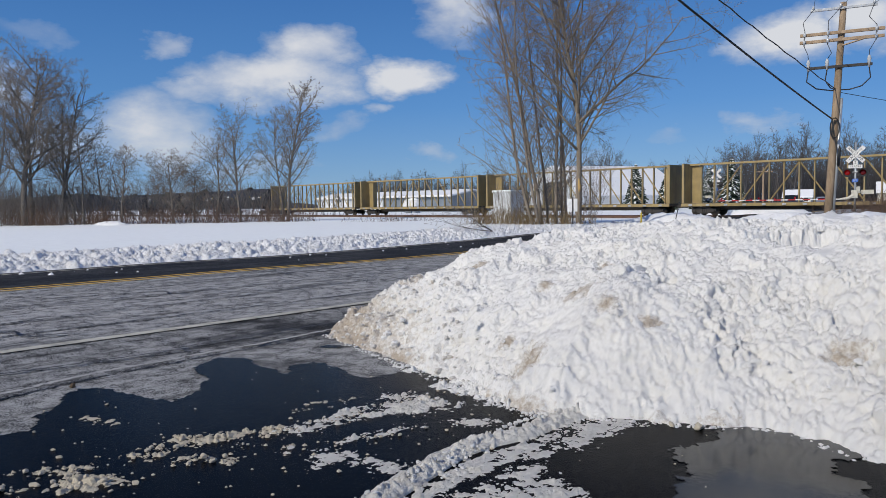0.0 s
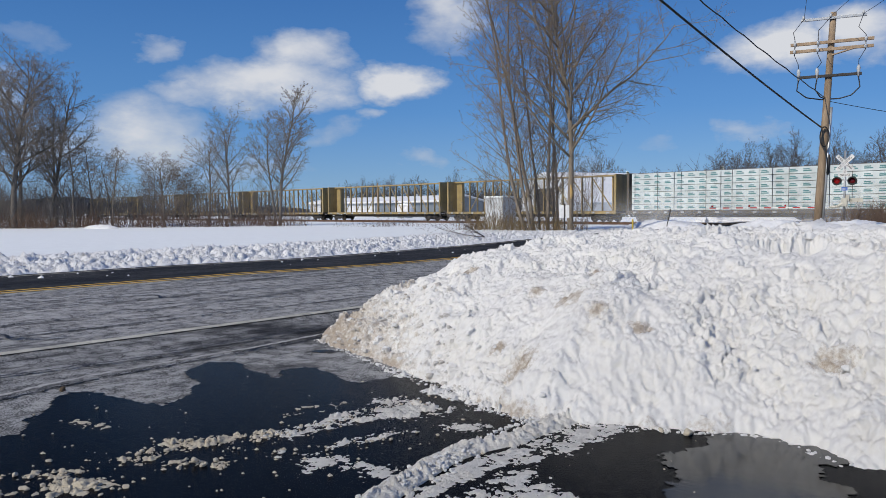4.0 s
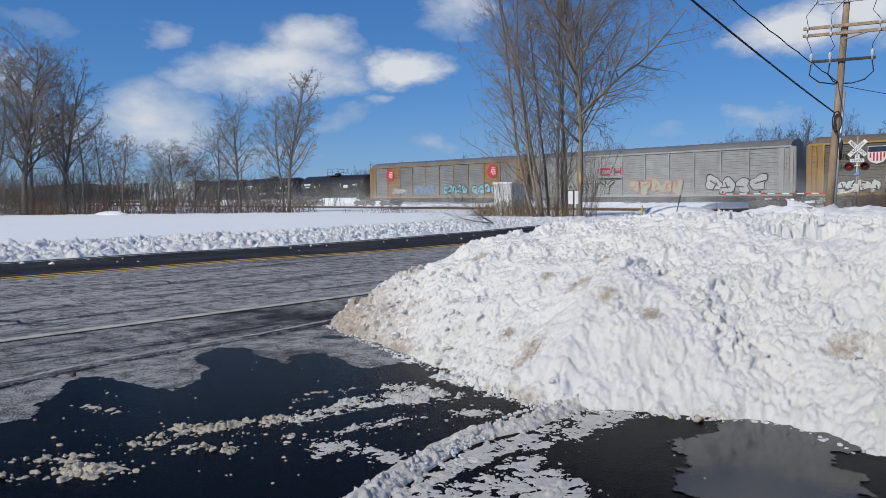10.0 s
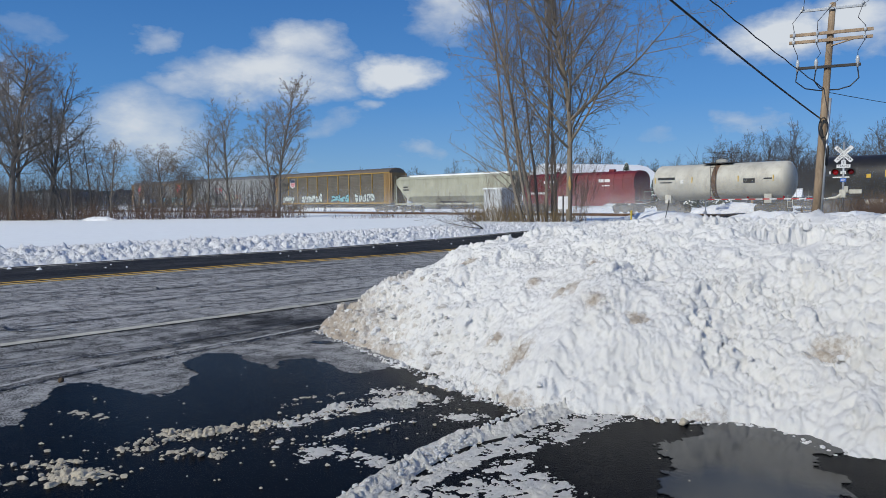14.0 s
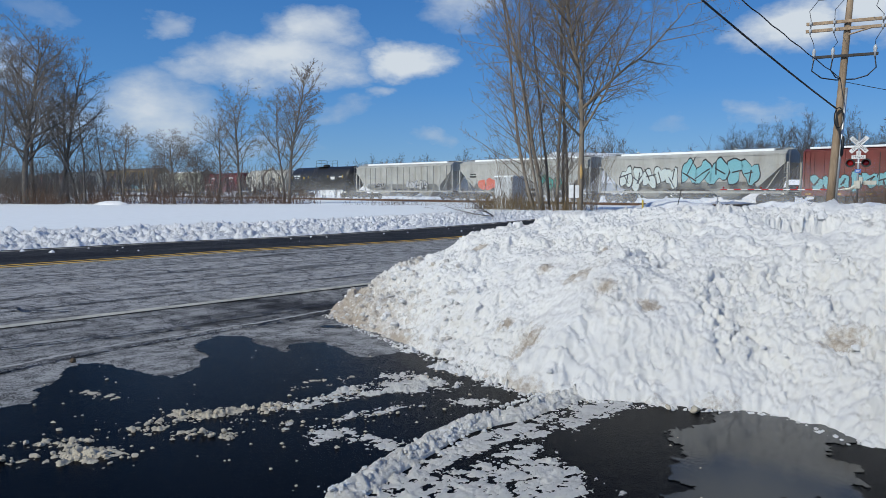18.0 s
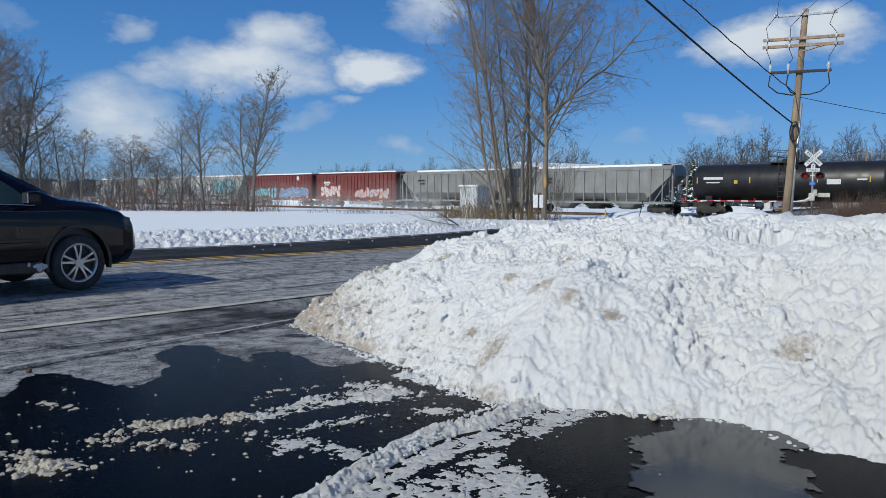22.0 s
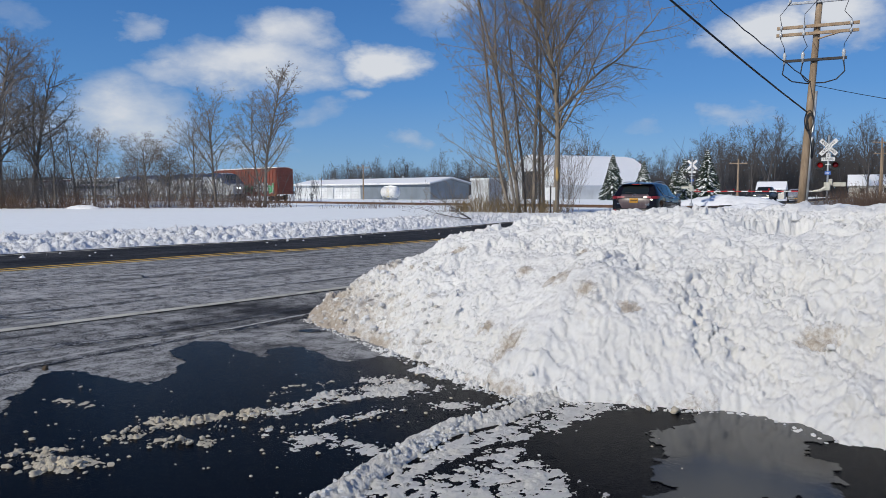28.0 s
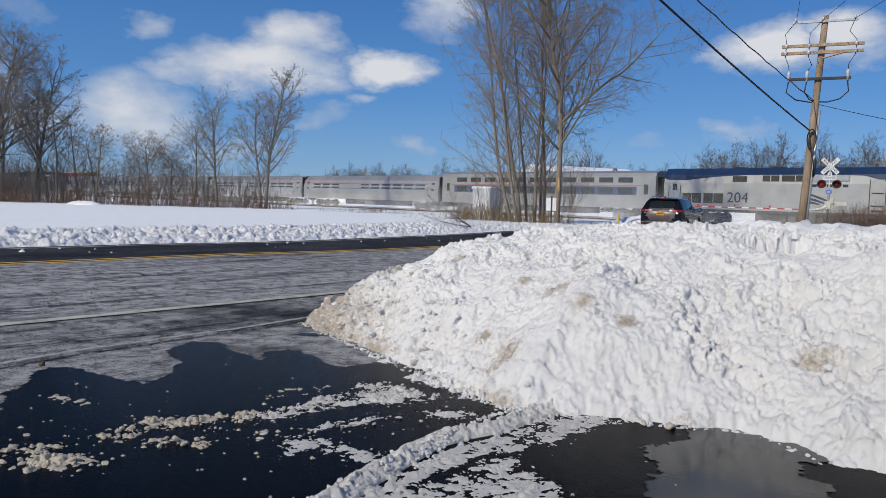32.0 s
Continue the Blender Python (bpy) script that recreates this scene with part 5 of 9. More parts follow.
M_COILRED = paint("crimson_coil_cover", (0.19, 0.024, 0.03), 0.55, dirt=(0.16, 0.07, 0.06), dirt_amt=0.5, scale=0.8)
M_HOPW = paint("dirty_white_hopper_paint", (0.44, 0.44, 0.41), 0.6, dirt=(0.27, 0.24, 0.19), dirt_amt=0.55, scale=0.7)
M_HOPG = paint("grey_hopper_paint", (0.26, 0.265, 0.255), 0.6, dirt=(0.18, 0.16, 0.13), dirt_amt=0.6, scale=0.7)
M_HOPO = paint("olive_cream_hopper_paint", (0.41, 0.41, 0.32), 0.6, dirt=(0.22, 0.2, 0.14), dirt_amt=0.55, scale=0.7)
M_TANKB = paint("black_tank_paint", (0.016, 0.016, 0.017), 0.42, dirt=(0.06, 0.05, 0.042), dirt_amt=0.35, scale=0.7)
M_TANKW = paint("cream_tank_paint", (0.55, 0.53, 0.46), 0.5, dirt=(0.22, 0.17, 0.12), dirt_amt=0.55, scale=0.7)
M_BEAMY = paint("worn_yellow_beam_paint", (0.37, 0.275, 0.12), 0.6, dirt=(0.17, 0.145, 0.115), dirt_amt=0.75, scale=1.2)
M_BEAMD = paint("grimy_brown_beam", (0.10, 0.085, 0.07), 0.7, dirt=(0.16, 0.13, 0.1), dirt_amt=0.5, scale=1.2)
M_WRAP = paint("white_lumber_wrap", (0.66, 0.72, 0.72), 0.45, dirt=(0.35, 0.45, 0.45), dirt_amt=0.3, scale=1.2)
M_TEAL = plain("teal_print", (0.10, 0.26, 0.27), 0.6)
M_NAVY = paint("navy_blue_loco_paint", (0.012, 0.032, 0.085), 0.35, dirt=(0.09, 0.09, 0.1), dirt_amt=0.3, scale=0.7)
M_LOCO = paint("silver_grey_loco_paint", (0.44, 0.45, 0.445), 0.4, 0.1, dirt=(0.32, 0.27, 0.22), dirt_amt=0.5, scale=0.6)
M_STEELC = paint("stainless_coach_sheet", (0.47, 0.46, 0.43), 0.35, 0.55, dirt=(0.26, 0.23, 0.2), dirt_amt=0.5, scale=0.5)
M_STRB = plain("dull_blue_band", (0.055, 0.09, 0.17), 0.5)
M_STRR = plain("dull_red_band", (0.45, 0.16, 0.13), 0.5)
M_GLASSD = glass("dark_tinted_glass")
M_WHEEL = paint("worn_wheel_steel", (0.10, 0.085, 0.07), 0.55, 0.5, scale=3, streak=False)
M_REDLOGO = plain("logo_red", (0.55, 0.03, 0.05), 0.5)
M_WHITEP = plain("white_stencil_paint", (0.72, 0.72, 0.70), 0.6)
M_YELP = plain("yellow_stencil_paint", (0.66, 0.43, 0.05), 0.6)
TAGS = {n: plain("spray_" + n, c, 0.6) for n, c in dict(cyan=(0.20, 0.46, 0.52), white=(0.66, 0.66, 0.64), coral=(0.60, 0.16, 0.11), green=(0.06, 0.36, 0.13),
        teal=(0.06, 0.33, 0.27), sage=(0.34, 0.40, 0.30), black=(0.02, 0.02, 0.022), blue=(0.10, 0.22, 0.42), silver=(0.45, 0.46, 0.47), pale=(0.55, 0.62, 0.60)).items()}


def wheel_mesh():
    s = Shape()
    s.tube([(0, y, 0) for y in (-0.07, -0.07, 0.0, 0.0, 0.06, 0.06)], [0.05, 0.44, 0.47, 0.44, 0.44, 0.05], 20)
    return s.mesh("wheel", M_WHEEL, True)


def side_frame_mesh():
    s = Shape()
    s.rings([[(x, y, z) for x, z in ((-1.15, 0.62), (-0.75, 0.66), (-0.4, 0.82), (0.4, 0.82), (0.75, 0.66), (1.15, 0.62), (1.15, 0.38), (0.8, 0.36), (0.45, 0.2), (-0.45, 0.2), (-0.8, 0.36), (-1.15, 0.38))] for y in (-0.08, 0.08)])
    for x in (-0.88, 0.88):
        s.tube([(x, -0.02, 0.47), (x, 0.16, 0.47)], 0.12, 10)
    for x in (-0.18, 0.0, 0.18):
        s.tube([(x, 0.05, 0.28), (x, 0.05, 0.62)], 0.085, 8)
    return s.mesh("side_frame", M_DARKSTEEL)


WHEEL_ME, FRAME_ME = wheel_mesh(), side_frame_mesh()


def truck(car, x):
    t = part("truck", Shape().box(x - 0.2, x + 0.2, -1.0, 1.0, 0.45, 0.75, 0.03).tube([(x - 0.88, -0.8, 0.46), (x - 0.88, 0.8, 0.46)], 0.08, 8).tube([(x + 0.88, -0.8, 0.46), (x + 0.88, 0.8, 0.46)], 0.08, 8), M_DARKSTEEL, car, "four-wheel bogie")
    for dx in (-0.88, 0.88):
        for sy in (-1, 1):
            w = part("wheel", WHEEL_ME, None, t)
            w.matrix_basis = pose(x + dx, 0.75 * sy, 0.46)
    for sy in (-1, 1):
        f = part("side_frame", FRAME_ME, None, t)
        f.matrix_basis = pose(x, 1.0 * sy, 0, 0, 0, 0 if sy > 0 else 180)
    return t


def coupler(car, L):
    for sx in (-1, 1):
        part("coupler", Shape().tube([(sx * (L / 2 - 1.0), 0, 0.85), (sx * (L / 2 - 0.1), 0, 0.85)], 0.09, 8).box(min(sx * (L / 2 - 0.3), sx * (L / 2 + 0.02)), max(sx * (L / 2 - 0.3), sx * (L / 2 + 0.02)), -0.16, 0.16, 0.7, 1.02, 0.03), M_DARKSTEEL, car)


def ladder(car, x, z0, z1, y, mat, wide=0.42):
    s = Shape()
    for o in (0, wide):
        s.tube([(x + o, y, z0), (x + o, y, z1)], 0.02, 4)
    n = int((z1 - z0) / 0.4)
    for i in range(n + 1):
        z = z0 + i * (z1 - z0) / max(n, 1)
        s.tube([(x, y, z), (x + wide, y, z)], 0.016, 4)
    return part("ladder", s, mat, car)


def bars(car, rows, y, mat):
    """Unreadable small stencilling: plain bars x, z, width, height."""
    s = Shape()
    for x, z, w, h in rows:
        s.box(x - w / 2, x + w / 2, y, y + 0.006, z, z + h)
    return part("stencil", s, mat, car)


def graffiti(car, x0, x1, z0, z1, y, fill, line, seed, n=6, wild=0.18):
    """Sprayed bulging letter-like shapes, no word. x0 is the left end as seen (the greater x)."""
    r = random.Random(seed)
    back, front, cut = Shape(), Shape(), Shape()
    w = (x0 - x1) / n
    for i in range(n):
        cx, cz = x0 - w * (i + 0.5), (z0 + z1) / 2 + r.uniform(-0.1, 0.1) * (z1 - z0)
        hw, hh = w * r.uniform(0.5, 0.62), (z1 - z0) / 2 * r.uniform(0.8, 1.05)
        k = 18
        pts = []
        ph = [r.uniform(0, 6.28) for _ in range(3)]
        for j in range(k):
            a = 2 * math.pi * j / k
            q = 1 + wild * math.sin(2 * a + ph[0]) + wild * math.sin(3 * a + ph[1]) + 0.5 * wild * math.sin(5 * a + ph[2])
            c, s_ = math.cos(a), math.sin(a)
            m = max(abs(c), abs(s_)) ** 0.6
            pts.append((cx + hw * q * c / m * 0.8, cz + hh * q * s_ / m * 0.8))
        for sh, g, yy in ((back, 1.13, y + 0.004), (front, 1.0, y + 0.009)):
            sh.rings([[(cx + (px - cx) * g, y - 0.01, cz + (pz - cz) * g) for px, pz in pts], [(cx + (px - cx) * g, yy, cz + (pz - cz) * g) for px, pz in pts]])
        # counters and strokes
        for _ in range(r.choice((1, 2, 2, 3))):
            a = r.uniform(-0.7, 0.7) + r.choice((0, 1.57))
            px, pz = cx + r.uniform(-0.35, 0.35) * hw, cz + r.uniform(-0.4, 0.4) * hh
            ln, t = hh * r.uniform(0.3, 0.65), 0.045 + 0.02 * r.random()
            d = Vector((math.sin(a), math.cos(a)))
            e = Vector((d.y, -d.x)) * t
            q = [(px + d.x * ln + e.x, pz + d.y * ln + e.y), (px + d.x * ln - e.x, pz + d.y * ln - e.y), (px - d.x * ln - e.x, pz - d.y * ln - e.y), (px - d.x * ln + e.x, pz - d.y * ln + e.y)]
            cut.rings([[(u, y + 0.008, v) for u, v in q], [(u, y + 0.013, v) for u, v in q]])
    g = part("graffiti", front, TAGS[fill], car, "sprayed %s graffiti lettering shapes" % fill)
    part("outline", back, TAGS[line], g)
    part("stroke", cut, TAGS[line], g)


def spray_word(car, word, x, z, size, wide, y, fill, line):
    """A sprayed word with a dark drop shade behind it."""
    m = Matrix.Translation((x, y + 0.012, z)) @ Matrix.Rotation(math.pi, 4, "Z") @ Matrix.Diagonal((wide, 1, 1.15, 1))
    g = part("graffiti", turned(text_shape(word, size), m), TAGS[fill], car, "sprayed %s graffiti word" % fill)
    back = Shape()
    for dx, dz in ((0.07, 0.05), (-0.07, 0.05), (0.08, -0.07), (-0.10, -0.08)):
        q = turned(text_shape(word, size), Matrix.Translation((dx, -0.008, dz)) @ m)
        back.add([(p[0], p[1] - 0.0005 * len(back.v) / 1000, p[2]) for p in q.v], q.f)
    part("outline", back, TAGS[line], g)


# --- kinds ---
def arch(w, z0, z1, n=8):
    return [(-w + 2 * w * i / n, z0 + (z1 - z0) * math.sin(math.pi * i / n) ** 0.6) for i in range(n + 1)]


def corrugated(x0, x1, z0, z1, y, pitch=0.2, depth=0.035):
    """A side panel with level ridges."""
    prof = []
    n = int((z1 - z0) / pitch)
    for i in range(n):
        z = z0 + i * (z1 - z0) / n
        h = (z1 - z0) / n
        prof += [(y, z), (y, z + h * 0.5), (y - depth, z + h * 0.6), (y - depth, z + h * 0.9)]
    prof.append((y, z1))
    return Shape().rings([[(x, a, b) for a, b in prof] for x in (x0, x1)], closed=False)


def autorack(L, panel, post, roof, end, label, marks):
    car = thing("autorack_car", None, None, label, "rail car", group="freight train")
    h = L / 2 - 0.55
    part("underframe", Shape().box(-h, h, -1.45, 1.45, 0.95, 1.2).box(-h + 3, h - 3, -0.3, 0.3, 0.6, 0.95), M_DARKSTEEL, car, "grimy steel underframe")
    part("interior", Shape().box(-h + 0.2, h - 0.2, -1.30, 1.30, 1.2, 5.2), M_DARKSTEEL, car, "dark inner lining")
    n = 10
    step = (2 * h - 2.4) / n
    for i in range(n):
        x0 = -h + 1.2 + i * step
        pm = marks.get(i, panel)
        p = corrugated(x0 + 0.05, x0 + step - 0.05, 1.25, 5.15, 1.40)
        part("side_panel", p, pm if pm is not None else panel, car, smooth=False)
    for i in range(n + 1):
        x = -h + 1.2 + i * step
        part("post", Shape().box(x - 0.06, x + 0.06, 1.36, 1.475, 1.2, 5.2), post, car)
    back = Shape().box(-h + 1.2, h - 1.2, -1.42, -1.36, 1.2, 5.2)
    part("far_side", back, panel, car)
    for a, b in ((-h, -h + 1.2), (h - 1.2, h)):
        part("end_wall", Shape().box(a, b, -1.47, 1.47, 1.2, 5.15, 0.05), end, car)
        m = (a + b) / 2
        part("end_rib", Shape().box(m - 0.05, m + 0.05, 1.47, 1.5, 1.3, 5.1), end, car)
        o = b if b > 0 else a
        part("end_door", Shape().tube([(o, -1.2, 1.3), (o, -1.2, 5.1)], 0.18, 10).tube([(o, 1.2, 1.3), (o, 1.2, 5.1)], 0.18, 10).box(o - 0.06, o + 0.06, -1.2, 1.2, 1.25, 5.2), end, car, "tall folding end doors")
    part("side_sill", Shape().box(-h, h, 1.40, 1.5, 1.12, 1.3), post, car)
    part("top_rail", Shape().box(-h + 0.1, h - 0.1, 1.40, 1.5, 5.12, 5.26), post, car)
    rings = [[(x, a, b) for a, b in arch(1.49, 5.2, 5.85)] for x in (-h + 0.25, h - 0.25)]
    s = Shape().rings(rings)
    for i in range(24):
        x = -h + 0.6 + i * (2 * h - 1.2) / 23
        s.rings([[(xx, a * 1.008, b + 0.025) for a, b in arch(1.49, 5.2, 5.85)] for xx in (x - 0.035, x + 0.035)])
    part("roof", s, roof, car, "arched ribbed metal roof")
    truck(car, -h + 2.6), truck(car, h - 2.6)
    coupler(car, L)
    ladder(car, h - 0.75, 1.2, 5.1, 1.52, post), ladder(car, -h + 0.3, 1.2, 5.1, 1.52, post)
    return car


def octagon(car, x, z, r, y, mat):
    ring = [(x + r * 1.05 * math.cos(radians(22.5 + 45 * i)), z + r * math.sin(radians(22.5 + 45 * i))) for i in range(8)]
    s = Shape().rings([[(a, y, b) for a, b in ring], [(a, y + 0.01, b) for a, b in ring]])
    p = part("herald", s, mat, car, "red octagonal herald panel")
    q = Shape()
    for k in range(4):
        q.box(x - r * 0.62, x + r * (0.1 + 0.13 * (k % 3)), y + 0.011, y + 0.016, z + r * (0.42 - 0.3 * k), z + r * (0.56 - 0.3 * k))
    part("herald_bar", q, M_WHITEP, p)


def hopper(L, mat, label, ribs=0, high=4.65, cage=True):
    car = thing("covered_hopper_car", None, None, label, "rail car", group="freight train")
    h = L / 2 - 0.55
    w = 1.55

    def sect(x, slope):
        # slope: how far the end sheet has risen
        lo = 1.25 + slope
        return [(x, -w * 0.55 if not slope else -w, lo - 0.0), (x, -w, min(lo + 0.75, high - 0.35) if not slope else lo), (x, -w, high - 0.45), (x, -w * 0.62, high - 0.08), (x, 0, high),
                (x, w * 0.62, high - 0.08), (x, w, high - 0.45), (x, w, min(lo + 0.75, high - 0.35) if not slope else lo), (x, w * 0.55 if not slope else w, lo)]
    body = Shape().rings([[(x, y, z) for x, y, z in sect(x, s)] for x, s in ((-h + 0.25, 2.3), (-h + 2.5, 0.25), (-h + 2.8, 0.0), (h - 2.8, 0.0), (h - 2.5, 0.25), (h - 0.25, 2.3))])
    part("body", body, mat, car)
    part("side_sill", Shape().box(-h, h, 1.42, 1.58, 0.98, 1.16).box(-h, h, -1.58, -1.42, 0.98, 1.16), mat, car)
    part("top_chord", Shape().box(-h + 0.2, h - 0.2, 1.5, 1.6, high - 0.5, high - 0.38), mat, car)
    for i in range(ribs):
        x = -h + 1.0 + i * (2 * h - 2.0) / (ribs - 1)
        part("rib", Shape().box(x - 0.045, x + 0.045, w, w + 0.09, 1.15, high - 0.45), mat, car)
    nb = 3
    for i in range(nb):
        x = -h + 3.4 + (i + 0.5) * (2 * h - 6.8) / nb
        s = Shape()
        hw = (2 * h - 6.8) / nb / 2
        s.rings([[(x - hw * k, -1.25 * q, z), (x + hw * k, -1.25 * q, z), (x + hw * k, 1.25 * q, z), (x - hw * k, 1.25 * q, z)] for k, q, z in ((0.98, 1.0, 1.4), (0.3, 0.5, 0.55), (0.3, 0.5, 0.42))])
        part("hopper_chute", s, M_DARKSTEEL if i % 2 else mat, car)
    for sx in (-1, 1):
        o = sx * (h - 0.1)
        part("end_platform", Shape().box(min(o, o - sx * 2.2), max(o, o - sx * 2.2), -1.5, 1.5, 1.0, 1.1), M_DARKSTEEL, car)
        part("end_post", Shape().box(o - 0.07, o + 0.07, 1.35, 1.5, 1.1, 3.6).box(o - 0.07, o + 0.07, -1.5, -1.35, 1.1, 3.6), mat, car)
        part("slope_brace", Shape().tube([(o - sx * 1.9, 1.3, 1.1), (o - sx * 0.4, 1.3, 3.4)], 0.06, 5).tube([(o - sx * 1.9, -1.3, 1.1), (o - sx * 0.4, -1.3, 3.4)], 0.06, 5), mat, car)
        ladder(car, o - 0.2, 1.1, high, 1.6, mat)
    s = Shape()
    for sy in (-0.45, 0.45):
        s.box(-h + 0.2, h - 0.2, sy - 0.2, sy + 0.2, high + 0.06, high + 0.1)
    part("running_board", s, M_GALV, car, "galvanised roof walkway")
    for i in range(6):
        x = -h + 1.6 + i * (2 * h - 3.2) / 5
        part("roof_hatch", Shape().box(x - 0.5, x + 0.5, -0.22, 0.22, high - 0.02, high + 0.14, 0.03), mat, car)
    part("roof_snow", Shape().box(-h + 0.6, h - 0.7, -1.0, -0.75, high - 0.14, high + 0.1, 0.05).box(-h + 1.4, h - 2.2, 0.7, 1.05, high - 0.2, high + 0.05, 0.05), M_SNOW, car, "thin snow left on the roof")
    truck(car, -h + 1.6), truck(car, h - 1.6)
    coupler(car, L)
    return car


def tank(L, mat, label, high=4.5, stripe=None, low_belly=False):
    car = thing("tank_car", None, None, label, "rail car", group="freight train")
    h = L / 2 - 0.95
    R = (high - 1.25) / 2
    zc = 1.25 + R
    pts, rad = [], []
    for k in range(7):
        a = math.pi / 2 * k / 6
        pts.append((-h + 0.6 * (1 - math.sin(a)), 0, zc)), rad.append(max(0.02, R * math.cos(a) ** 0.8))
    pts, rad = pts[::-1], rad[::-1]
    pts += [(-p[0], 0, p[2]) for p in pts[::-1]]
    rad += rad[::-1]
    part("tank_shell", Shape().tube(pts, rad, 28), mat, car, smooth=True)
    for x in (-h * 0.55, -h * 0.18, h * 0.2, h * 0.58):
        part("weld_band", Shape().tube([(x - 0.03, 0, zc), (x + 0.03, 0, zc)], R + 0.012, 28), mat, car)
    if stripe:
        part("band", Shape().tube([(-0.22, 0, zc), (0.22, 0, zc)], R + 0.018, 28), stripe, car, "rust-brown spill band")
    for sx in (-1, 1):
        part("stub_sill", Shape().box(min(sx * (h - 2.4), sx * (h + 0.6)), max(sx * (h - 2.4), sx * (h + 0.6)), -0.35, 0.35, 0.75, 1.2), M_DARKSTEEL, car)
        part("saddle", Shape().box(sx * (h - 1.7) - 0.3, sx * (h - 1.7) + 0.3, -1.2, 1.2, 1.0, 1.75), mat, car)
        part("end_platform", Shape().box(min(sx * (h + 0.1), sx * (h + 0.7)), max(sx * (h + 0.1), sx * (h + 0.7)), -1.45, 1.45, 1.05, 1.12), M_DARKSTEEL, car)
        part("end_rail", Shape().tube([(sx * (h + 0.65), -1.4, 1.1), (sx * (h + 0.65), -1.4, 2.1), (sx * (h + 0.65), 1.4, 2.1), (sx * (h + 0.65), 1.4, 1.1)], 0.025, 5), mat, car)
        ladder(car, sx * (h + 0.2) - 0.2, 0.6, 1.6, 1.45, mat)
        truck(car, sx * (h - 1.7))
    top = high
    part("manway", Shape().tube([(0, 0, top - 0.15), (0, 0, top + 0.3), (0, 0, top + 0.36)], [0.5, 0.5, 0.3], 14), mat, car)
    pl = part("top_platform", Shape().box(-1.3, 1.3, -1.0, 1.0, top - 0.02, top + 0.04), M_DARKSTEEL, car, "walkway platform with rail")
    s = Shape()
    for sy in (-1.0, 1.0):
        for x in (-1.3, 0, 1.3):
            s.tube([(x, sy, top), (x, sy, top + 0.95)], 0.025, 4)
        for z in (0.5, 0.95):
            s.tube([(-1.3, sy, top + z), (1.3, sy, top + z)], 0.022, 4)
    part("handrail", s, M_DARKSTEEL, pl)
    ladder(car, -0.25, 0.9, top, R + 0.14, M_DARKSTEEL, 0.45)
    part("placard", Shape().box(h * 0.45, h * 0.45 + 0.3, R * 0.99, R + 0.03, zc - 0.1, zc + 0.2), M_YELP if mat is M_TANKB else M_WHITEP, car)
    bars(car, [(h * 0.72, zc + 0.25, 1.7, 0.22), (h * 0.72, zc - 0.05, 1.2, 0.1), (-h * 0.5, zc - 0.2, 1.0, 0.4), (-h * 0.75, zc + 0.1, 0.7, 0.12)], R + 0.004, M_WHITEP if mat is M_TANKB else M_BLACKP)
    for x in (-h * 0.35, h * 0.32, -h * 0.82, h * 0.9):
        part("reflector", Shape().box(x - 0.04, x + 0.04, R * 0.98, R + 0.02, zc - 0.05, zc + 0.45), M_YELP, car)
    coupler(car, L)
    return car


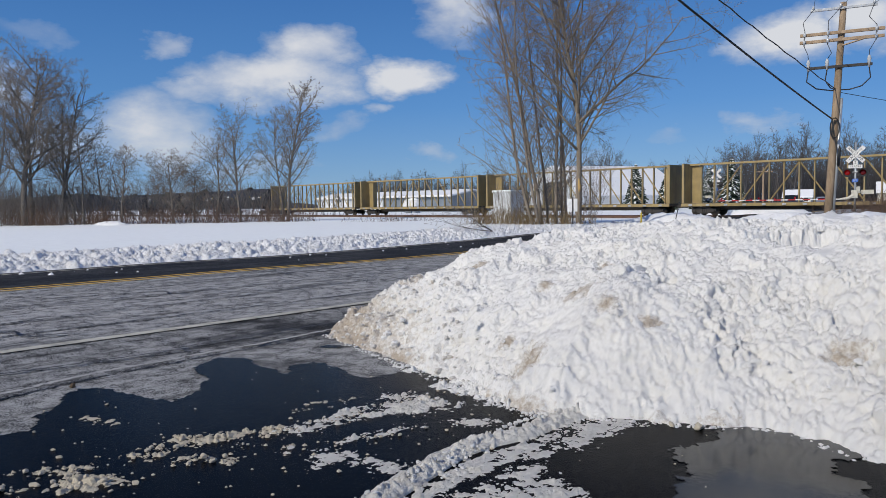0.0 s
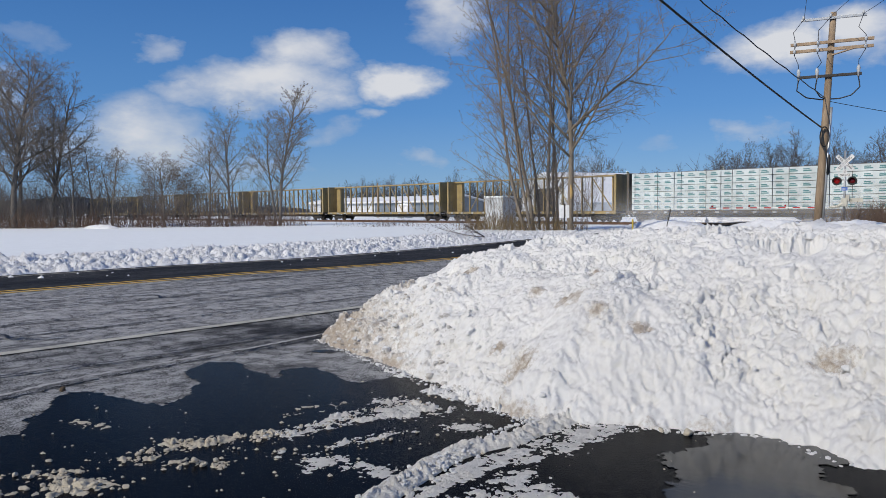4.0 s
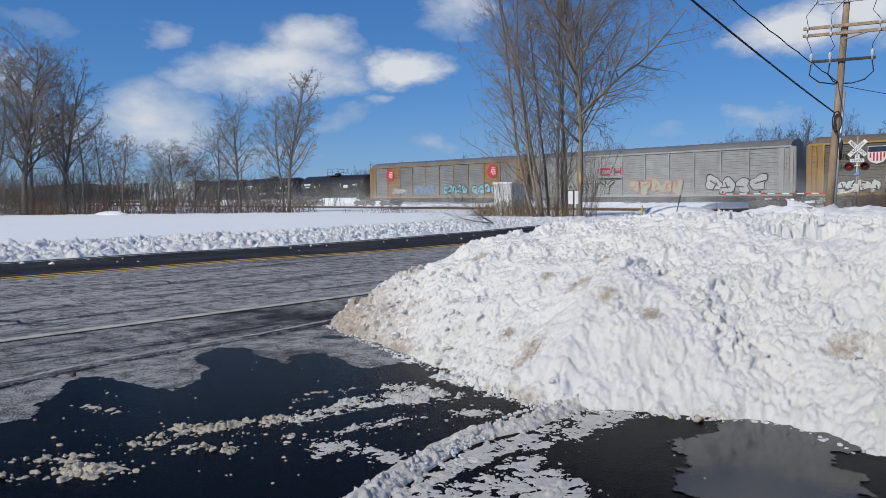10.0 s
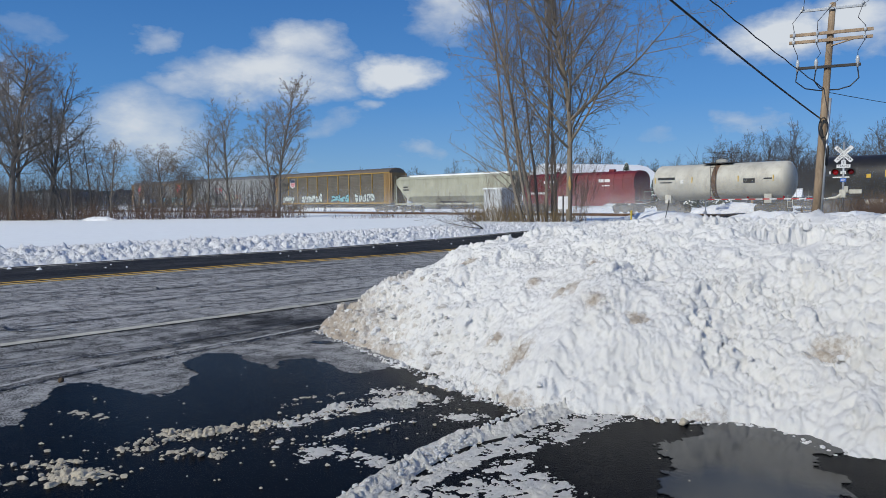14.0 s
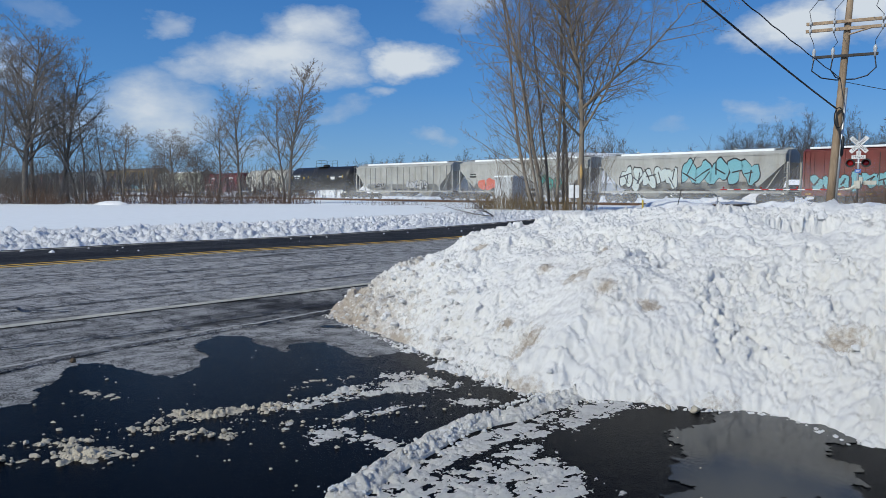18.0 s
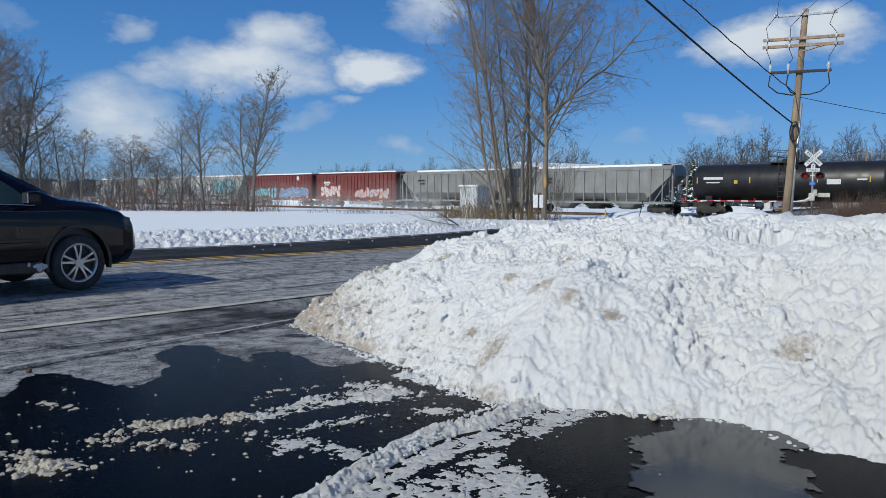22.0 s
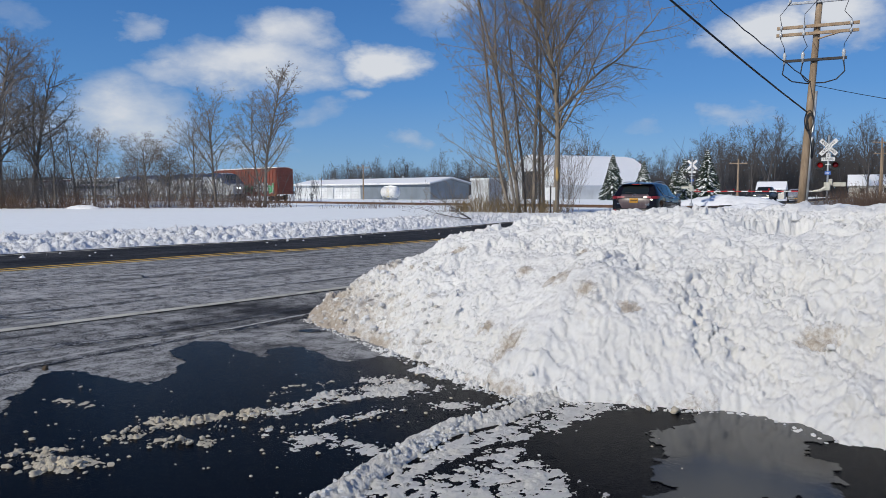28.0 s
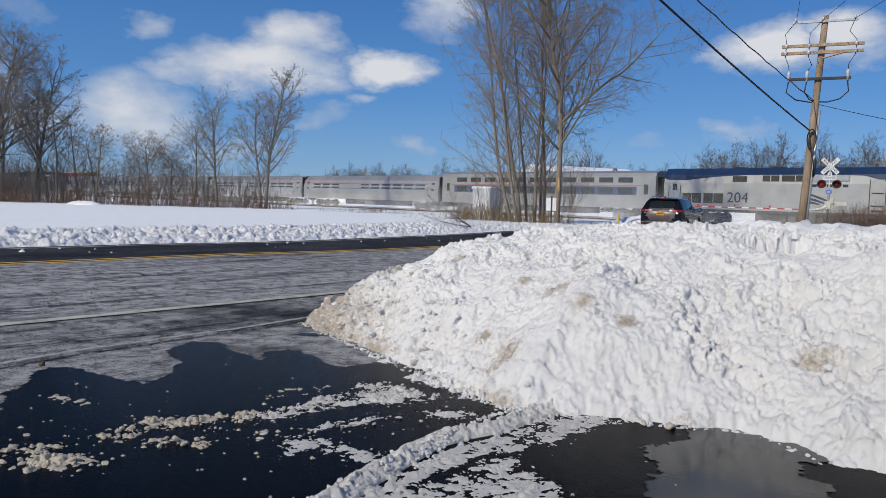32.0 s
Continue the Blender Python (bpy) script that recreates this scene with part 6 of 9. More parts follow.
def centerbeam(L, post, label, loaded=False, solid=0):
    car = thing("centerbeam_flatcar", None, None, label, "rail car", group="freight train")
    h = L / 2 - 0.6
    part("deck", Shape().box(-h, h, -1.4, 1.4, 0.9, 1.12).box(-h + 3, h - 3, -0.3, 0.3, 0.5, 0.9), M_BEAMD, car)
    part("side_sill", Shape().box(-h, h, 1.38, 1.48, 0.84, 1.10), post, car)
    part("top_chord", Shape().box(-h, h, -0.3, 0.3, 4.56, 4.72), post, car)
    for k in range(14):
        x = -h + 0.9 + k * (2 * h - 1.8) / 13
        part("winch", Shape().box(x - 0.16, x + 0.16, 1.48, 1.53, 0.88, 1.04, 0.02), M_GALV, car)
    for sx in (-1, 1):
        o = sx * (h - 0.12)
        part("bulkhead", Shape().box(o - 0.12, o + 0.12, -1.4, 1.4, 1.12, 4.72, 0.02), post, car, "tall solid end bulkhead")
        part("bulkhead_rib", Shape().box(o - sx * 0.62 - 0.4, o - sx * 0.62 + 0.4, -0.05, 0.05, 1.12, 4.5), post if sx * solid >= 0 else M_BEAMD, car)
        truck(car, sx * (h - 2.0))
    n = 19
    if not loaded:
        for i in range(1, n):
            x = -h + 2 * h * i / n
            part("post", Shape().box(x - 0.05, x + 0.05, -0.1, 0.1, 1.12, 4.56), post, car)
        for i in range(1, n - 2, 2):
            x, x2 = -h + 2 * h * i / n, -h + 2 * h * (i + 2) / n
            a, b = (1.2, 4.5) if i < n / 2 else (4.5, 1.2)
            part("diagonal", Shape().tube([(x, 0, a), (x2, 0, b)], 0.065, 4), post, car)
    else:
        part("center_panel", Shape().box(-h, h, -0.1, 0.1, 1.12, 4.5), post, car)
        rows, cols = 6, 5
        pl = (2 * h - 1.0) / cols
        hz = 3.5 / rows
        for c in range(cols):
            for rr in range(rows):
                x0 = -h + 0.5 + c * pl
                b = part("lumber_pack", Shape().box(x0 + 0.03, x0 + pl - 0.03, 0.14, 1.38, 1.16 + rr * hz, 1.16 + (rr + 1) * hz - 0.035, 0.02), M_WRAP, car, "white plastic-wrapped lumber pack")
                s = Shape()
                for k in range(4):
                    xx = x0 + pl * (0.14 + 0.24 * k)
                    s.box(xx - 0.32, xx + 0.32, 1.381, 1.386, 1.16 + (rr + 0.28) * hz, 1.16 + (rr + 0.45) * hz)
                    s.box(xx - 0.18, xx + 0.3, 1.381, 1.386, 1.16 + (rr + 0.52) * hz, 1.16 + (rr + 0.66) * hz)
                part("print_bar", s, M_TEAL, b)
        for i in range(10):
            x = -h + 0.9 + i * (2 * h - 1.8) / 9
            part("strap", Shape().tube([(x, 0.1, 4.6), (x, 1.42, 4.62), (x, 1.42, 1.0)], 0.018, 4), M_DARKSTEEL, car)
    coupler(car, L)
    return car


def boxcar(L, mat, label, high=4.7, door_at=0.0):
    car = thing("boxcar", None, None, label, "rail car", group="freight train")
    h = L / 2 - 0.55
    w = 1.5
    part("body", Shape().box(-h, h, -w, w, 1.05, high - 0.25, 0.03), mat, car)
    s = Shape().rings([[(x, -w - 0.03, high - 0.27), (x, -w * 0.5, high - 0.06), (x, 0, high), (x, w * 0.5, high - 0.06), (x, w + 0.03, high - 0.27)] for x in (-h - 0.02, h + 0.02)])
    part("roof", s, mat, car)
    part("roof_snow", Shape().box(-h + 0.3, h - 0.4, -1.2, 1.25, high - 0.1, high + 0.07, 0.06), M_SNOW, car, "thin layer of snow on the roof")
    n = 22
    for i in range(n + 1):
        x = -h + 0.12 + i * (2 * h - 0.24) / n
        if abs(x - door_at) < 1.7:
            continue
        part("rib", Shape().box(x - 0.05, x + 0.05, w, w + 0.07, 1.15, high - 0.3), mat, car)
    d = part("door", Shape().box(door_at - 1.65, door_at + 1.65, w + 0.02, w + 0.1, 1.2, high - 0.45, 0.02), mat, car, "sliding plug door")
    for o in (-1.2, -0.4, 0.4, 1.2):
        part("door_rod", Shape().tube([(door_at + o, w + 0.13, 1.25), (door_at + o, w + 0.13, high - 0.5)], 0.028, 5), M_DARKSTEEL, d)
    part("door_track", Shape().box(door_at - 3.4, door_at + 3.4, w + 0.02, w + 0.15, 1.08, 1.18), M_DARKSTEEL, car)
    part("side_sill", Shape().box(-h, h, w - 0.05, w + 0.05, 0.82, 1.12), mat, car)
    e = Shape()
    for k in range(9):
        e.box(-h - 0.06, -h, -w + 0.15, w - 0.15, 1.3 + k * 0.35, 1.45 + k * 0.35, 0.02)
    part("corrugated_end", e, M_DARKSTEEL if mat is M_BOXRED else mat, car, "ribbed end wall")
    ladder(car, -h + 0.15, 1.0, high - 0.3, w + 0.12, mat), ladder(car, h - 0.6, 1.0, high - 0.3, w + 0.12, mat)
    for x in np.linspace(-h + 0.5, h - 0.5, 8):
        part("reflector", Shape().box(x - 0.22, x + 0.22, w + 0.05, w + 0.06, 0.92, 1.04), M_YELP, car)
    truck(car, -h + 2.0), truck(car, h - 2.0)
    coupler(car, L)
    return car


def coil_car(L):
    car = thing("coil_car", None, None, "crimson steel-coil car with two ribbed covers", "rail car", group="freight train")
    h = L / 2 - 0.6
    part("trough", Shape().rings([[(x, -1.5, 1.0), (x, -1.5, 2.4), (x, 1.5, 2.4), (x, 1.5, 1.0)] for x in (-h, h)]), M_COILRED, car)
    part("side_sill", Shape().rings([[(x, y, z) for x, z in ((-h, 1.9), (-h, 1.4), (-h + 2.6, 1.3), (-h + 3.6, 0.75), (h - 3.6, 0.75), (h - 2.6, 1.3), (h, 1.4), (h, 1.9))] for y in (1.5, 1.58)]), M_COILRED, car)
    for a, b in ((-h + 0.15, -0.1), (0.1, h - 0.15)):
        prof = [(-1.52, 2.35), (-1.5, 3.4), (-1.25, 3.85), (-0.7, 4.1), (0, 4.18), (0.7, 4.1), (1.25, 3.85), (1.5, 3.4), (1.52, 2.35)]
        c = part("cover", Shape().rings([[(x, y, z) for y, z in prof] for x in (a, b)]), M_COILRED, car, "removable curved cover")
        for i in range(7):
            x = a + 0.25 + i * (b - a - 0.5) / 6
            part("rib", Shape().rings([[(xx, y * 1.03, z + (0.04 if z > 3 else 0)) for y, z in prof] for xx in (x - 0.05, x + 0.05)]), M_COILRED, c)
        m = (a + b) / 2
        part("lifting_bracket", Shape().box(m - 0.3, m + 0.3, -0.2, 0.2, 4.15, 4.4, 0.03), M_COILRED, c)
        bars(car, [(m, 3.1, 1.3, 0.3), (m - 0.2, 2.7, 0.9, 0.12)], 1.53, M_WHITEP)
    bars(car, [(h - 2.0, 2.0, 2.4, 0.22)], 1.585, M_WHITEP)
    for sx in (-1, 1):
        part("end_platform", Shape().box(min(sx * (h - 0.1), sx * (h + 0.5)), max(sx * (h - 0.1), sx * (h + 0.5)), -1.5, 1.5, 1.2, 1.3), M_DARKSTEEL, car)
        part("end_rail", Shape().tube([(sx * (h + 0.4), -1.4, 1.3), (sx * (h + 0.4), -1.4, 2.4), (sx * (h + 0.4), 1.4, 2.4), (sx * (h + 0.4), 1.4, 1.3)], 0.025, 5), M_COILRED, car)
        truck(car, sx * (h - 1.6))
    coupler(car, L)
    return car


FREIGHT = []     # car, front coupling, rear coupling along the train


def add(car, a, b):
    FREIGHT.append((car, a, b))
    return car


def freight_train():
    # ahead of the centre-beam cars, far off between the trees
    for a, b in ((390, 373), (373, 356), (356, 339), (339, 322)):
        add(tank(a - b, M_TANKB, "black tank car with a walkway on top", 4.4), a, b)
    for k, (a, b) in enumerate(zip((322, 298.2, 274.4, 250, 225.5, 201), (298.2, 274.4, 250, 225.5, 201, 176.3))):
        add(centerbeam(a - b, M_BEAMY if k in (0, 2, 3, 4) else M_BEAMY if k == 1 else M_BEAMY, "empty yellow centre-beam flatcar with worn truss posts", solid=(1 if k == 0 else 0)), a, b)
    add(centerbeam(24.3, M_BEAMD, "centre-beam flatcar loaded with white-wrapped lumber packs", True), 176.3, 152)
    for k, (a, b) in enumerate(((152, 134.8), (134.8, 117.5), (117.5, 99.7))):
        c = add(tank(a - b, M_TANKB, "long black tank car with pale stencilling", 4.5), a, b)
        if k == 1:
            graffiti(c, 2.6, 0.6, 1.75, 2.2, 1.56, "silver", "black", 5, 4), graffiti(c, -2.5, -5.5, 1.8, 2.3, 1.56, "silver", "black", 6, 5)
    c = add(autorack(28.5, M_KCSG, M_KCSY, M_ROOFG, M_KCSY, "grey and ochre autorack car with red heralds and graffiti", {1: M_KCSY, 8: M_KCSY}), 99.7, 71.2)
    octagon(c, 9.4, 4.15, 0.78, 1.48, M_REDLOGO), octagon(c, -8.9, 4.15, 0.78, 1.48, M_REDLOGO)
    graffiti(c, 8.9, 6.0, 1.55, 2.5, 1.48, "silver", "black", 11, 4), graffiti(c, 4.6, 0.9, 1.6, 2.7, 1.48, "blue", "silver", 12, 6), graffiti(c, -0.6, -4.8, 1.6, 2.7, 1.48, "cyan", "black", 13, 5), graffiti(c, -5.6, -10.6, 1.55, 2.7, 1.48, "cyan", "black", 14, 5)
    c = add(autorack(28.4, M_CNG, M_CNG, M_ROOFG, M_CNG, "pale grey autorack car with a red mark and large graffiti", {}), 71.2, 42.8)
    s = Shape()
    for x, z, w, hh in ((4.9, 3.25, 0.14, 0.75), (4.4, 3.85, 1.0, 0.14), (4.4, 3.25, 1.0, 0.14), (3.35, 3.25, 0.14, 0.75), (3.0, 3.55, 0.8, 0.15), (2.6, 3.25, 0.14, 0.75)):
        s.box(x - w / 2, x + w / 2, 1.48, 1.49, z, z + hh)
    part("emblem", s, M_REDLOGO, c, "red painted line emblem")
    bars(c, [(3.8, 2.85, 2.6, 0.13)], 1.48, M_BLACKP)
    spray_word(c, "NASTY", 7.4, 2.05, 1.5, 1.75, 1.48, "sage", "black"), graffiti(c, 1.6, -4.0, 1.35, 2.8, 1.48, "sage", "coral", 22, 5), graffiti(c, -6.2, -11.5, 1.4, 2.9, 1.48, "silver", "black", 23, 4)
    c = add(autorack(29.0, M_UPG, M_UPY, M_ROOFB, M_KCSY, "dusty brown autorack car with yellow posts and graffiti", {}), 42.8, 13.8)
    sh = part("shield", Shape().rings([[(x, y, z) for x, z in ((8.3, 4.85), (9.6, 4.85), (9.6, 3.95), (9.4, 3.65), (8.95, 3.5), (8.5, 3.65), (8.3, 3.95))] for y in (1.48, 1.49)]), M_WHITEP, c, "blue, red and white shield panel")
    part("shield_top", Shape().box(8.34, 9.56, 1.491, 1.496, 4.4, 4.81), M_NAVY, sh)
    for k in range(5):
        part("shield_stripe", Shape().box(8.40 + 0.235 * k, 8.52 + 0.235 * k, 1.491, 1.496, 3.72 if k in (1, 2, 3) else 3.95, 4.36), M_REDLOGO, sh)
    for word, x, z in (("We will", 10.85, 4.15), ("deliver", 10.85, 3.35)):
        part("lettering", turned(text_shape(word, 0.62), Matrix.Translation((x, 1.485, z)) @ Matrix.Rotation(math.pi, 4, "Z")), M_BLACKP, c)
    graffiti(c, 11.8, 8.6, 1.35, 2.4, 1.48, "pale", "black", 31, 4), graffiti(c, 6.6, 1.2, 1.3, 2.5, 1.48, "pale", "black", 32, 6), graffiti(c, -1.0, -5.2, 1.35, 2.4, 1.48, "cyan", "black", 33, 4), graffiti(c, -6.4, -10.8, 1.35, 2.5, 1.48, "pale", "black", 34, 5)
    c = add(hopper(21.2, M_HOPO, "pale olive covered hopper car with smooth sides", 0, 4.6), 13.8, -7.4)
    bars(c, [(8.0, 3.1, 0.9, 0.18), (8.0, 2.75, 1.1, 0.18)], 1.556, M_BLACKP)
    add(coil_car(14.9), -7.4, -22.3)
    c = add(tank(14.4, M_TANKW, "cream tank car with a rust-brown band", 4.5, M_RUST), -22.3, -36.7)
    add(tank(17.3, M_TANKB, "long black tank car with yellow markers", 4.65), -36.7, -54)
    c = add(hopper(20.4, M_HOPW, "dirty white ribbed covered hopper car with graffiti", 16, 4.7), -54, -74.4)
    graffiti(c, 5.4, 3.2, 1.4, 2.2, 1.65, "black", "silver", 41, 4), graffiti(c, -1.2, -5.4, 1.4, 2.5, 1.65, "silver", "black", 42, 5)
    c = add(hopper(19.9, M_HOPW, "dirty white covered hopper with coral and teal graffiti", 0, 4.7), -74.4, -94.3)
    bars(c, [(7.0, 3.0, 0.9, 0.14), (7.0, 2.7, 1.1, 0.16)], 1.556, M_BLACKP)
    graffiti(c, 6.2, 2.4, 1.3, 2.6, 1.556, "coral", "coral", 51, 3, 0.12), graffiti(c, -2.6, -6.0, 1.35, 2.8, 1.556, "teal", "black", 52, 3, 0.2)
    c = add(hopper(19.5, M_HOPW, "dirty white covered hopper with huge pale blue graffiti", 0, 4.7), -94.3, -113.8)
    graffiti(c, 6.6, 0.6, 1.3, 3.6, 1.556, "pale", "black", 61, 5, 0.22), graffiti(c, 0.2, -6.8, 1.5, 4.0, 1.556, "cyan", "black", 62, 5, 0.22)
    c = add(boxcar(17.7, M_BOXRED, "oxide red boxcar with blue and black graffiti", 4.65, 1.5), -113.8, -131.5)
    graffiti(c, 7.6, 0.0, 1.15, 2.7, 1.6, "cyan", "black", 71, 8), graffiti(c, -0.6, -7.8, 1.1, 2.8, 1.6, "blue", "silver", 72, 7)
    part("round_mark", Shape().tube([(-5.2, 1.6, 4.0), (-5.2, 1.62, 4.0)], 0.32, 16), M_WHITEP, c)
    c = add(boxcar(17.5, M_BOXRED, "oxide red boxcar with pale brown graffiti", 4.65, 1.5), -131.5, -149)
    graffiti(c, 7.0, 2.6, 1.3, 2.9, 1.6, "pale", "coral", 75, 5), graffiti(c, -0.5, -7.0, 1.15, 2.5, 1.6, "silver", "coral", 76, 7)
    bars(c, [(5.6, 3.2, 1.4, 0.25), (5.6, 2.95, 1.0, 0.12)], 1.6, M_WHITEP)
    for a, b in ((-149, -167.2), (-167.2, -185.8)):
        c = add(hopper(a - b, M_HOPG, "grimy grey ribbed covered hopper car", 14, 4.6), a, b)
        bars(c, [(5.0, 3.3, 1.2, 0.22), (4.8, 2.95, 0.8, 0.2)], 1.65, M_BLACKP)
    add(tank(17.6, M_TANKB, "grimy black tank car with white stencilling", 4.5), -185.8, -203.4)
    c = add(hopper(13.3, M_HOPO, "short olive-cream covered hopper car", 0, 4.55), -203.4, -216.7)
    bars(c, [(4.3, 3.1, 1.0, 0.2), (4.3, 2.8, 1.0, 0.2), (-1.5, 2.6, 0.4, 0.25)], 1.556, M_BLACKP)
    c = add(boxcar(20.7, M_BOXORANGE, "tall faded red boxcar with green graffiti at the train's end", 5.2, 0.6), -216.7, -237.4)
    graffiti(c, 9.4, 6.6, 1.1, 2.3, 1.6, "green", "green", 81, 3, 0.1), graffiti(c, 6.4, 2.4, 1.2, 2.8, 1.6, "black", "silver", 82, 5), graffiti(c, 2.2, -3.4, 1.1, 2.6, 1.6, "green", "black", 83, 4, 0.1), graffiti(c, -3.6, -7.6, 1.2, 3.0, 1.6, "silver", "black", 84, 4), graffiti(c, -7.6, -9.2, 1.2, 2.8, 1.6, "green", "silver", 85, 2)
    bars(c, [(7.9, 2.9, 1.5, 0.22), (7.6, 3.4, 0.3, 0.3)], 1.6, M_WHITEP)


freight_train()


# ---- passenger train; its front is at local -x ----
def locomotive(number):
    car = thing("diesel_locomotive", None, None, "silver passenger diesel locomotive with navy roof and number " + number, "locomotive", group="passenger train")
    L = 21.1
    h = L / 2 - 0.35
    w, top = 1.5, 4.38

    def sect(x, k=1.0, zt=top, zb=1.0):
        return [(x, -w * k, zb), (x, -w * k, 3.2 if zt > 3.4 else zt - 0.5), (x, -w * k * 0.93, min(zt, 3.85) if zt > 3.9 else zt - 0.15), (x, -w * k * 0.6, zt), (x, 0, zt + 0.02), (x, w * k * 0.6, zt), (x, w * k * 0.93, min(zt, 3.85) if zt > 3.9 else zt - 0.15), (x, w * k, 3.2 if zt > 3.4 else zt - 0.5), (x, w * k, zb)]
    body = Shape().rings([sect(-h, 0.62, 2.5, 1.2), sect(-h + 0.35, 0.8, 2.75, 1.05), sect(-h + 1.2, 0.97, 3.2, 1.0), sect(-h + 2.6, 1.0, 4.2), sect(-h + 3.4), sect(h - 0.15), sect(h, 0.97, 4.3)])
    part("body", body, M_LOCO, car)
    # navy roof with the swooping lower edge
    edge = [(-h + 0.25, 2.35, 0.83), (-h + 1.2, 2.72, 0.985), (-h + 2.6, 2.9, 1.004), (-h + 3.9, 3.35, 1.004), (-h + 5.4, 3.78, 1.004), (-h + 8.5, 3.86, 1.004), (-h + 13.5, 3.84, 1.004), (-h + 16, 3.70, 1.004), (-h + 18.2, 3.46, 1.004), (h - 0.5, 3.42, 1.004), (h + 0.01, 3.6, 1.0)]
    side = {-h + 0.25: 2.72, -h + 1.2: 3.2, -h + 2.6: 4.2}
    for sy in (-1, 1):
        lower, upper = [], []
        rows = []
        for x, z, k in edge:
            zt = side.get(x, top)
            flat = min(zt - 0.12, 3.86)
            a = (x, sy * (w * k + 0.006), min(z, flat - 0.02) if z < 3.2 else z)
            yk = w * k * (1 - 0.07 * max(0, min(1, (z - 3.2) / 0.65))) + 0.008
            a = (x, sy * yk, z)
            rows.append([a, (x, sy * (w * k * 0.93 + 0.008), max(z + 0.01, min(zt - 0.14, 3.87))), (x, sy * w * k * 0.6, zt + 0.012), (x, 0, zt + 0.035)])
        part("roof", Shape().rings(rows if sy > 0 else [r[::-1] for r in rows], closed=False), M_NAVY, car, "navy blue roof with a curved edge")
    part("windshield", Shape().rings([[(-h + 1.25, y, 3.24) for y in (-1.2, 0, 1.2)], [(-h + 2.45, y, 4.12) for y in (-1.05, 0, 1.05)]], closed=False), M_GLASSD, car)
    bpy.data.objects[car.children[-1].name].location = (-0.03, 0, 0.03)
    part("side_window", Shape().box(-h + 2.9, -h + 3.7, w * 0.97, w + 0.015, 3.1, 3.62, 0.01), M_GLASSD, car)
    for a, b in ((-h + 4.1, -h + 4.85),):
        d = part("cab_door", Shape().box(a, b, w, w + 0.012, 1.25, 3.5, 0.01), M_LOCO, car)
        for x in (a - 0.12, b + 0.12):
            part("grab_rail", Shape().tube([(x, w + 0.07, 1.15), (x, w + 0.07, 3.5)], 0.022, 5), M_DARKSTEEL, d)
        part("step", Shape().box(a, b, w - 0.1, w + 0.014, 1.25, 1.4).box(a, b, w - 0.1, w + 0.014, 1.6, 1.72).box(a, b, w - 0.1, w + 0.014, 2.5, 2.6), M_DARKSTEEL, d)
    d = part("rear_door", Shape().box(h - 1.35, h - 0.65, w, w + 0.012, 1.25, 3.3, 0.01), M_LOCO, car)
    part("rear_window", Shape().box(h - 1.2, h - 0.8, w + 0.012, w + 0.02, 2.6, 3.15, 0.02), M_GLASSD, d)
    for x in (h - 1.5, h - 0.5):
        part("grab_rail", Shape().tube([(x, w + 0.07, 1.3), (x, w + 0.07, 3.0)], 0.022, 5), M_DARKSTEEL, d)
    for a, b in ((-h + 6.3, -h + 8.7),):
        g = part("grille", Shape().box(a, b, w - 0.02, w + 0.012, 3.36, 3.8), M_GALV, car, "pale louvred grille")
        for k in range(8):
            part("louvre", Shape().box(a, b, w + 0.0, w + 0.028, 3.38 + k * 0.052, 3.40 + k * 0.052), M_GALV, g)
    for a, b in ((-h + 8.95, -h + 10.9), (-h + 11.1, -h + 12.3)):
        part("radiator_window", Shape().box(a, b, w - 0.03, w + 0.014, 3.36, 3.8), M_DARKSTEEL, car, "dark intake opening")
        part("mullion", Shape().box((a + b) / 2 - 0.03, (a + b) / 2 + 0.03, w, w + 0.03, 3.36, 3.8), M_LOCO, car)
    part("radiator_window", Shape().box(h - 6.9, h - 5.8, w - 0.06, w + 0.014, 3.3, 3.75), M_DARKSTEEL, car, "dark intake opening")
    for a, b in ((h - 3.3, h - 1.7), (h - 5.1, h - 3.5)):
        g = part("intake_grille", Shape().box(a, b, w - 0.03, w + 0.014, 1.6, 2.4), M_DARKSTEEL, car, "dark air intake grille")
        part("mullion", Shape().box((a + b) / 2 - 0.02, (a + b) / 2 + 0.02, w, w + 0.025, 1.6, 2.4), M_LOCO, g)
    # number and swoosh emblem; writing reads from the viewer's side
    m = Matrix.Translation((h - 6.25, w + 0.012, 2.05)) @ Matrix.Rotation(math.pi, 4, "Z")
    part("number", turned(text_shape(number, 1.15), m), M_NAVY, car, "dark blue road number")
    # three bands that sweep up from the foot and fan out towards the rear
    sw = Shape()
    for k in range(3):
        up, lo = [], []
        for i in range(13):
            t = i / 12
            x = -h + 7.3 + 0.42 * k + (1.9 - 0.25 * k) * t
            zc = 1.72 + (0.80 - 0.27 * k) * t ** 0.75 - 0.02 * k
            th = 0.17 * math.sin(math.pi * min(1, 0.12 + 0.8 * t)) + 0.01
            up.append((x, w + 0.012, zc + th / 2)), lo.append((x, w + 0.012, zc - th / 2))
        sw.rings([up, lo], closed=False)
    part("emblem", sw, M_NAVY, car, "three-band sweeping navy emblem")
    s = Shape()
    for k in range(6):
        s.box(-h + 6.35 + k * 0.52, -h + 6.7 + k * 0.52, w, w + 0.012, 2.95, 3.15)
    part("name_bar", s, M_NAVY, car)
    part("skirt", Shape().box(-h + 2.2, h - 0.3, w - 0.04, w + 0.01, 0.92, 1.12), M_STRR if 0 else M_DARKSTEEL, car)
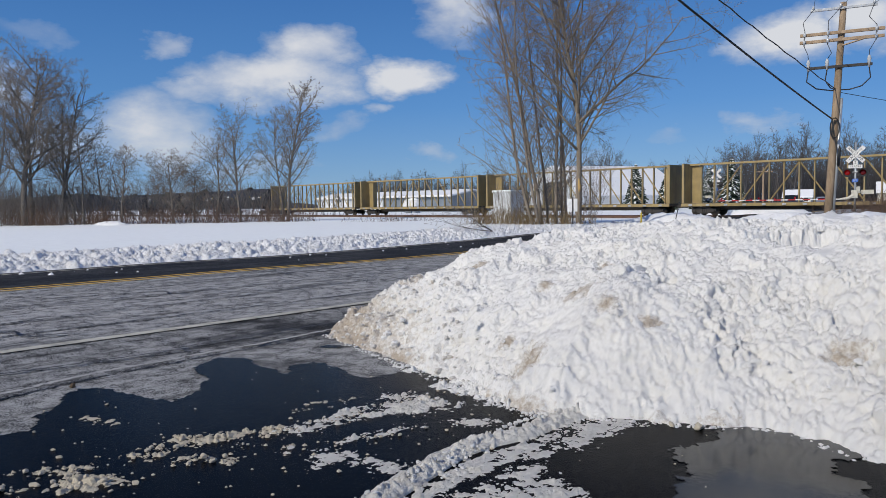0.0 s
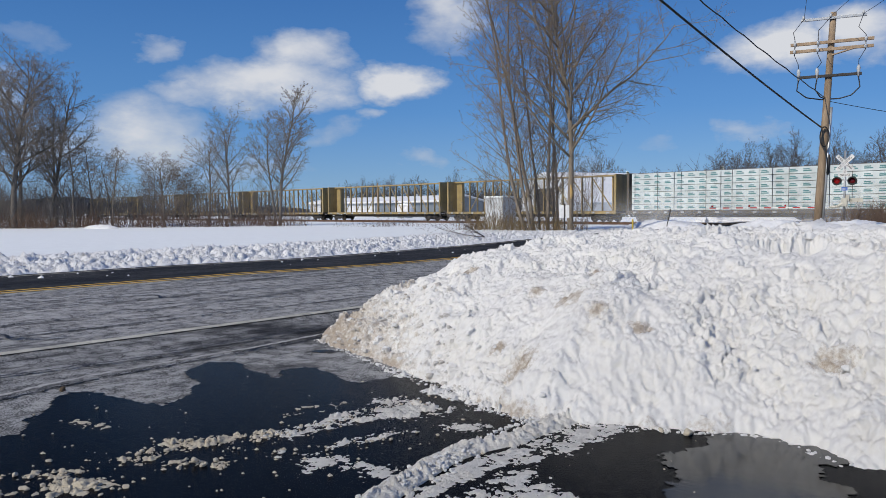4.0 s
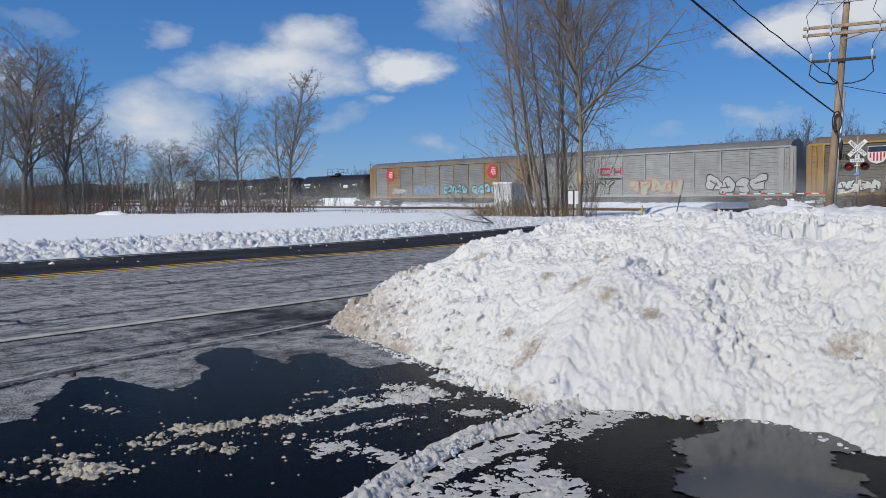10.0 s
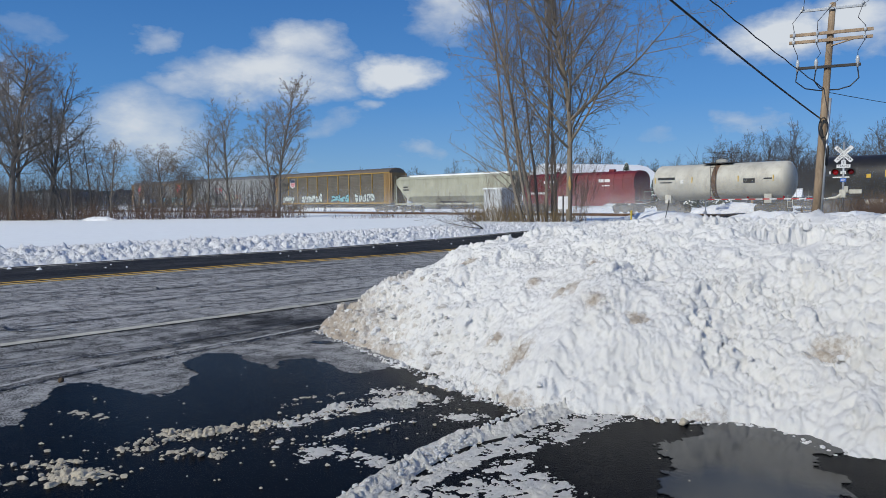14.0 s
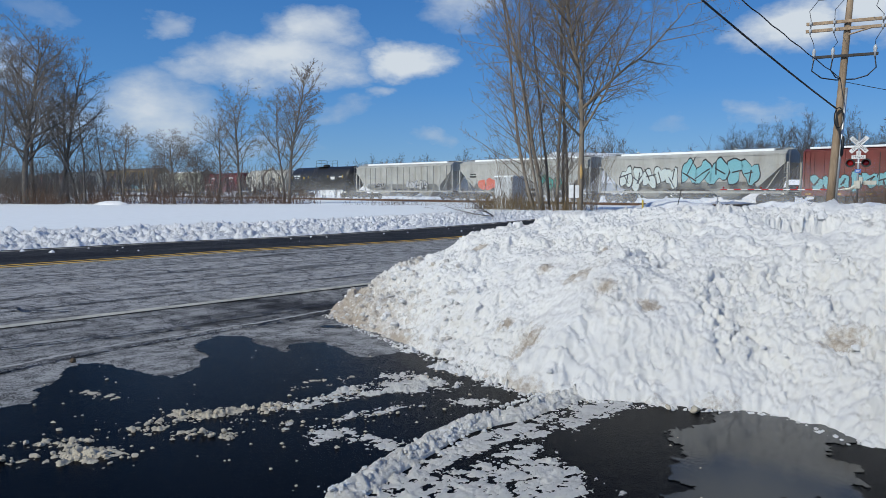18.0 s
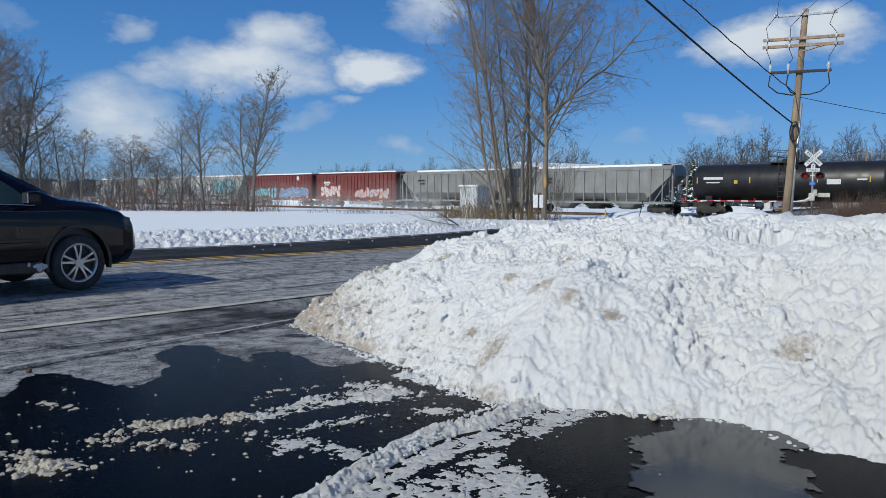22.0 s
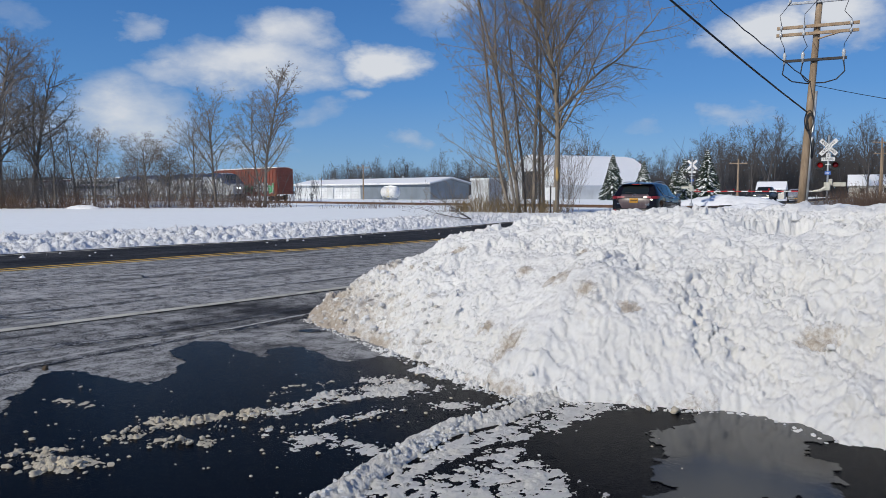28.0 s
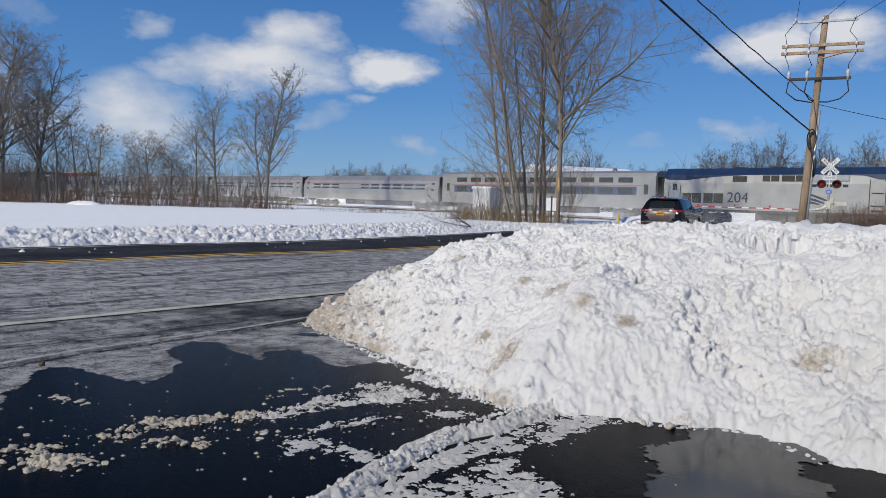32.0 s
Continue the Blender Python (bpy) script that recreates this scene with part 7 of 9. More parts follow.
    part("fuel_tank", Shape().box(-2.6, 2.6, -1.35, 1.35, 0.25, 0.98, 0.12), M_DARKSTEEL, car)
    part("plow", Shape().rings([[(-h - 0.15, -1.3, 0.15), (-h - 0.15, 1.3, 0.15), (-h + 0.15, 1.3, 1.15), (-h + 0.15, -1.3, 1.15)], [(-h + 0.5, -1.35, 0.15), (-h + 0.5, 1.35, 0.15), (-h + 0.6, 1.35, 1.15), (-h + 0.6, -1.35, 1.15)]]), M_DARKSTEEL, car, "dark snow plough pilot")
    for sy in (-0.22, 0.22):
        part("headlight", Shape().tube([(-h + 0.02, sy, 2.05), (-h - 0.05, sy, 2.05)], 0.12, 12), M_LAMP, car, "lit white headlight")
    for x in (-6.6, 6.6):
        truck(car, x - 0.0)
    for x in (-2, 1.5, 4.5):
        part("roof_fan", Shape().tube([(x, 0, top), (x, 0, top + 0.12)], 0.55, 14), M_DARKSTEEL, car)
    coupler(car, L)
    return car


M_LAMP = plain("lit_headlamp", (0.8, 0.8, 0.75), 0.2, emit=(1.0, 0.95, 0.85), strength=4.0)


def coach(two_rows):
    nm = "sleeping_car" if two_rows else "coach_car"
    car = thing(nm, None, None, "stainless steel sleeping car with two rows of windows" if two_rows else "rounded stainless steel coach with a row of windows", "passenger car", group="passenger train")
    L = 26.0
    h = L / 2 - 0.35
    w, top = 1.56, 4.25 if two_rows else 3.95
    if two_rows:
        prof = [(-w, 1.0), (-w, 3.75), (-w * 0.88, 4.05), (-w * 0.5, top), (0, top + 0.04), (w * 0.5, top), (w * 0.88, 4.05), (w, 3.75), (w, 1.0)]
    else:
        prof = [(-w * 0.93, 1.0), (-w, 1.7), (-w * 0.98, 2.6), (-w * 0.86, 3.3), (-w * 0.5, 3.82), (0, top), (w * 0.5, 3.82), (w * 0.86, 3.3), (w * 0.98, 2.6), (w, 1.7), (w * 0.93, 1.0)]
    part("body", Shape().rings([[(x, y, z) for y, z in prof] for x in (-h, h)]), M_STEELC, car, smooth=False)
    def yat(z):
        q = [(a, b) for a, b in prof if a > 0]
        q.sort(key=lambda t: t[1])
        return float(np.interp(z, [b for a, b in q], [a for a, b in q]))
    rows = [(2.2, 2.75), (3.2, 3.65)] if two_rows else [(2.35, 2.85)]
    def strip(x0, x1, z0, z1, off):
        return Shape().rings([[(x0, yat(z0) + off, z0), (x0, yat(z1) + off, z1), (x0, yat(z1) - 0.05, z1), (x0, yat(z0) - 0.05, z0)], [(x1, yat(z0) + off, z0), (x1, yat(z1) + off, z1), (x1, yat(z1) - 0.05, z1), (x1, yat(z0) - 0.05, z0)]])
    part("band", strip(-h + 1.8, h - 1.8, 2.12 if two_rows else 2.3, 2.85 if two_rows else 2.92, 0.006), M_STRB, car, "dull blue window band")
    part("stripe", strip(-h + 0.4, h - 0.4, 2.9 if two_rows else 2.96, 2.97 if two_rows else 3.02, 0.008), M_STRR, car, "thin red stripe")
    for k in range(9):
        z = 1.15 + k * 0.1
        part("flute", strip(-h + 0.2, h - 0.2, z, z + 0.045, 0.012), M_STEELC, car)
    n = 11
    for z0, z1 in rows:
        for i in range(n):
            x = -h + 2.9 + i * (2 * h - 5.8) / (n - 1)
            if not two_rows and i in (6, 7):
                continue
            ww = 0.72 if two_rows else 0.75
            fr = part("window_frame", strip(x - ww - 0.05, x + ww + 0.05, z0 - 0.05, z1 + 0.05, 0.012), M_STEELC if two_rows and z0 > 3 else M_STRB, car)
            part("pane", strip(x - ww, x + ww, z0, z1, 0.018), M_GLASSD, fr)
    for x in (-h + 0.9, h - 0.9):
        d = part("door", strip(x - 0.42, x + 0.42, 1.1, 3.3, 0.014), M_STEELC, car)
        part("door_window", strip(x - 0.2, x + 0.2, 2.2, 3.05, 0.022), M_GLASSD, d)
    for sx in (-1, 1):
        part("diaphragm", Shape().box(min(sx * h, sx * (h + 0.34)), max(sx * h, sx * (h + 0.34)), -0.75, 0.75, 1.1, 3.6, 0.05), M_BLACKP, car, "black rubber gangway")
        part("end_frame", Shape().box(min(sx * h, sx * (h + 0.1)), max(sx * h, sx * (h + 0.1)), -w * 0.9, w * 0.9, 1.0, 3.7), M_DARKSTEEL, car)
        truck(car, sx * (h - 3.2))
    for x, wd in ((-4.6, 1.8), (-1.0, 2.4), (3.2, 1.6)):
        part("equipment_box", Shape().box(x - wd / 2, x + wd / 2, -1.3, 1.3, 0.4, 1.0, 0.05), M_DARKSTEEL, car)
    coupler(car, L)
    return car


PASSENGER = []


def passenger_train():
    PASSENGER.append((locomotive("193"), 16.4, 37.5))
    PASSENGER.append((locomotive("204"), 37.5, 58.6))
    first = coach(True)
    PASSENGER.append((first, 58.6, 84.6))
    c2 = coach(False)
    PASSENGER.append((c2, 84.6, 110.5))
    for k in range(5):
        PASSENGER.append((copy_thing(c2, pose(0, 0, 0)), 110.5 + 25.9 * k, 136.4 + 25.9 * k))


passenger_train()


def ride(ob, d, s, v):
    """Keys a rail car whose middle is s along its track at the start and runs at v."""
    rows = []
    for t in (0, 0.1, 0.3, 1, 6, 11, 16, 21, 26, 31, 31.7, 31.9, 32):
        p = TN * d + TU * (s + v * t)
        rows.append((t, pose(p.x, p.y, RAIL_Z, 0, 0, math.degrees(TRACK_DIR) + 90)))
    walk(ob, rows)


def motions():
    drive()
    for car, a, b in FREIGHT:
        ride(car, FREIGHT_D, (a + b) / 2 - 19.63 * 11, 19.63)
    for car, a, b in PASSENGER:
        ride(car, PASSENGER_D, (a + b) / 2 + 28.14 * 31, -28.14)
    ride(DUST_P, PASSENGER_D, 118 + 28.14 * 31, -28.14)
    ride(DUST_F, FREIGHT_D, 10 - 19.63 * 11, 19.63)

# ---- road vehicles; local +y is forward, the origin lies under the rear bumper ----
M_SUV = paint("dark_plum_car_paint", (0.008, 0.0065, 0.009), 0.07, 0.0, dirt=(0.03, 0.027, 0.027), dirt_amt=0.10, scale=1.4, bmp=0.0, spec=0.3)
# plum paint dusted with salt, and lightened further for sun on the rear
M_SUVREAR = paint("salt_dusted_sunlit_plum", (0.085, 0.058, 0.064), 0.35, 0.0, dirt=(0.24, 0.19, 0.185), dirt_amt=0.55, scale=1.8, bmp=0.0)
M_CLAD = paint("grey_black_plastic", (0.014, 0.014, 0.015), 0.45, dirt=(0.07, 0.065, 0.062), dirt_amt=0.4, scale=2.5)
M_CHROME = plain("chrome_trim", (0.62, 0.63, 0.65), 0.15, 0.95)
M_ALLOY = paint("brushed_alloy", (0.50, 0.50, 0.51), 0.3, 0.85, dirt_amt=0.25, scale=6, streak=False)
M_TYRE = paint("tyre_rubber", (0.022, 0.022, 0.023), 0.8, dirt=(0.12, 0.115, 0.11), dirt_amt=0.5, scale=5, streak=False)
M_TAIL = plain("tail_lamp_red", (0.20, 0.010, 0.016), 0.12, emit=(0.9, 0.02, 0.02), strength=0.03)
M_TAILDIM = plain("tail_lamp_clear_red", (0.36, 0.09, 0.10), 0.15)
M_BRAKE = plain("high_brake_lamp", (0.4, 0.012, 0.018), 0.15, emit=(0.9, 0.03, 0.02), strength=0.25)
M_PLATE = plain("orange_yellow_plate", (0.62, 0.30, 0.03), 0.45)
M_PANE = glass("smoked_car_glass", (0.014, 0.018, 0.018), 0.03)
M_PANEF = glass("green_car_glass", (0.05, 0.075, 0.065), 0.03)
M_VANS = paint("silver_van_paint", (0.40, 0.40, 0.41), 0.3, 0.4, dirt_amt=0.4, scale=2)
M_PICKB = paint("black_truck_paint", (0.02, 0.02, 0.022), 0.3, 0.1, dirt_amt=0.3, scale=2)
M_HEADL = plain("lit_car_headlamp", (0.8, 0.8, 0.78), 0.15, emit=(1.0, 0.97, 0.9), strength=2.0)

SUV_ST = [  # y, bottom, half width, belt, top, half width of the top
    (0.00, 0.47, 0.66, 0.74, 0.76, 0.52), (0.035, 0.42, 0.77, 0.90, 0.92, 0.66), (0.08, 0.38, 0.825, 1.03, 1.06, 0.72), (0.16, 0.35, 0.865, 1.10, 1.17, 0.72), (0.26, 0.34, 0.888, 1.135, 1.34, 0.695), (0.38, 0.33, 0.902, 1.14, 1.53, 0.655), (0.50, 0.32, 0.91, 1.14, 1.612, 0.63),
    (0.80, 0.30, 0.918, 1.13, 1.645, 0.632), (1.20, 0.28, 0.922, 1.10, 1.668, 0.64), (1.70, 0.28, 0.922, 1.07, 1.675, 0.645), (2.20, 0.28, 0.922, 1.04, 1.655, 0.645), (2.50, 0.28, 0.921, 1.025, 1.615, 0.642), (2.75, 0.28, 0.92, 1.01, 1.535, 0.645), (3.10, 0.28, 0.92, 1.00, 1.33, 0.68), (3.46, 0.28, 0.918, 1.01, 1.12, 0.73), (3.70, 0.285, 0.912, 1.005, 1.085, 0.73), (4.00, 0.29, 0.90, 0.975, 1.05, 0.69),
    (4.28, 0.30, 0.87, 0.91, 0.985, 0.62), (4.48, 0.33, 0.79, 0.80, 0.87, 0.54), (4.57, 0.38, 0.70, 0.68, 0.74, 0.46), (4.61, 0.44, 0.60, 0.58, 0.62, 0.40)]
PICK_ST = [(0.00, 0.55, 0.92, 1.05, 1.12, 0.88), (0.10, 0.5, 0.98, 1.1, 1.18, 0.94), (1.9, 0.45, 1.0, 1.12, 1.18, 0.94), (2.0, 0.45, 1.0, 1.12, 1.8, 0.72), (2.3, 0.45, 1.0, 1.12, 1.92, 0.72), (3.4, 0.45, 1.0, 1.1, 1.9, 0.72),
           (4.1, 0.45, 1.0, 1.15, 1.22, 0.85), (5.2, 0.45, 0.99, 1.1, 1.16, 0.85), (5.5, 0.45, 0.95, 1.0, 1.08, 0.8), (5.6, 0.5, 0.9, 0.95, 1.0, 0.75)]


class CarBody:
    def __init__(self, st, wheels, wheel_r, k=1.0):
        self.st = np.array(st)
        self.wheels, self.r = wheels, wheel_r

    def at(self, y):
        s = self.st
        return [float(np.interp(y, s[:, 0], s[:, i])) for i in range(1, 6)]

    def half(self, y):
        """Half section from the bottom middle round to the roof middle."""
        zb, w, zs, zt, wt = self.at(y)
        key = [(0, zb), (w - 0.14, zb), (w - 0.035, zb + 0.10), (w, zb + 0.26 * (zs - zb) / 0.7), (w * 0.992, zs - 0.18 * (zs - zb) / 0.7), (w * 0.972, zs - 0.03), (w * 0.94, zs), (wt + 0.05, zt - 0.11 * min(1, (zt - zs) / 0.3)), (wt - 0.02, zt - 0.035 * min(1, (zt - zs) / 0.1)), (wt - 0.14, zt), (0, zt + 0.015)]
        cuts = [4, 3, 4, 5, 3, 2, 8, 3, 3, 4]
        out = []
        for (a, b), n in zip(zip(key, key[1:]), cuts):
            for i in range(n):
                out.append((a[0] + (b[0] - a[0]) * i / n, a[1] + (b[1] - a[1]) * i / n))
        out.append(key[-1])
        return out

    def side_x(self, y, z):
        """Half width of the glasshouse at that height."""
        zb, w, zs, zt, wt = self.at(y)
        z1 = zt - 0.11 * min(1, (zt - zs) / 0.3)
        return float(np.interp(z, [zs, max(z1, zs + 1e-3)], [w * 0.94, wt + 0.05]))

    def mesh(self):
        ys = np.unique(np.concatenate([np.arange(self.st[0, 0], self.st[-1, 0], 0.045), self.st[:, 0]]))
        rows = []
        for y in ys:
            h = self.half(y)
            rows.append([(x, y, z) for x, z in h] + [(-x, y, z) for x, z in h[-2:0:-1]])
        s = Shape().rings(rows)
        keep = []
        for f in s.f:
            c = [sum(s.v[i][k] for i in f) / len(f) for k in range(3)]
            cut = any(math.hypot(c[1] - wy, c[2] - self.r) < self.r + 0.075 for wy in self.wheels) and abs(c[0]) > 0.55 and len(f) == 4
            if not cut:
                keep.append(f)
        s.f = keep
        return s


def wheel_set(car, x, y, r, side):
    """A wheel: tyre, rim, spokes; its own origin is its hub."""
    wl = new("wheel", None)
    hub = Shape().tube([(-0.02 * side, 0, 0), (0.10 * side, 0, 0)], 0.055, 12)
    wl = part("wheel", hub, M_ALLOY, car)
    wl.matrix_basis = pose(x, y, r)
    t = Shape()
    ring = [(-0.115, r - 0.10), (-0.115, r - 0.03), (-0.085, r), (0.085, r), (0.115, r - 0.03), (0.115, r - 0.10)]
    t.rings([[(a, b * math.cos(q), b * math.sin(q)) for a, b in ring] for q in np.linspace(0, 2 * math.pi, 41)], closed=False)
    part("tyre", t, M_TYRE, wl, smooth=True)
    rim = Shape().rings([[(a, b * math.cos(q), b * math.sin(q)) for a, b in ((-0.1, r - 0.11), (0.10 * side, r - 0.10), (0.108 * side, r - 0.115), (0.085 * side, r - 0.135), (0.0, r - 0.14))] for q in np.linspace(0, 2 * math.pi, 37)], closed=False)
    part("rim", rim, M_ALLOY, wl, smooth=True)
    part("brake_disc", Shape().tube([(0.0, 0, 0), (0.02 * side, 0, 0)], r - 0.15, 24), M_DARKSTEEL, wl)
    for k in range(10):
        q = 2 * math.pi * (k // 2) / 5 + (0.20 if k % 2 else -0.20)
        d = Vector((0, math.cos(q), math.sin(q)))
        e = Vector((0, -math.sin(q), math.cos(q)))
        sp = Shape()
        rows = []
        for rr, wd, off in ((0.04, 0.018, 0.085), (r * 0.45, 0.011, 0.095), (r - 0.10, 0.016, 0.088)):
            c = d * rr
            rows.append([tuple(c + e * wd + Vector((off * side, 0, 0))), tuple(c - e * wd + Vector((off * side, 0, 0))), tuple(c - e * wd + Vector(((off - 0.04) * side, 0, 0))), tuple(c + e * wd + Vector(((off - 0.04) * side, 0, 0)))])
        part("spoke", sp.rings(rows), M_ALLOY, wl)
    return wl


def build_suv():
    body = CarBody(SUV_ST, (0.97, 3.63), 0.355)
    car = thing("suv", None, None, "dark plum compact SUV with a salt-dusted tailgate, coloured lighter as sunlit on the road", "car")
    part("body", body.mesh(), M_SUV, car, smooth=True)
    # wheel wells and flares
    for wy in (0.97, 3.63):
        for sx in (-1, 1):
            part("wheel_well", Shape().tube([(sx * 0.60, wy, 0.45), (sx * 0.82, wy, 0.45)], 0.36, 24), M_BLACKP, car)
        for sx in (-1, 1):
            rows = []
            for q in np.linspace(radians(-12), radians(192), 26):
                c, s_ = math.cos(q), math.sin(q)
                xx = 0.922
                rows.append([(sx * (xx + 0.008), wy + c * rr, max(0.24, 0.355 + s_ * rr)) for rr in (0.400, 0.440)] + [(sx * (xx - 0.06), wy + c * rr, max(0.24, 0.355 + s_ * rr)) for rr in (0.440, 0.400)])
            part("arch_flare", Shape().rings(rows), M_CLAD, car, "black plastic wheel arch trim")
    # sills
    for sx in (-1, 1):
        part("sill", Shape().box(min(sx * 0.86, sx * 0.932), max(sx * 0.86, sx * 0.932), 1.42, 3.16, 0.27, 0.40, 0.015), M_CLAD, car)
        part("side_moulding", Shape().box(min(sx * 0.9, sx * 0.94), max(sx * 0.9, sx * 0.931), 1.45, 3.14, 0.615, 0.655, 0.012), M_SUV, car)
        # glass: rear quarter, rear door, front door
        for nm, ya, yb, yc, yd, mt in (("quarter_window", 0.86, 1.16, 0.70, 1.18, M_PANE), ("rear_window", 1.22, 1.98, 1.24, 2.00, M_PANE), ("front_window", 2.06, 3.12, 2.08, 2.60, M_PANEF)):
            rows = []
            n = 7
            for i in range(n + 1):
                t = i / n
                row = []
                for j in range(n + 1):
                    u = j / n
                    y = (ya + (yb - ya) * u) * (1 - t) + (yc + (yd - yc) * u) * t
                    zb, w, zs, zt, wt = body.at(y)
                    y_top = yc + (yd - yc) * u
                    z = (zs + 0.025) * (1 - t) + (body.at(y_top)[3] - 0.125) * t
                    if nm == "quarter_window":
                        z = max(z, zs + 0.025 + 0.24 * (1 - u) ** 1.6)
                    row.append((sx * (body.side_x(y, z) + 0.008), y, z))
                rows.append(row)
            part(nm, Shape().rings(rows, closed=False), mt, car, "tinted side glass", smooth=True)
        trim = Shape().tube([(sx * (body.side_x(y, body.at(y)[2] + 0.01) + 0.012), y, body.at(y)[2] + 0.012) for y in np.linspace(1.1, 3.1, 14)] , 0.008, 5)
        part("chrome_trim", trim, M_CHROME, car, "thin chrome window trim")
        q = [(sx * (body.side_x(y, z) + 0.012), y, z) for y, z in ((1.12, 1.118), (1.0, 1.15), (0.88, 1.24), (0.78, 1.36), (0.72, 1.45))]
        part("chrome_trim", Shape().tube(q, 0.008, 5), M_CHROME, car)
        for y in (1.42, 2.35):
            part("door_handle", Shape().tube([(sx * 0.915, y - 0.11, 0.87), (sx * 0.955, y - 0.06, 0.875), (sx * 0.955, y + 0.06, 0.875), (sx * 0.915, y + 0.11, 0.87)], 0.019, 6), M_CHROME, car, "chrome door handle")
        m = part("wing_mirror", Shape().box(min(sx * 0.93, sx * 1.11), max(sx * 0.93, sx * 1.11), 2.92, 3.08, 1.02, 1.18, 0.04), M_SUV, car)
        part("mirror_glass", Shape().box(min(sx * 0.96, sx * 1.09), max(sx * 0.96, sx * 1.09), 2.912, 2.921, 1.04, 1.16), M_CHROME, m)
        part("roof_rail", Shape().tube([(sx * 0.585, 0.62, 1.635), (sx * 0.585, 0.70, 1.672), (sx * 0.59, 1.2, 1.705), (sx * 0.595, 1.7, 1.712), (sx * 0.595, 2.2, 1.692), (sx * 0.59, 2.5, 1.625)], [0.012, 0.018, 0.018, 0.018, 0.018, 0.012], 6), M_ALLOY, car, "silver roof rail", smooth=True)
        # door seams
        for y in (1.22, 2.04):
            part("door_seam", Shape().tube([(sx * (np.interp(z, [0.4, 0.6, 0.95, 1.05], [0.915, 0.9235, 0.915, 0.895]) - 0.001), y, z) for z in (0.42, 0.55, 0.7, 0.85, 0.95, 1.02)], 0.004, 4), M_BLACKP, car)
        # lamps
        ys_ = [(0.66, 0.045), (0.76, 0.075), (0.83, 0.12), (0.868, 0.19), (0.889, 0.29), (0.902, 0.42)]
        low = [1.0, 0.99, 0.985, 0.99, 1.005, 1.045]
        high = [1.085, 1.092, 1.092, 1.088, 1.078, 1.062]
        tl = part("tail_lamp", Shape().rings([[(sx * (a + 0.012 - 0.004 * (k == 2)), b - 0.012, l_ + (h_ - l_) * k / 2) for (a, b), l_, h_ in zip(ys_, low, high)] for k in range(3)], closed=False), M_TAIL, car, "red wrap-around tail lamp", smooth=True)
        # glint on the lamp, laid on as a paler strip
        part("lamp_glint", Shape().rings([[(sx * (a + 0.015), b - 0.015, 1.012 + 0.012 * k) for a, b in ys_[1:5]] for k in range(2)], closed=False), M_TAILDIM, tl, "pale strip for the lamp's glint")
        inr = [(0.36, 0.030), (0.46, 0.030), (0.56, 0.036), (0.655, 0.047)]
        part("inner_lamp", Shape().rings([[(sx * a, b - 0.028 + 0.02 * k, (1.035 - 0.012 * i) + (0.045 + 0.014 * i) * k) for i, (a, b) in enumerate(inr)] for k in range(2)], closed=False), M_TAILDIM, tl, "pale red inner lamp", smooth=True)
        part("bumper_reflector", Shape().box(min(sx * 0.66, sx * 0.80), max(sx * 0.66, sx * 0.80), 0.0, 0.07, 0.585, 0.635, 0.02), M_TAILDIM, car)
        part("headlamp", Shape().box(min(sx * 0.55, sx * 0.84), max(sx * 0.55, sx * 0.84), 4.22, 4.42, 0.74, 0.86, 0.04), M_GLASSD, car)
        part("exhaust", Shape().tube([(sx * 0.55, 0.05, 0.30), (sx * 0.55, 0.35, 0.31)], 0.035, 8), M_DARKSTEEL, car)
    # tailgate sheet, dusted with salt, its colour also lightened as sunlit
    rows = []
    for z, y, hw in ((0.66, 0.002, 0.70), (0.74, -0.004, 0.735), (0.84, 0.004, 0.75), (0.93, 0.020, 0.75), (1.02, 0.048, 0.735), (1.10, 0.096, 0.715), (1.15, 0.135, 0.70)):
        rows.append([(x * hw, y + 0.075 * abs(x) ** 3 - 0.020, z) for x in np.linspace(-1, 1, 17)])
    part("tailgate", Shape().rings(rows, closed=False), M_SUVREAR, car, "salt-dusted tailgate, coloured lighter as sunlit", smooth=True)
    rows = []
    for z, hw in ((1.165, 0.665), (1.26, 0.645), (1.36, 0.62), (1.46, 0.59), (1.56, 0.555)):
        y = float(np.interp(z, [1.17, 1.34, 1.53, 1.612], [0.16, 0.26, 0.38, 0.50]))
        rows.append([(x * hw, y - 0.020 + 0.035 * abs(x) ** 3, z) for x in np.linspace(-1, 1, 13)])
    part("rear_screen", Shape().rings(rows, closed=False), M_PANE, car, "dark dusty rear screen", smooth=True)
    rows = []
    for y, hw, zt, th in ((0.60, 0.56, 1.648, 0.03), (0.45, 0.605, 1.640, 0.05), (0.34, 0.60, 1.622, 0.055), (0.27, 0.565, 1.600, 0.035), (0.25, 0.54, 1.588, 0.012)):
        rows.append([(x * hw, y + 0.05 * abs(x) ** 3, zt - 0.035 * abs(x) ** 4) for x in np.linspace(-1, 1, 13)] + [(x * hw, y + 0.05 * abs(x) ** 3, zt - th - 0.035 * abs(x) ** 4) for x in np.linspace(1, -1, 13)])
    sp = part("spoiler", Shape().rings(rows), M_SUV, car, smooth=True)
    part("brake_lamp", Shape().box(-0.13, 0.13, 0.236, 0.262, 1.578, 1.594), M_BRAKE, sp, "high red brake lamp")
    part("wiper", Shape().tube([(0.02, 0.125, 1.185), (-0.16, 0.15, 1.215), (-0.38, 0.168, 1.225)], 0.011, 5), M_BLACKP, car)
    part("wiper_hub", Shape().tube([(0.02, 0.10, 1.18), (0.02, 0.16, 1.185)], [0.028, 0.02], 8), M_BLACKP, car)
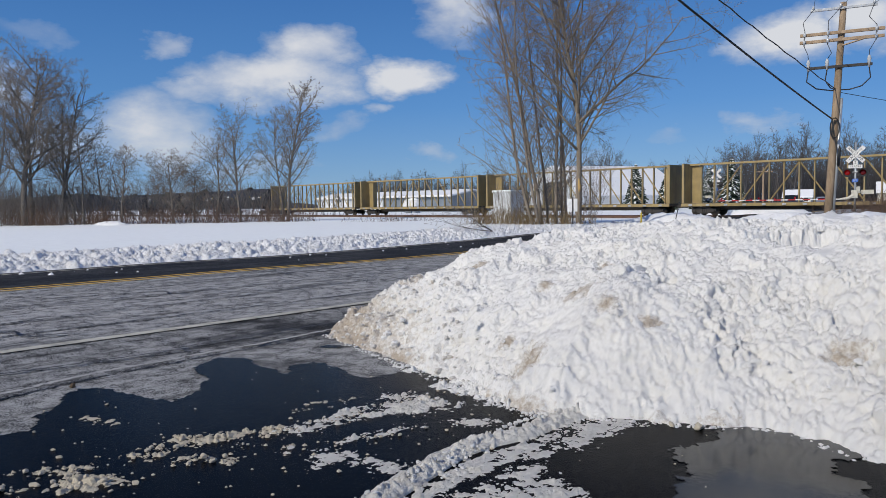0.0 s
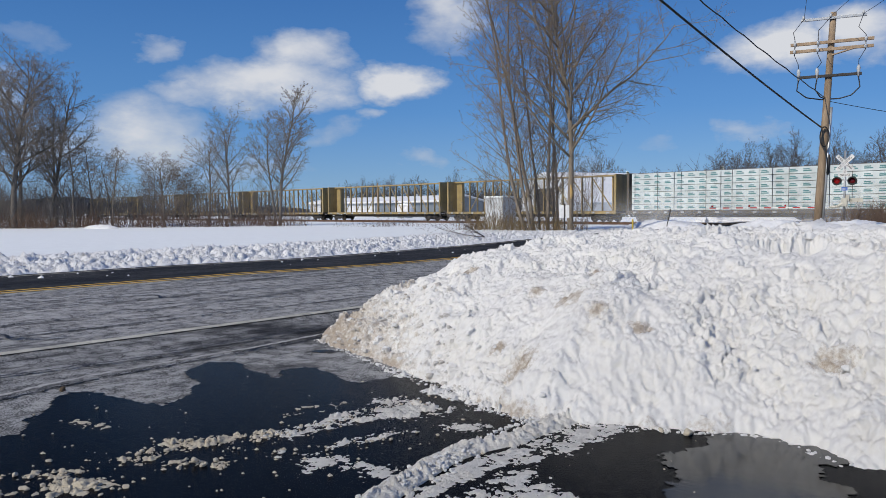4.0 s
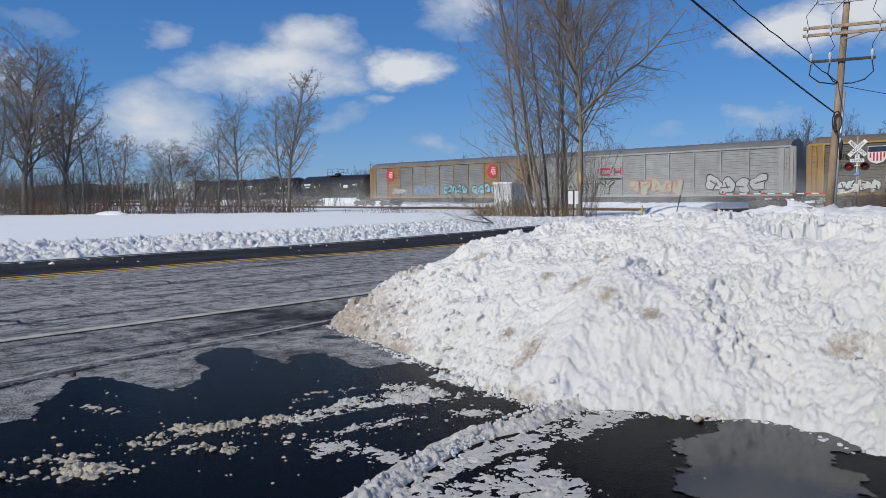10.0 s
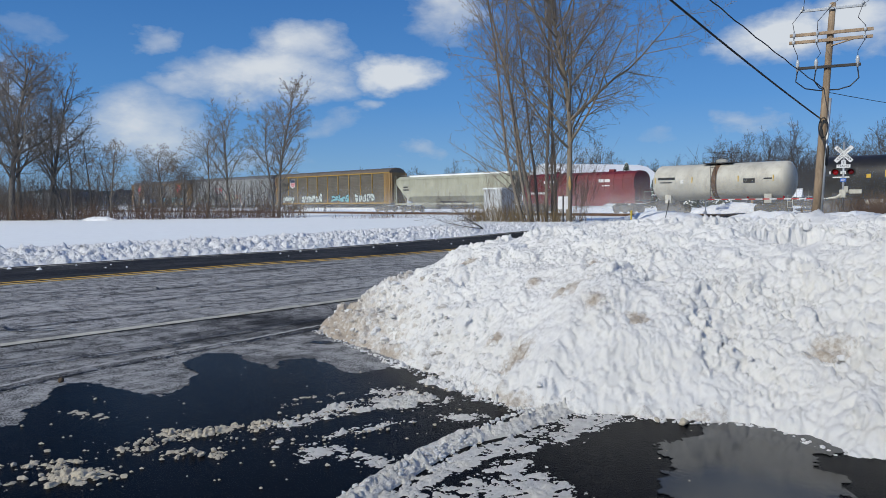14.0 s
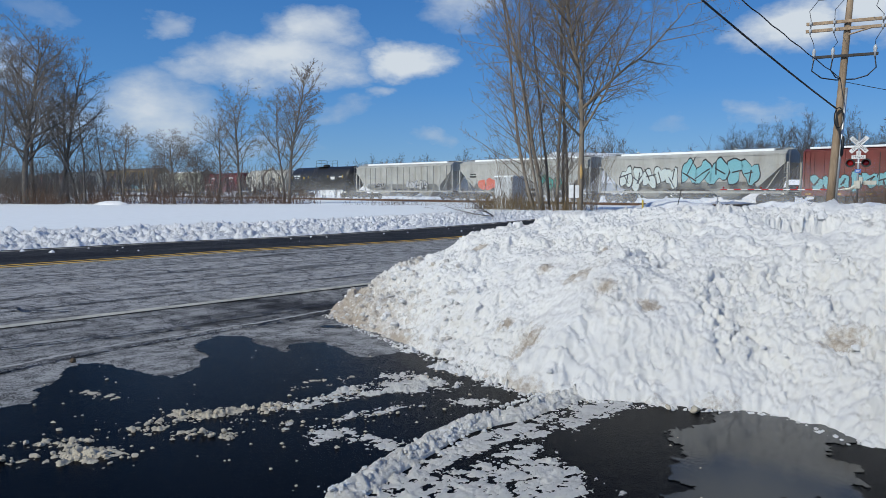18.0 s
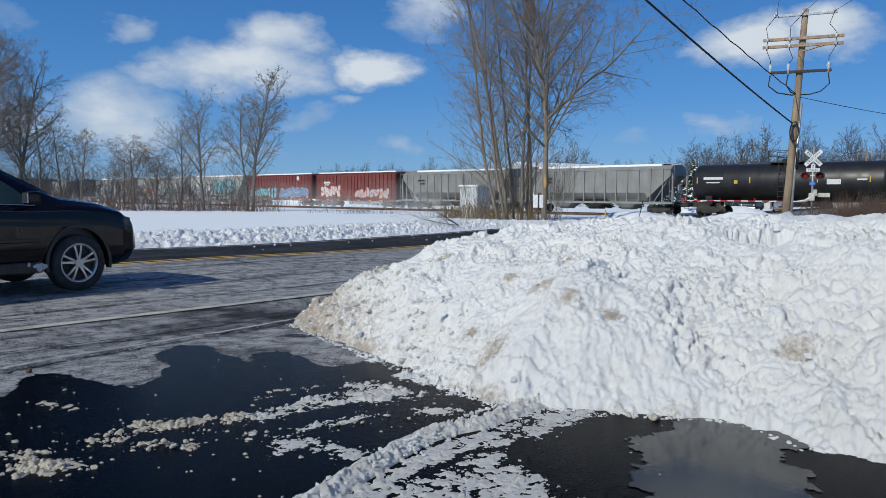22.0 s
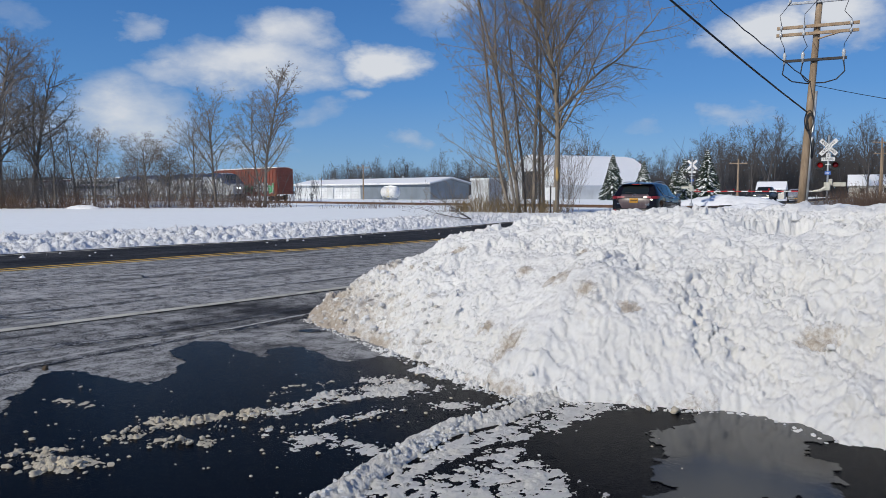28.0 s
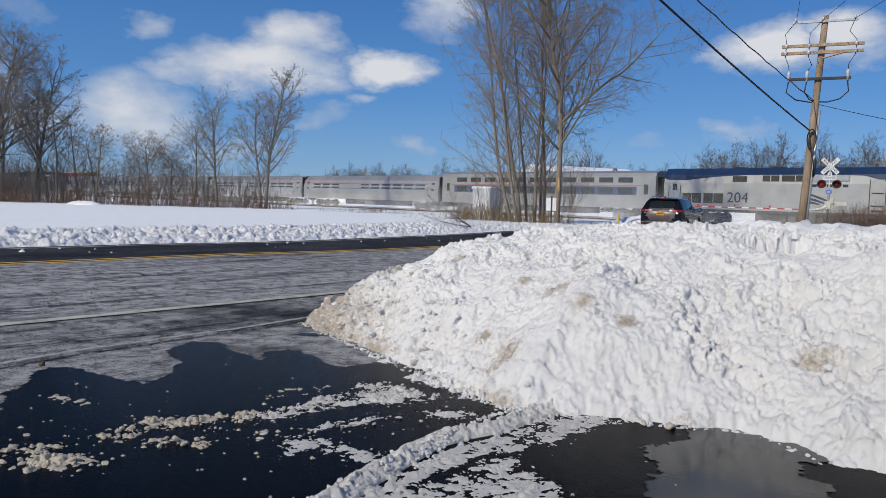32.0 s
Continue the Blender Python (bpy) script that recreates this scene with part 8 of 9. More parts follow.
    # bumper: a rounded bar that wraps round the corners, drawn in towards the road
    rows = []
    for q, z in ((0.10, 0.36), (0.02, 0.42), (-0.04, 0.50), (-0.055, 0.58), (-0.05, 0.64), (-0.02, 0.675), (0.03, 0.685)):
        row = []
        for x in np.linspace(-1, 1, 31):
            a = abs(x)
            row.append((x * 0.905 if a < 0.9 else math.copysign(0.905 * 0.9 + (a - 0.9) * 0.95, x), q + 0.06 * a ** 2 + 0.46 * max(0, a - 0.72) ** 1.5 / 0.28 ** 1.5, z))
        rows.append(row)
    bp = part("rear_bumper", Shape().rings(rows, closed=False), M_CLAD, car, "dusty black rear bumper", smooth=True)
    rows = []
    for q, z in ((-0.028, 0.455), (-0.045, 0.475), (-0.05, 0.495)):
        rows.append([(x * 0.74, q + 0.06 * (x * 0.82) ** 2 - 0.006, z + 0.05 * x * x) for x in np.linspace(-1, 1, 19)])
    part("bumper_strip", Shape().rings(rows, closed=False), M_ALLOY, bp, "silver bumper strip", smooth=True)
    part("valance", Shape().box(-0.66, 0.66, 0.06, 0.3, 0.31, 0.42, 0.03), M_BLACKP, bp)
    pl = part("number_plate", Shape().box(-0.155, 0.155, -0.026, -0.014, 0.855, 1.005, 0.004), M_PLATE, car, "orange-yellow number plate")
    b = Shape()
    for k in range(7):
        b.box(-0.12 + 0.036 * k, -0.097 + 0.036 * k, -0.030, -0.0262, 0.895, 0.955)
    part("plate_bar", b, M_BLACKP, pl)
    part("plate_trim", Shape().box(-0.33, 0.33, -0.006, 0.05, 1.03, 1.052, 0.008), M_SUVREAR, car)
    part("badge", Shape().tube([(0.07 * math.cos(q), 0.072, 1.105 + 0.042 * math.sin(q)) for q in np.linspace(0, 2 * math.pi, 17)], 0.010, 5), M_CHROME, car, "plain oval chrome badge")
    b = Shape().box(0.42, 0.60, -0.004, 0.02, 0.80, 0.822).box(0.47, 0.58, -0.004, 0.02, 0.765, 0.78).box(-0.64, -0.53, 0.0, 0.02, 0.81, 0.83)
    part("model_bar", b, M_CHROME, car)
    part("antenna_fin", Shape().rings([[(-0.02, 0.62, 1.66), (0.02, 0.62, 1.66), (0.02, 0.80, 1.66), (-0.02, 0.80, 1.66)], [(-0.008, 0.62, 1.735), (0.008, 0.62, 1.735), (0.008, 0.66, 1.735), (-0.008, 0.66, 1.735)]]), M_SUV, car)
    # windscreen and bonnet lines
    rows = []
    for t in np.linspace(0, 1, 6):
        y = 2.66 + 0.74 * t
        zb, w, zs, zt, wt = body.at(y)
        rows.append([(x * (0.58 + 0.07 * t), y + 0.004, zt + 0.022 - 0.03 * x * x) for x in np.linspace(-1, 1, 9)])
    part("windscreen", Shape().rings(rows, closed=False), M_PANEF, car, smooth=True)
    snow = Shape()
    rr = random.Random(3)
    for _ in range(9):
        p = Vector((0.90 + rr.uniform(-0.02, 0.03), 3.05 + rr.uniform(-0.12, 0.1), 0.34 + rr.uniform(-0.04, 0.03)))
        snow.tube([p, p + Vector((0.02, 0.05, 0.01)), p + Vector((0.0, 0.09, 0.0))], [0.015, 0.035, 0.01], 6)
    part("stuck_snow", snow, M_DIRTY, car, "lump of slush on the sill")
    # a high waist: all between the sills and the roof sits a little up
    for ob in [c for c in car.children_recursive if c.name.split(".")[0] != "wheel_well"]:
        for v in ob.data.vertices:
            v.co.z += 0.075 * min(1.0, max(0.0, (v.co.z - 0.5) / 0.4)) * min(1.0, max(0.0, (1.66 - v.co.z) / 0.45))
    ws = []
    for y in (0.97, 3.63):
        for sx in (-1, 1):
            ws.append(wheel_set(car, sx * 0.815, y, 0.355, sx))
    car.scale = (1.0, 1.0, 1.025)
    return car, ws


SUV, SUV_WHEELS = build_suv()


def waiting_vehicle(name, label, category, st, wheels, r, mat, x, y, heading, lights):
    body = CarBody(st, wheels, r)
    car = thing(name, None, None, label, category, at=pose(x, y, 0, 0, 0, -heading))
    part("body", body.mesh(), mat, car, smooth=True)
    L = st[-1][0]
    zb, w, zs, zt, wt = body.at(L - 0.05)
    part("grille", Shape().box(-0.5, 0.5, L - 0.06, L + 0.02, zb + 0.15, zt - 0.08, 0.02), M_BLACKP, car)
    for k in range(4):
        part("grille_bar", Shape().box(-0.48, 0.48, L + 0.0, L + 0.035, zb + 0.2 + 0.08 * k, zb + 0.225 + 0.08 * k), M_CHROME, car)
    for sx in (-1, 1):
        part("headlamp", Shape().box(min(sx * 0.55, sx * 0.86), max(sx * 0.55, sx * 0.86), L - 0.16, L + 0.0, zt - 0.24, zt - 0.06, 0.03), M_HEADL if lights else M_GLASSD, car)
    part("bumper", Shape().box(-0.9, 0.9, L - 0.1, L + 0.06, zb - 0.02, zb + 0.2, 0.04), M_CHROME if mat is M_PICKB else mat, car)
    yw = [s for s in st if s[4] - s[3] > 0.5]
    y1 = yw[-1][0]
    y2 = st[[s[0] for s in st].index(y1) + 1][0]
    rows = []
    for t in np.linspace(0.1, 0.92, 5):
        y = y1 + (y2 - y1) * t
        a = body.at(y)
        rows.append([(q * (a[4] - 0.08), y + 0.01, a[3] + 0.03 - 0.03 * q * q) for q in np.linspace(-1, 1, 7)])
    part("windscreen", Shape().rings(rows, closed=False), M_PANE, car, smooth=True)
    for wy in wheels:
        for sx in (-1, 1):
            wheel_set(car, sx * (w * 0.0 + 0.86), wy, r, sx)
    part("plate", Shape().box(-0.16, 0.16, L + 0.06, L + 0.07, zb + 0.05, zb + 0.15), M_PLATE, car)
    return car


waiting_vehicle("pickup_truck", "black pickup truck waiting beyond the crossing with lit headlamps", "truck", PICK_ST, (1.1, 4.6), 0.40, M_PICKB, 42.9, 89.0, 34.5 + 180, True)
waiting_vehicle("suv", "silver sport utility vehicle parked beyond the crossing", "car", SUV_ST, (0.97, 3.63), 0.355, M_VANS, 49.0, 94.5, 34.5 + 172, False)

# the SUV's way: metres along its lane past the place where it stands at 22.5 s
SUV_S = [(21.5, -6.45), (22.0, -3.25), (22.5, -0.13), (23, 2.84), (23.5, 5.5), (24, 7.76), (24.5, 9.9), (25, 11.96), (25.5, 13.98), (26.2, 16.7), (26.9, 19.2), (27.5, 21.0), (28, 22.4), (28.5, 23.36), (29.2, 24.4), (30, 25.1), (31, 25.59), (32, 25.8)]


def suv_place(s):
    """Place and heading of the rear bumper's middle, s metres along."""
    if s <= 2.9:
        return -4.95 + 0.69 * s, 9.66 + 0.724 * s, 43.6
    p0, c, p2 = Vector((-2.95, 11.76)), Vector((1.632, 16.913)), Vector((5.2, 23.5))
    n = 40
    acc, last = 2.9, p0
    for i in range(1, n + 1):
        a = i / n
        q = p0 * (1 - a) ** 2 + c * 2 * a * (1 - a) + p2 * a * a
        d = (q - last).length
        if acc + d >= s:
            e = q - last
            f = (s - acc) / d
            return (*(last + e * f), math.degrees(math.atan2(e.x, e.y)))
        acc, last = acc + d, q
    return 5.2 + 0.566 * (s - acc), 23.5 + 0.824 * (s - acc), 34.5


def suv_s(t):
    if t < 21.5:
        return -6.45 - 6.4 * (21.5 - t)
    ts, ss = [a for a, b in SUV_S], [b for a, b in SUV_S]
    i = max(0, min(len(ts) - 2, int(np.searchsorted(ts, t)) - 1))
    # smooth between the known times
    def slope(k):
        if k <= 0:
            return 6.6
        if k >= len(ts) - 1:
            return 0.15
        return (ss[k + 1] - ss[k - 1]) / (ts[k + 1] - ts[k - 1])
    h = ts[i + 1] - ts[i]
    u = (t - ts[i]) / h
    return (ss[i] * (1 + 2 * u) * (1 - u) ** 2 + slope(i) * h * u * (1 - u) ** 2 + ss[i + 1] * u * u * (3 - 2 * u) + slope(i + 1) * h * u * u * (u - 1))


def drive():
    rows = []
    for k in range(0, 129):
        t = k * 0.25
        x, y, hd = suv_place(suv_s(t))
        hd -= 3.0 + 3.5 * min(1.0, max(0.0, (12 - suv_s(t)) / 6))
        rows.append((t, pose(x, y, 0.145 - 0.125 * min(1.0, max(0.0, (y - 14) / 12)), 0, 0, -hd)))
    walk(SUV, rows)
    for w in SUV_WHEELS:
        p = w.matrix_basis.translation.copy()
        spin = []
        t = 0.0
        while t <= 32.0 + 1e-6:
            a = -math.degrees(suv_s(t) / 0.355)
            spin.append((t, pose(p.x, p.y, p.z, a % 360, 0, 0)))
            t += 2 / 30
        walk(w, spin)

# ---- buildings beyond the tracks ----
M_WALLW = paint("white_sheet_wall", (0.66, 0.68, 0.70), 0.5, dirt_amt=0.2, scale=0.4)
M_WALLB = paint("slate_blue_sheet_wall", (0.20, 0.235, 0.275), 0.5, dirt_amt=0.2, scale=0.4)
M_DOORW = paint("white_roller_door", (0.74, 0.75, 0.76), 0.5, dirt_amt=0.12, scale=0.6)
M_HOUSE = paint("cream_siding", (0.55, 0.52, 0.46), 0.6, dirt_amt=0.2, scale=0.6)
M_ROOFSNOW = snow_mat("roof_snow", 0.06, grain=6, bmp=0.2, dist=0.05)


def shed(name, label, x, y, length, depth, eave, ridge, wall, wall2, split, doors, rz):
    """A long low building; local x runs along its front, local -y is its front."""
    b = thing(name, None, None, label, "building", at=pose(x, y, -0.06, 0, 0, rz))
    part("wall", Shape().box(0, split, 0, 0.15, 0, eave), wall, b)
    if split < length:
        part("wall", Shape().box(split, length, 0, 0.15, 0, eave), wall2, b, "slate blue sheet wall")
    for xx in (0, length - 0.15):
        part("gable_wall", Shape().rings([[(xx + o, 0.15, 0), (xx + o, depth, 0), (xx + o, depth, eave), (xx + o, depth / 2, ridge), (xx + o, 0.15, eave)] for o in (0, 0.15)]), wall2, b)
    part("back_wall", Shape().box(0, length, depth - 0.15, depth, 0, eave), wall2, b)
    part("roof", Shape().rings([[(xx, -0.6, eave - 0.1), (xx, depth / 2, ridge + 0.05), (xx, depth + 0.6, eave - 0.1), (xx, depth + 0.6, eave + 0.05), (xx, depth / 2, ridge + 0.25), (xx, -0.6, eave + 0.05)] for xx in (-0.4, length + 0.5)]), M_GALV, b)
    part("roof_snow", Shape().rings([[(xx, -0.62, eave + 0.06), (xx, -0.58, eave + 0.24), (xx, depth / 2, ridge + 0.5), (xx, depth + 0.58, eave + 0.24), (xx, depth + 0.62, eave + 0.06), (xx, depth / 2, ridge + 0.26)] for xx in (-0.45, length + 0.55)]), M_ROOFSNOW, b, "snow blanket on the roof")
    part("fascia", Shape().box(-0.45, length + 0.55, -0.68, -0.63, eave - 0.12, eave + 0.05), M_SIGNW, b)
    for dx, dw, dh in doors:
        d = part("roller_door", Shape().box(dx - dw / 2, dx + dw / 2, -0.05, 0.0, 0.05, dh, 0.01), M_DOORW, b)
        for k in range(4):
            part("slat_line", Shape().box(dx - dw / 2, dx + dw / 2, -0.058, -0.05, 0.5 + k * dh / 4.4, 0.53 + k * dh / 4.4), M_GALV, d)
    for xx in (length * 0.2, length * 0.55):
        part("roof_vent", Shape().tube([(xx, depth / 2, ridge + 0.2), (xx, depth / 2, ridge + 0.9)], 0.22, 8), M_GALV, b)
    return b


RZ = math.degrees(TRACK_DIR) - 90      # fronts run along the tracks
shed("storage_shed", "long low storage shed with white doors and snowy roof", -19.3, 165, 30.9, 11.0, 3.1, 4.0, M_WALLW, M_WALLB, 9.5, [(1.9, 2.4, 2.5), (4.8, 2.4, 2.5), (7.7, 2.4, 2.5)], RZ)
shed("storage_shed", "low white storage shed with roller doors under snow", -31.0, 183.2, 15.6, 11.0, 3.2, 4.1, M_WALLW, M_WALLW, 15.6, [(2.0, 2.3, 2.6), (5.2, 2.3, 2.6), (8.4, 2.3, 2.6), (12.0, 2.6, 2.6)], RZ)


def fuel_tank(x, y):
    t = thing("fuel_tank", None, None, "white horizontal storage tank on legs", "tank", at=pose(x, y, -0.05, 0, 0, RZ))
    part("vessel", Shape().tube([(-1.95, 0, 1.45), (-1.85, 0, 1.45), (-1.55, 0, 1.45), (1.55, 0, 1.45), (1.85, 0, 1.45), (1.95, 0, 1.45)], [0.3, 0.75, 1.0, 1.0, 0.75, 0.3], 20), M_SIGNW, t, smooth=True)
    for sx in (-1.1, 1.1):
        part("leg", Shape().box(sx - 0.12, sx + 0.12, -0.8, 0.8, 0, 0.8), M_GALV, t)
    ladder(t, 0.3, 0.2, 2.6, -1.1, M_YELPOST)
    part("snow_cap", Shape().tube([(-1.6, 0, 2.3), (0, 0, 2.38), (1.6, 0, 2.3)], [0.25, 0.35, 0.25], 8), M_SNOW, t)


fuel_tank(-5.4, 134)


def salt_barn():
    b = thing("salt_barn", None, None, "tall steep-roofed salt storage barn deep in snow", "building", at=pose(22.2, 148, -0.06, 0, 0, 24))
    prof = [(-9.2, 0), (-9.0, 2.6), (-6.6, 6.2), (-3.0, 8.2), (0, 8.75), (3.0, 8.2), (6.6, 6.2), (9.0, 2.6), (9.2, 0)]
    part("shell", Shape().rings([[(x, y, z) for y, z in prof] for x in (0.2, 23.8)]), M_WALLW, b)
    part("roof_snow", Shape().rings([[(x, y * 1.015, z * 1.012 + 0.1) for y, z in prof[1:-1]] + [(x, y, z - 0.1) for y, z in prof[-2:0:-1]] for x in (0.0, 24.0)]), M_ROOFSNOW, b, "smooth snow on the curved roof")
    # the shell is closed: a dark slab stands in for the doorway's inner shade
    part("doorway", Shape().box(0.05, 0.22, -2.9, 2.9, 0, 5.6), M_DARKSTEEL, b, "dark slab for the shade inside the doorway")
    part("door_frame", Shape().box(0.0, 0.24, -3.15, -2.9, 0, 5.8).box(0.0, 0.24, 2.9, 3.15, 0, 5.8).box(0.0, 0.24, -3.15, 3.15, 5.6, 5.85), M_WALLW, b)
    for k in range(9):
        y = -8 + k * 2.0
        zt = float(np.interp(y, [p[0] for p in prof], [p[1] for p in prof])) - 0.1
        if abs(y) > 3.2:
            part("panel_rib", Shape().box(0.12, 0.22, y - 0.05, y + 0.05, 0, zt), M_GALV, b)


salt_barn()


def house(x, y, w, d, eave, ridge, rz, mat, label):
    b = thing("house", None, None, label, "house", at=pose(x, y, -0.06, 0, 0, rz))
    part("wall", Shape().rings([[(o, -d / 2, 0), (o, d / 2, 0), (o, d / 2, eave), (o, 0, ridge), (o, -d / 2, eave)] for o in (-w / 2, w / 2)]), mat, b)
    part("roof", Shape().rings([[(o, -d / 2 - 0.4, eave - 0.15), (o, 0, ridge + 0.1), (o, d / 2 + 0.4, eave - 0.15), (o, d / 2 + 0.4, eave + 0.05), (o, 0, ridge + 0.3), (o, -d / 2 - 0.4, eave + 0.05)] for o in (-w / 2 - 0.3, w / 2 + 0.3)]), M_ROOFSNOW, b, "snow-covered gable roof")
    for k in (-0.3, 0.05, 0.32):
        wdw = part("window", Shape().box(k * w - 0.45, k * w + 0.45, -d / 2 - 0.04, -d / 2 + 0.02, 1.0, 2.1), M_SIGNW, b)
        part("pane", Shape().box(k * w - 0.38, k * w + 0.38, -d / 2 - 0.05, -d / 2 - 0.04, 1.07, 2.03), M_GLASSD, wdw)
    part("door", Shape().box(w * 0.18 - 0.45, w * 0.18 + 0.45, -d / 2 - 0.04, -d / 2 + 0.02, 0, 2.05), M_DARKSTEEL, b)


house(67.0, 138, 4.6, 5, 1.9, 3.0, -30, M_HOUSE, "small house with snow-covered roof beyond the crossing")
house(96, 150, 12.0, 7, 2.6, 4.6, -30, M_HOUSE, "low house with snowy roof among dark trees")


# ---- spruces laden with snow ----
M_SPRUCE = bark("dark_spruce_needles", (0.012, 0.022, 0.014), (0.045, 0.07, 0.045), 6)


def spruce(h, w, seed):
    r = random.Random(seed)
    t = thing("spruce_tree", None, None, "dark green spruce laden with snow", "tree", group="spruces")
    part("trunk", Shape().tube([(0, 0, -0.1), (0, 0, h * 0.95)], [0.16, 0.03], 8), M_BARK_DARK, t)
    green, white = Shape(), Shape()
    levels = int(h / 0.33)
    for i in range(levels):
        f = i / levels
        z = 0.7 + (h - 0.9) * f
        reach = w / 2 * (1 - f) ** 0.85 * r.uniform(0.85, 1.12) + 0.12
        n = int(9 + 9 * (1 - f))
        for k in range(n):
            a = 6.283 * k / n + r.uniform(-0.3, 0.3) + i
            d = Vector((math.cos(a), math.sin(a), 0))
            e = Vector((-d.y, d.x, 0))
            rr = reach * r.uniform(0.7, 1.1)
            p0, p1, p2 = Vector((0, 0, z)), Vector((0, 0, z - 0.1 * rr)) + d * rr * 0.6, Vector((0, 0, z - 0.28 * rr - 0.05)) + d * rr
            for s0, s1, q0, q1 in ((0.04, 0.20, p0, p1), (0.20, 0.03, p1, p2)):
                wd0, wd1 = s0 * (0.5 + rr * 0.5), s1 * (0.5 + rr * 0.5)
                dn = Vector((0, 0, -0.16 - 0.1 * r.random()))
                green.add([q0 + e * wd0, q0 - e * wd0, q1 - e * wd1, q1 + e * wd1, q0 + dn, q1 + dn * 0.8], [(0, 1, 2, 3), (0, 4, 5, 3), (1, 2, 5, 4)])
            for _ in range(3):
                g = r.uniform(0.3, 1)
                q = p0.lerp(p2, g)
                green.add([q, q + e * r.uniform(-0.25, 0.25) + Vector((0, 0, -0.25)), q + d * 0.12 + Vector((0, 0, -0.06))], [(0, 1, 2)])
            if r.random() < 0.72:
                lift = Vector((0, 0, 0.035))
                m0, m1 = p0.lerp(p1, 0.45), p2.lerp(p1, r.uniform(0.0, 0.5))
                ww = 0.13 * (0.5 + rr * 0.5) * r.uniform(0.6, 1.2)
                white.add([m0 + e * ww * 0.5 + lift, m0 - e * ww * 0.5 + lift, p1 - e * ww + lift, p1 + e * ww + lift, m1 - e * ww * 0.6 + lift, m1 + e * ww * 0.6 + lift, p1 + lift * 3.2],
                          [(0, 1, 6), (1, 2, 6), (2, 4, 6), (4, 5, 6), (5, 3, 6), (3, 0, 6)])
    part("boughs", green, M_SPRUCE, t)["kind"] = "stuff"
    part("bough_snow", white, M_SNOW, t, "snow lying on the boughs")["kind"] = "stuff"
    return t


for x, y, h, w, seed in ((33.0, 125, 8.2, 4.8, 1), (38.6, 126, 7.0, 4.4, 2), (44.3, 127, 5.4, 3.6, 3), (49.3, 125, 8.9, 5.8, 4), (47.2, 130, 7.6, 4.6, 5)):
    spruce(h, w, seed).matrix_world = pose(x, y, -0.06)


# ---- far woods and lone far trees ----
def far_tree_shape(seed, h, spread=36, kids=(15, 7, 5, 3), shrink=0.5, first=0.18):
    t = Tree(seed, spread=spread, rise=0.22, levels=4, kids=kids, shrink=shrink, twig=0.03, wander=0.12)
    t.grow((0, 0, 0), (0, 0, 1), h, h * 0.016, 0, t.trunk, first=first)
    return t


def far_woods():
    g = "far deciduous trees"
    base = []
    for seed, h in ((101, 18), (102, 16), (103, 19), (104, 15)):
        t = far_tree_shape(seed, h)
        base.append(t.finish("far_tree", "leafless deciduous tree in a distant wood", M_FARTWIG, M_FARTWIG, pose(0, 0, 0), g, 8))
    spots = []
    r = random.Random(9)
    # ratio of x to y, distance, size
    for k in range(16):
        spots.append((0.20 + 0.0135 * k + r.uniform(-0.005, 0.005), r.uniform(230, 300), r.uniform(0.7, 0.95)))
    for k in range(18):
        spots.append((0.395 + 0.0155 * k + r.uniform(-0.006, 0.006), r.uniform(165, 215), r.uniform(0.85, 1.15)))
    for k in range(5):
        spots.append((0.62 + 0.03 * k, r.uniform(110, 150), r.uniform(0.7, 0.9)))
    for k in range(12):
        spots.append((-0.17 + 0.024 * k + r.uniform(-0.006, 0.006), r.uniform(330, 400), r.uniform(0.55, 0.85)))
    for k in range(6):
        spots.append((-0.62 + 0.045 * k + r.uniform(-0.01, 0.01), r.uniform(125, 160), r.uniform(0.3, 0.45)))
    for k in range(22):
        spots.append((-0.11 + 0.0105 * k + r.uniform(-0.004, 0.004), r.uniform(300, 360), r.uniform(0.62, 0.95)))
    spots.append((-0.115, 260, 0.62))
    for i, (q, y, s) in enumerate(spots):
        m = pose(q * y, y, -0.06, 0, 0, r.uniform(0, 360)) @ Matrix.Scale(s, 4)
        if i < len(base):
            base[i].matrix_basis = m
        else:
            copy_thing(base[i % len(base)], m)


far_woods()
stems([(y * q, y, 55, 4, 3, sc) for q, y, sc in [(0.20 + 0.012 * k, 235 + 5 * (k % 7), 1.0) for k in range(18)] + [(0.40 + 0.011 * k, 178 + 6 * (k % 5), 1.2) for k in range(28)] + [(-0.12 + 0.0125 * k, 325 + 6 * (k % 4), 1.15) for k in range(20)]], 91, M_FARTWIG, "far_underwood", "dark leafless underwood of the distant woods", (3.0, 9.0), 0.14, 0.06, 4)
stems([(-90 + 5 * k, 118 + 5 * math.sin(k), 26, 3.0, 2, 1.0) for k in range(15)], 93, M_FARTWIG, "hedgerow", "grey leafless hedgerow beyond the field", (1.5, 4.0), 0.2, 0.03, 4)
# wooded rise that closes the horizon
rise = Shape()
rise.rings([[(x, 620, -1), (x, 620 + 60, 9 + 7 * math.sin(x * 0.011) + 4 * math.sin(x * 0.037 + 1)), (x, 800, -1)] for x in np.arange(-1400, 1401, 25)], closed=False)
M_RISE = bark("distant_wood_slopes", (0.035, 0.034, 0.036), (0.10, 0.098, 0.10), 0.4)
thing("distant_wooded_rise", rise, M_RISE, "low wooded rise on the horizon", "hill", kind="structure", smooth=True)


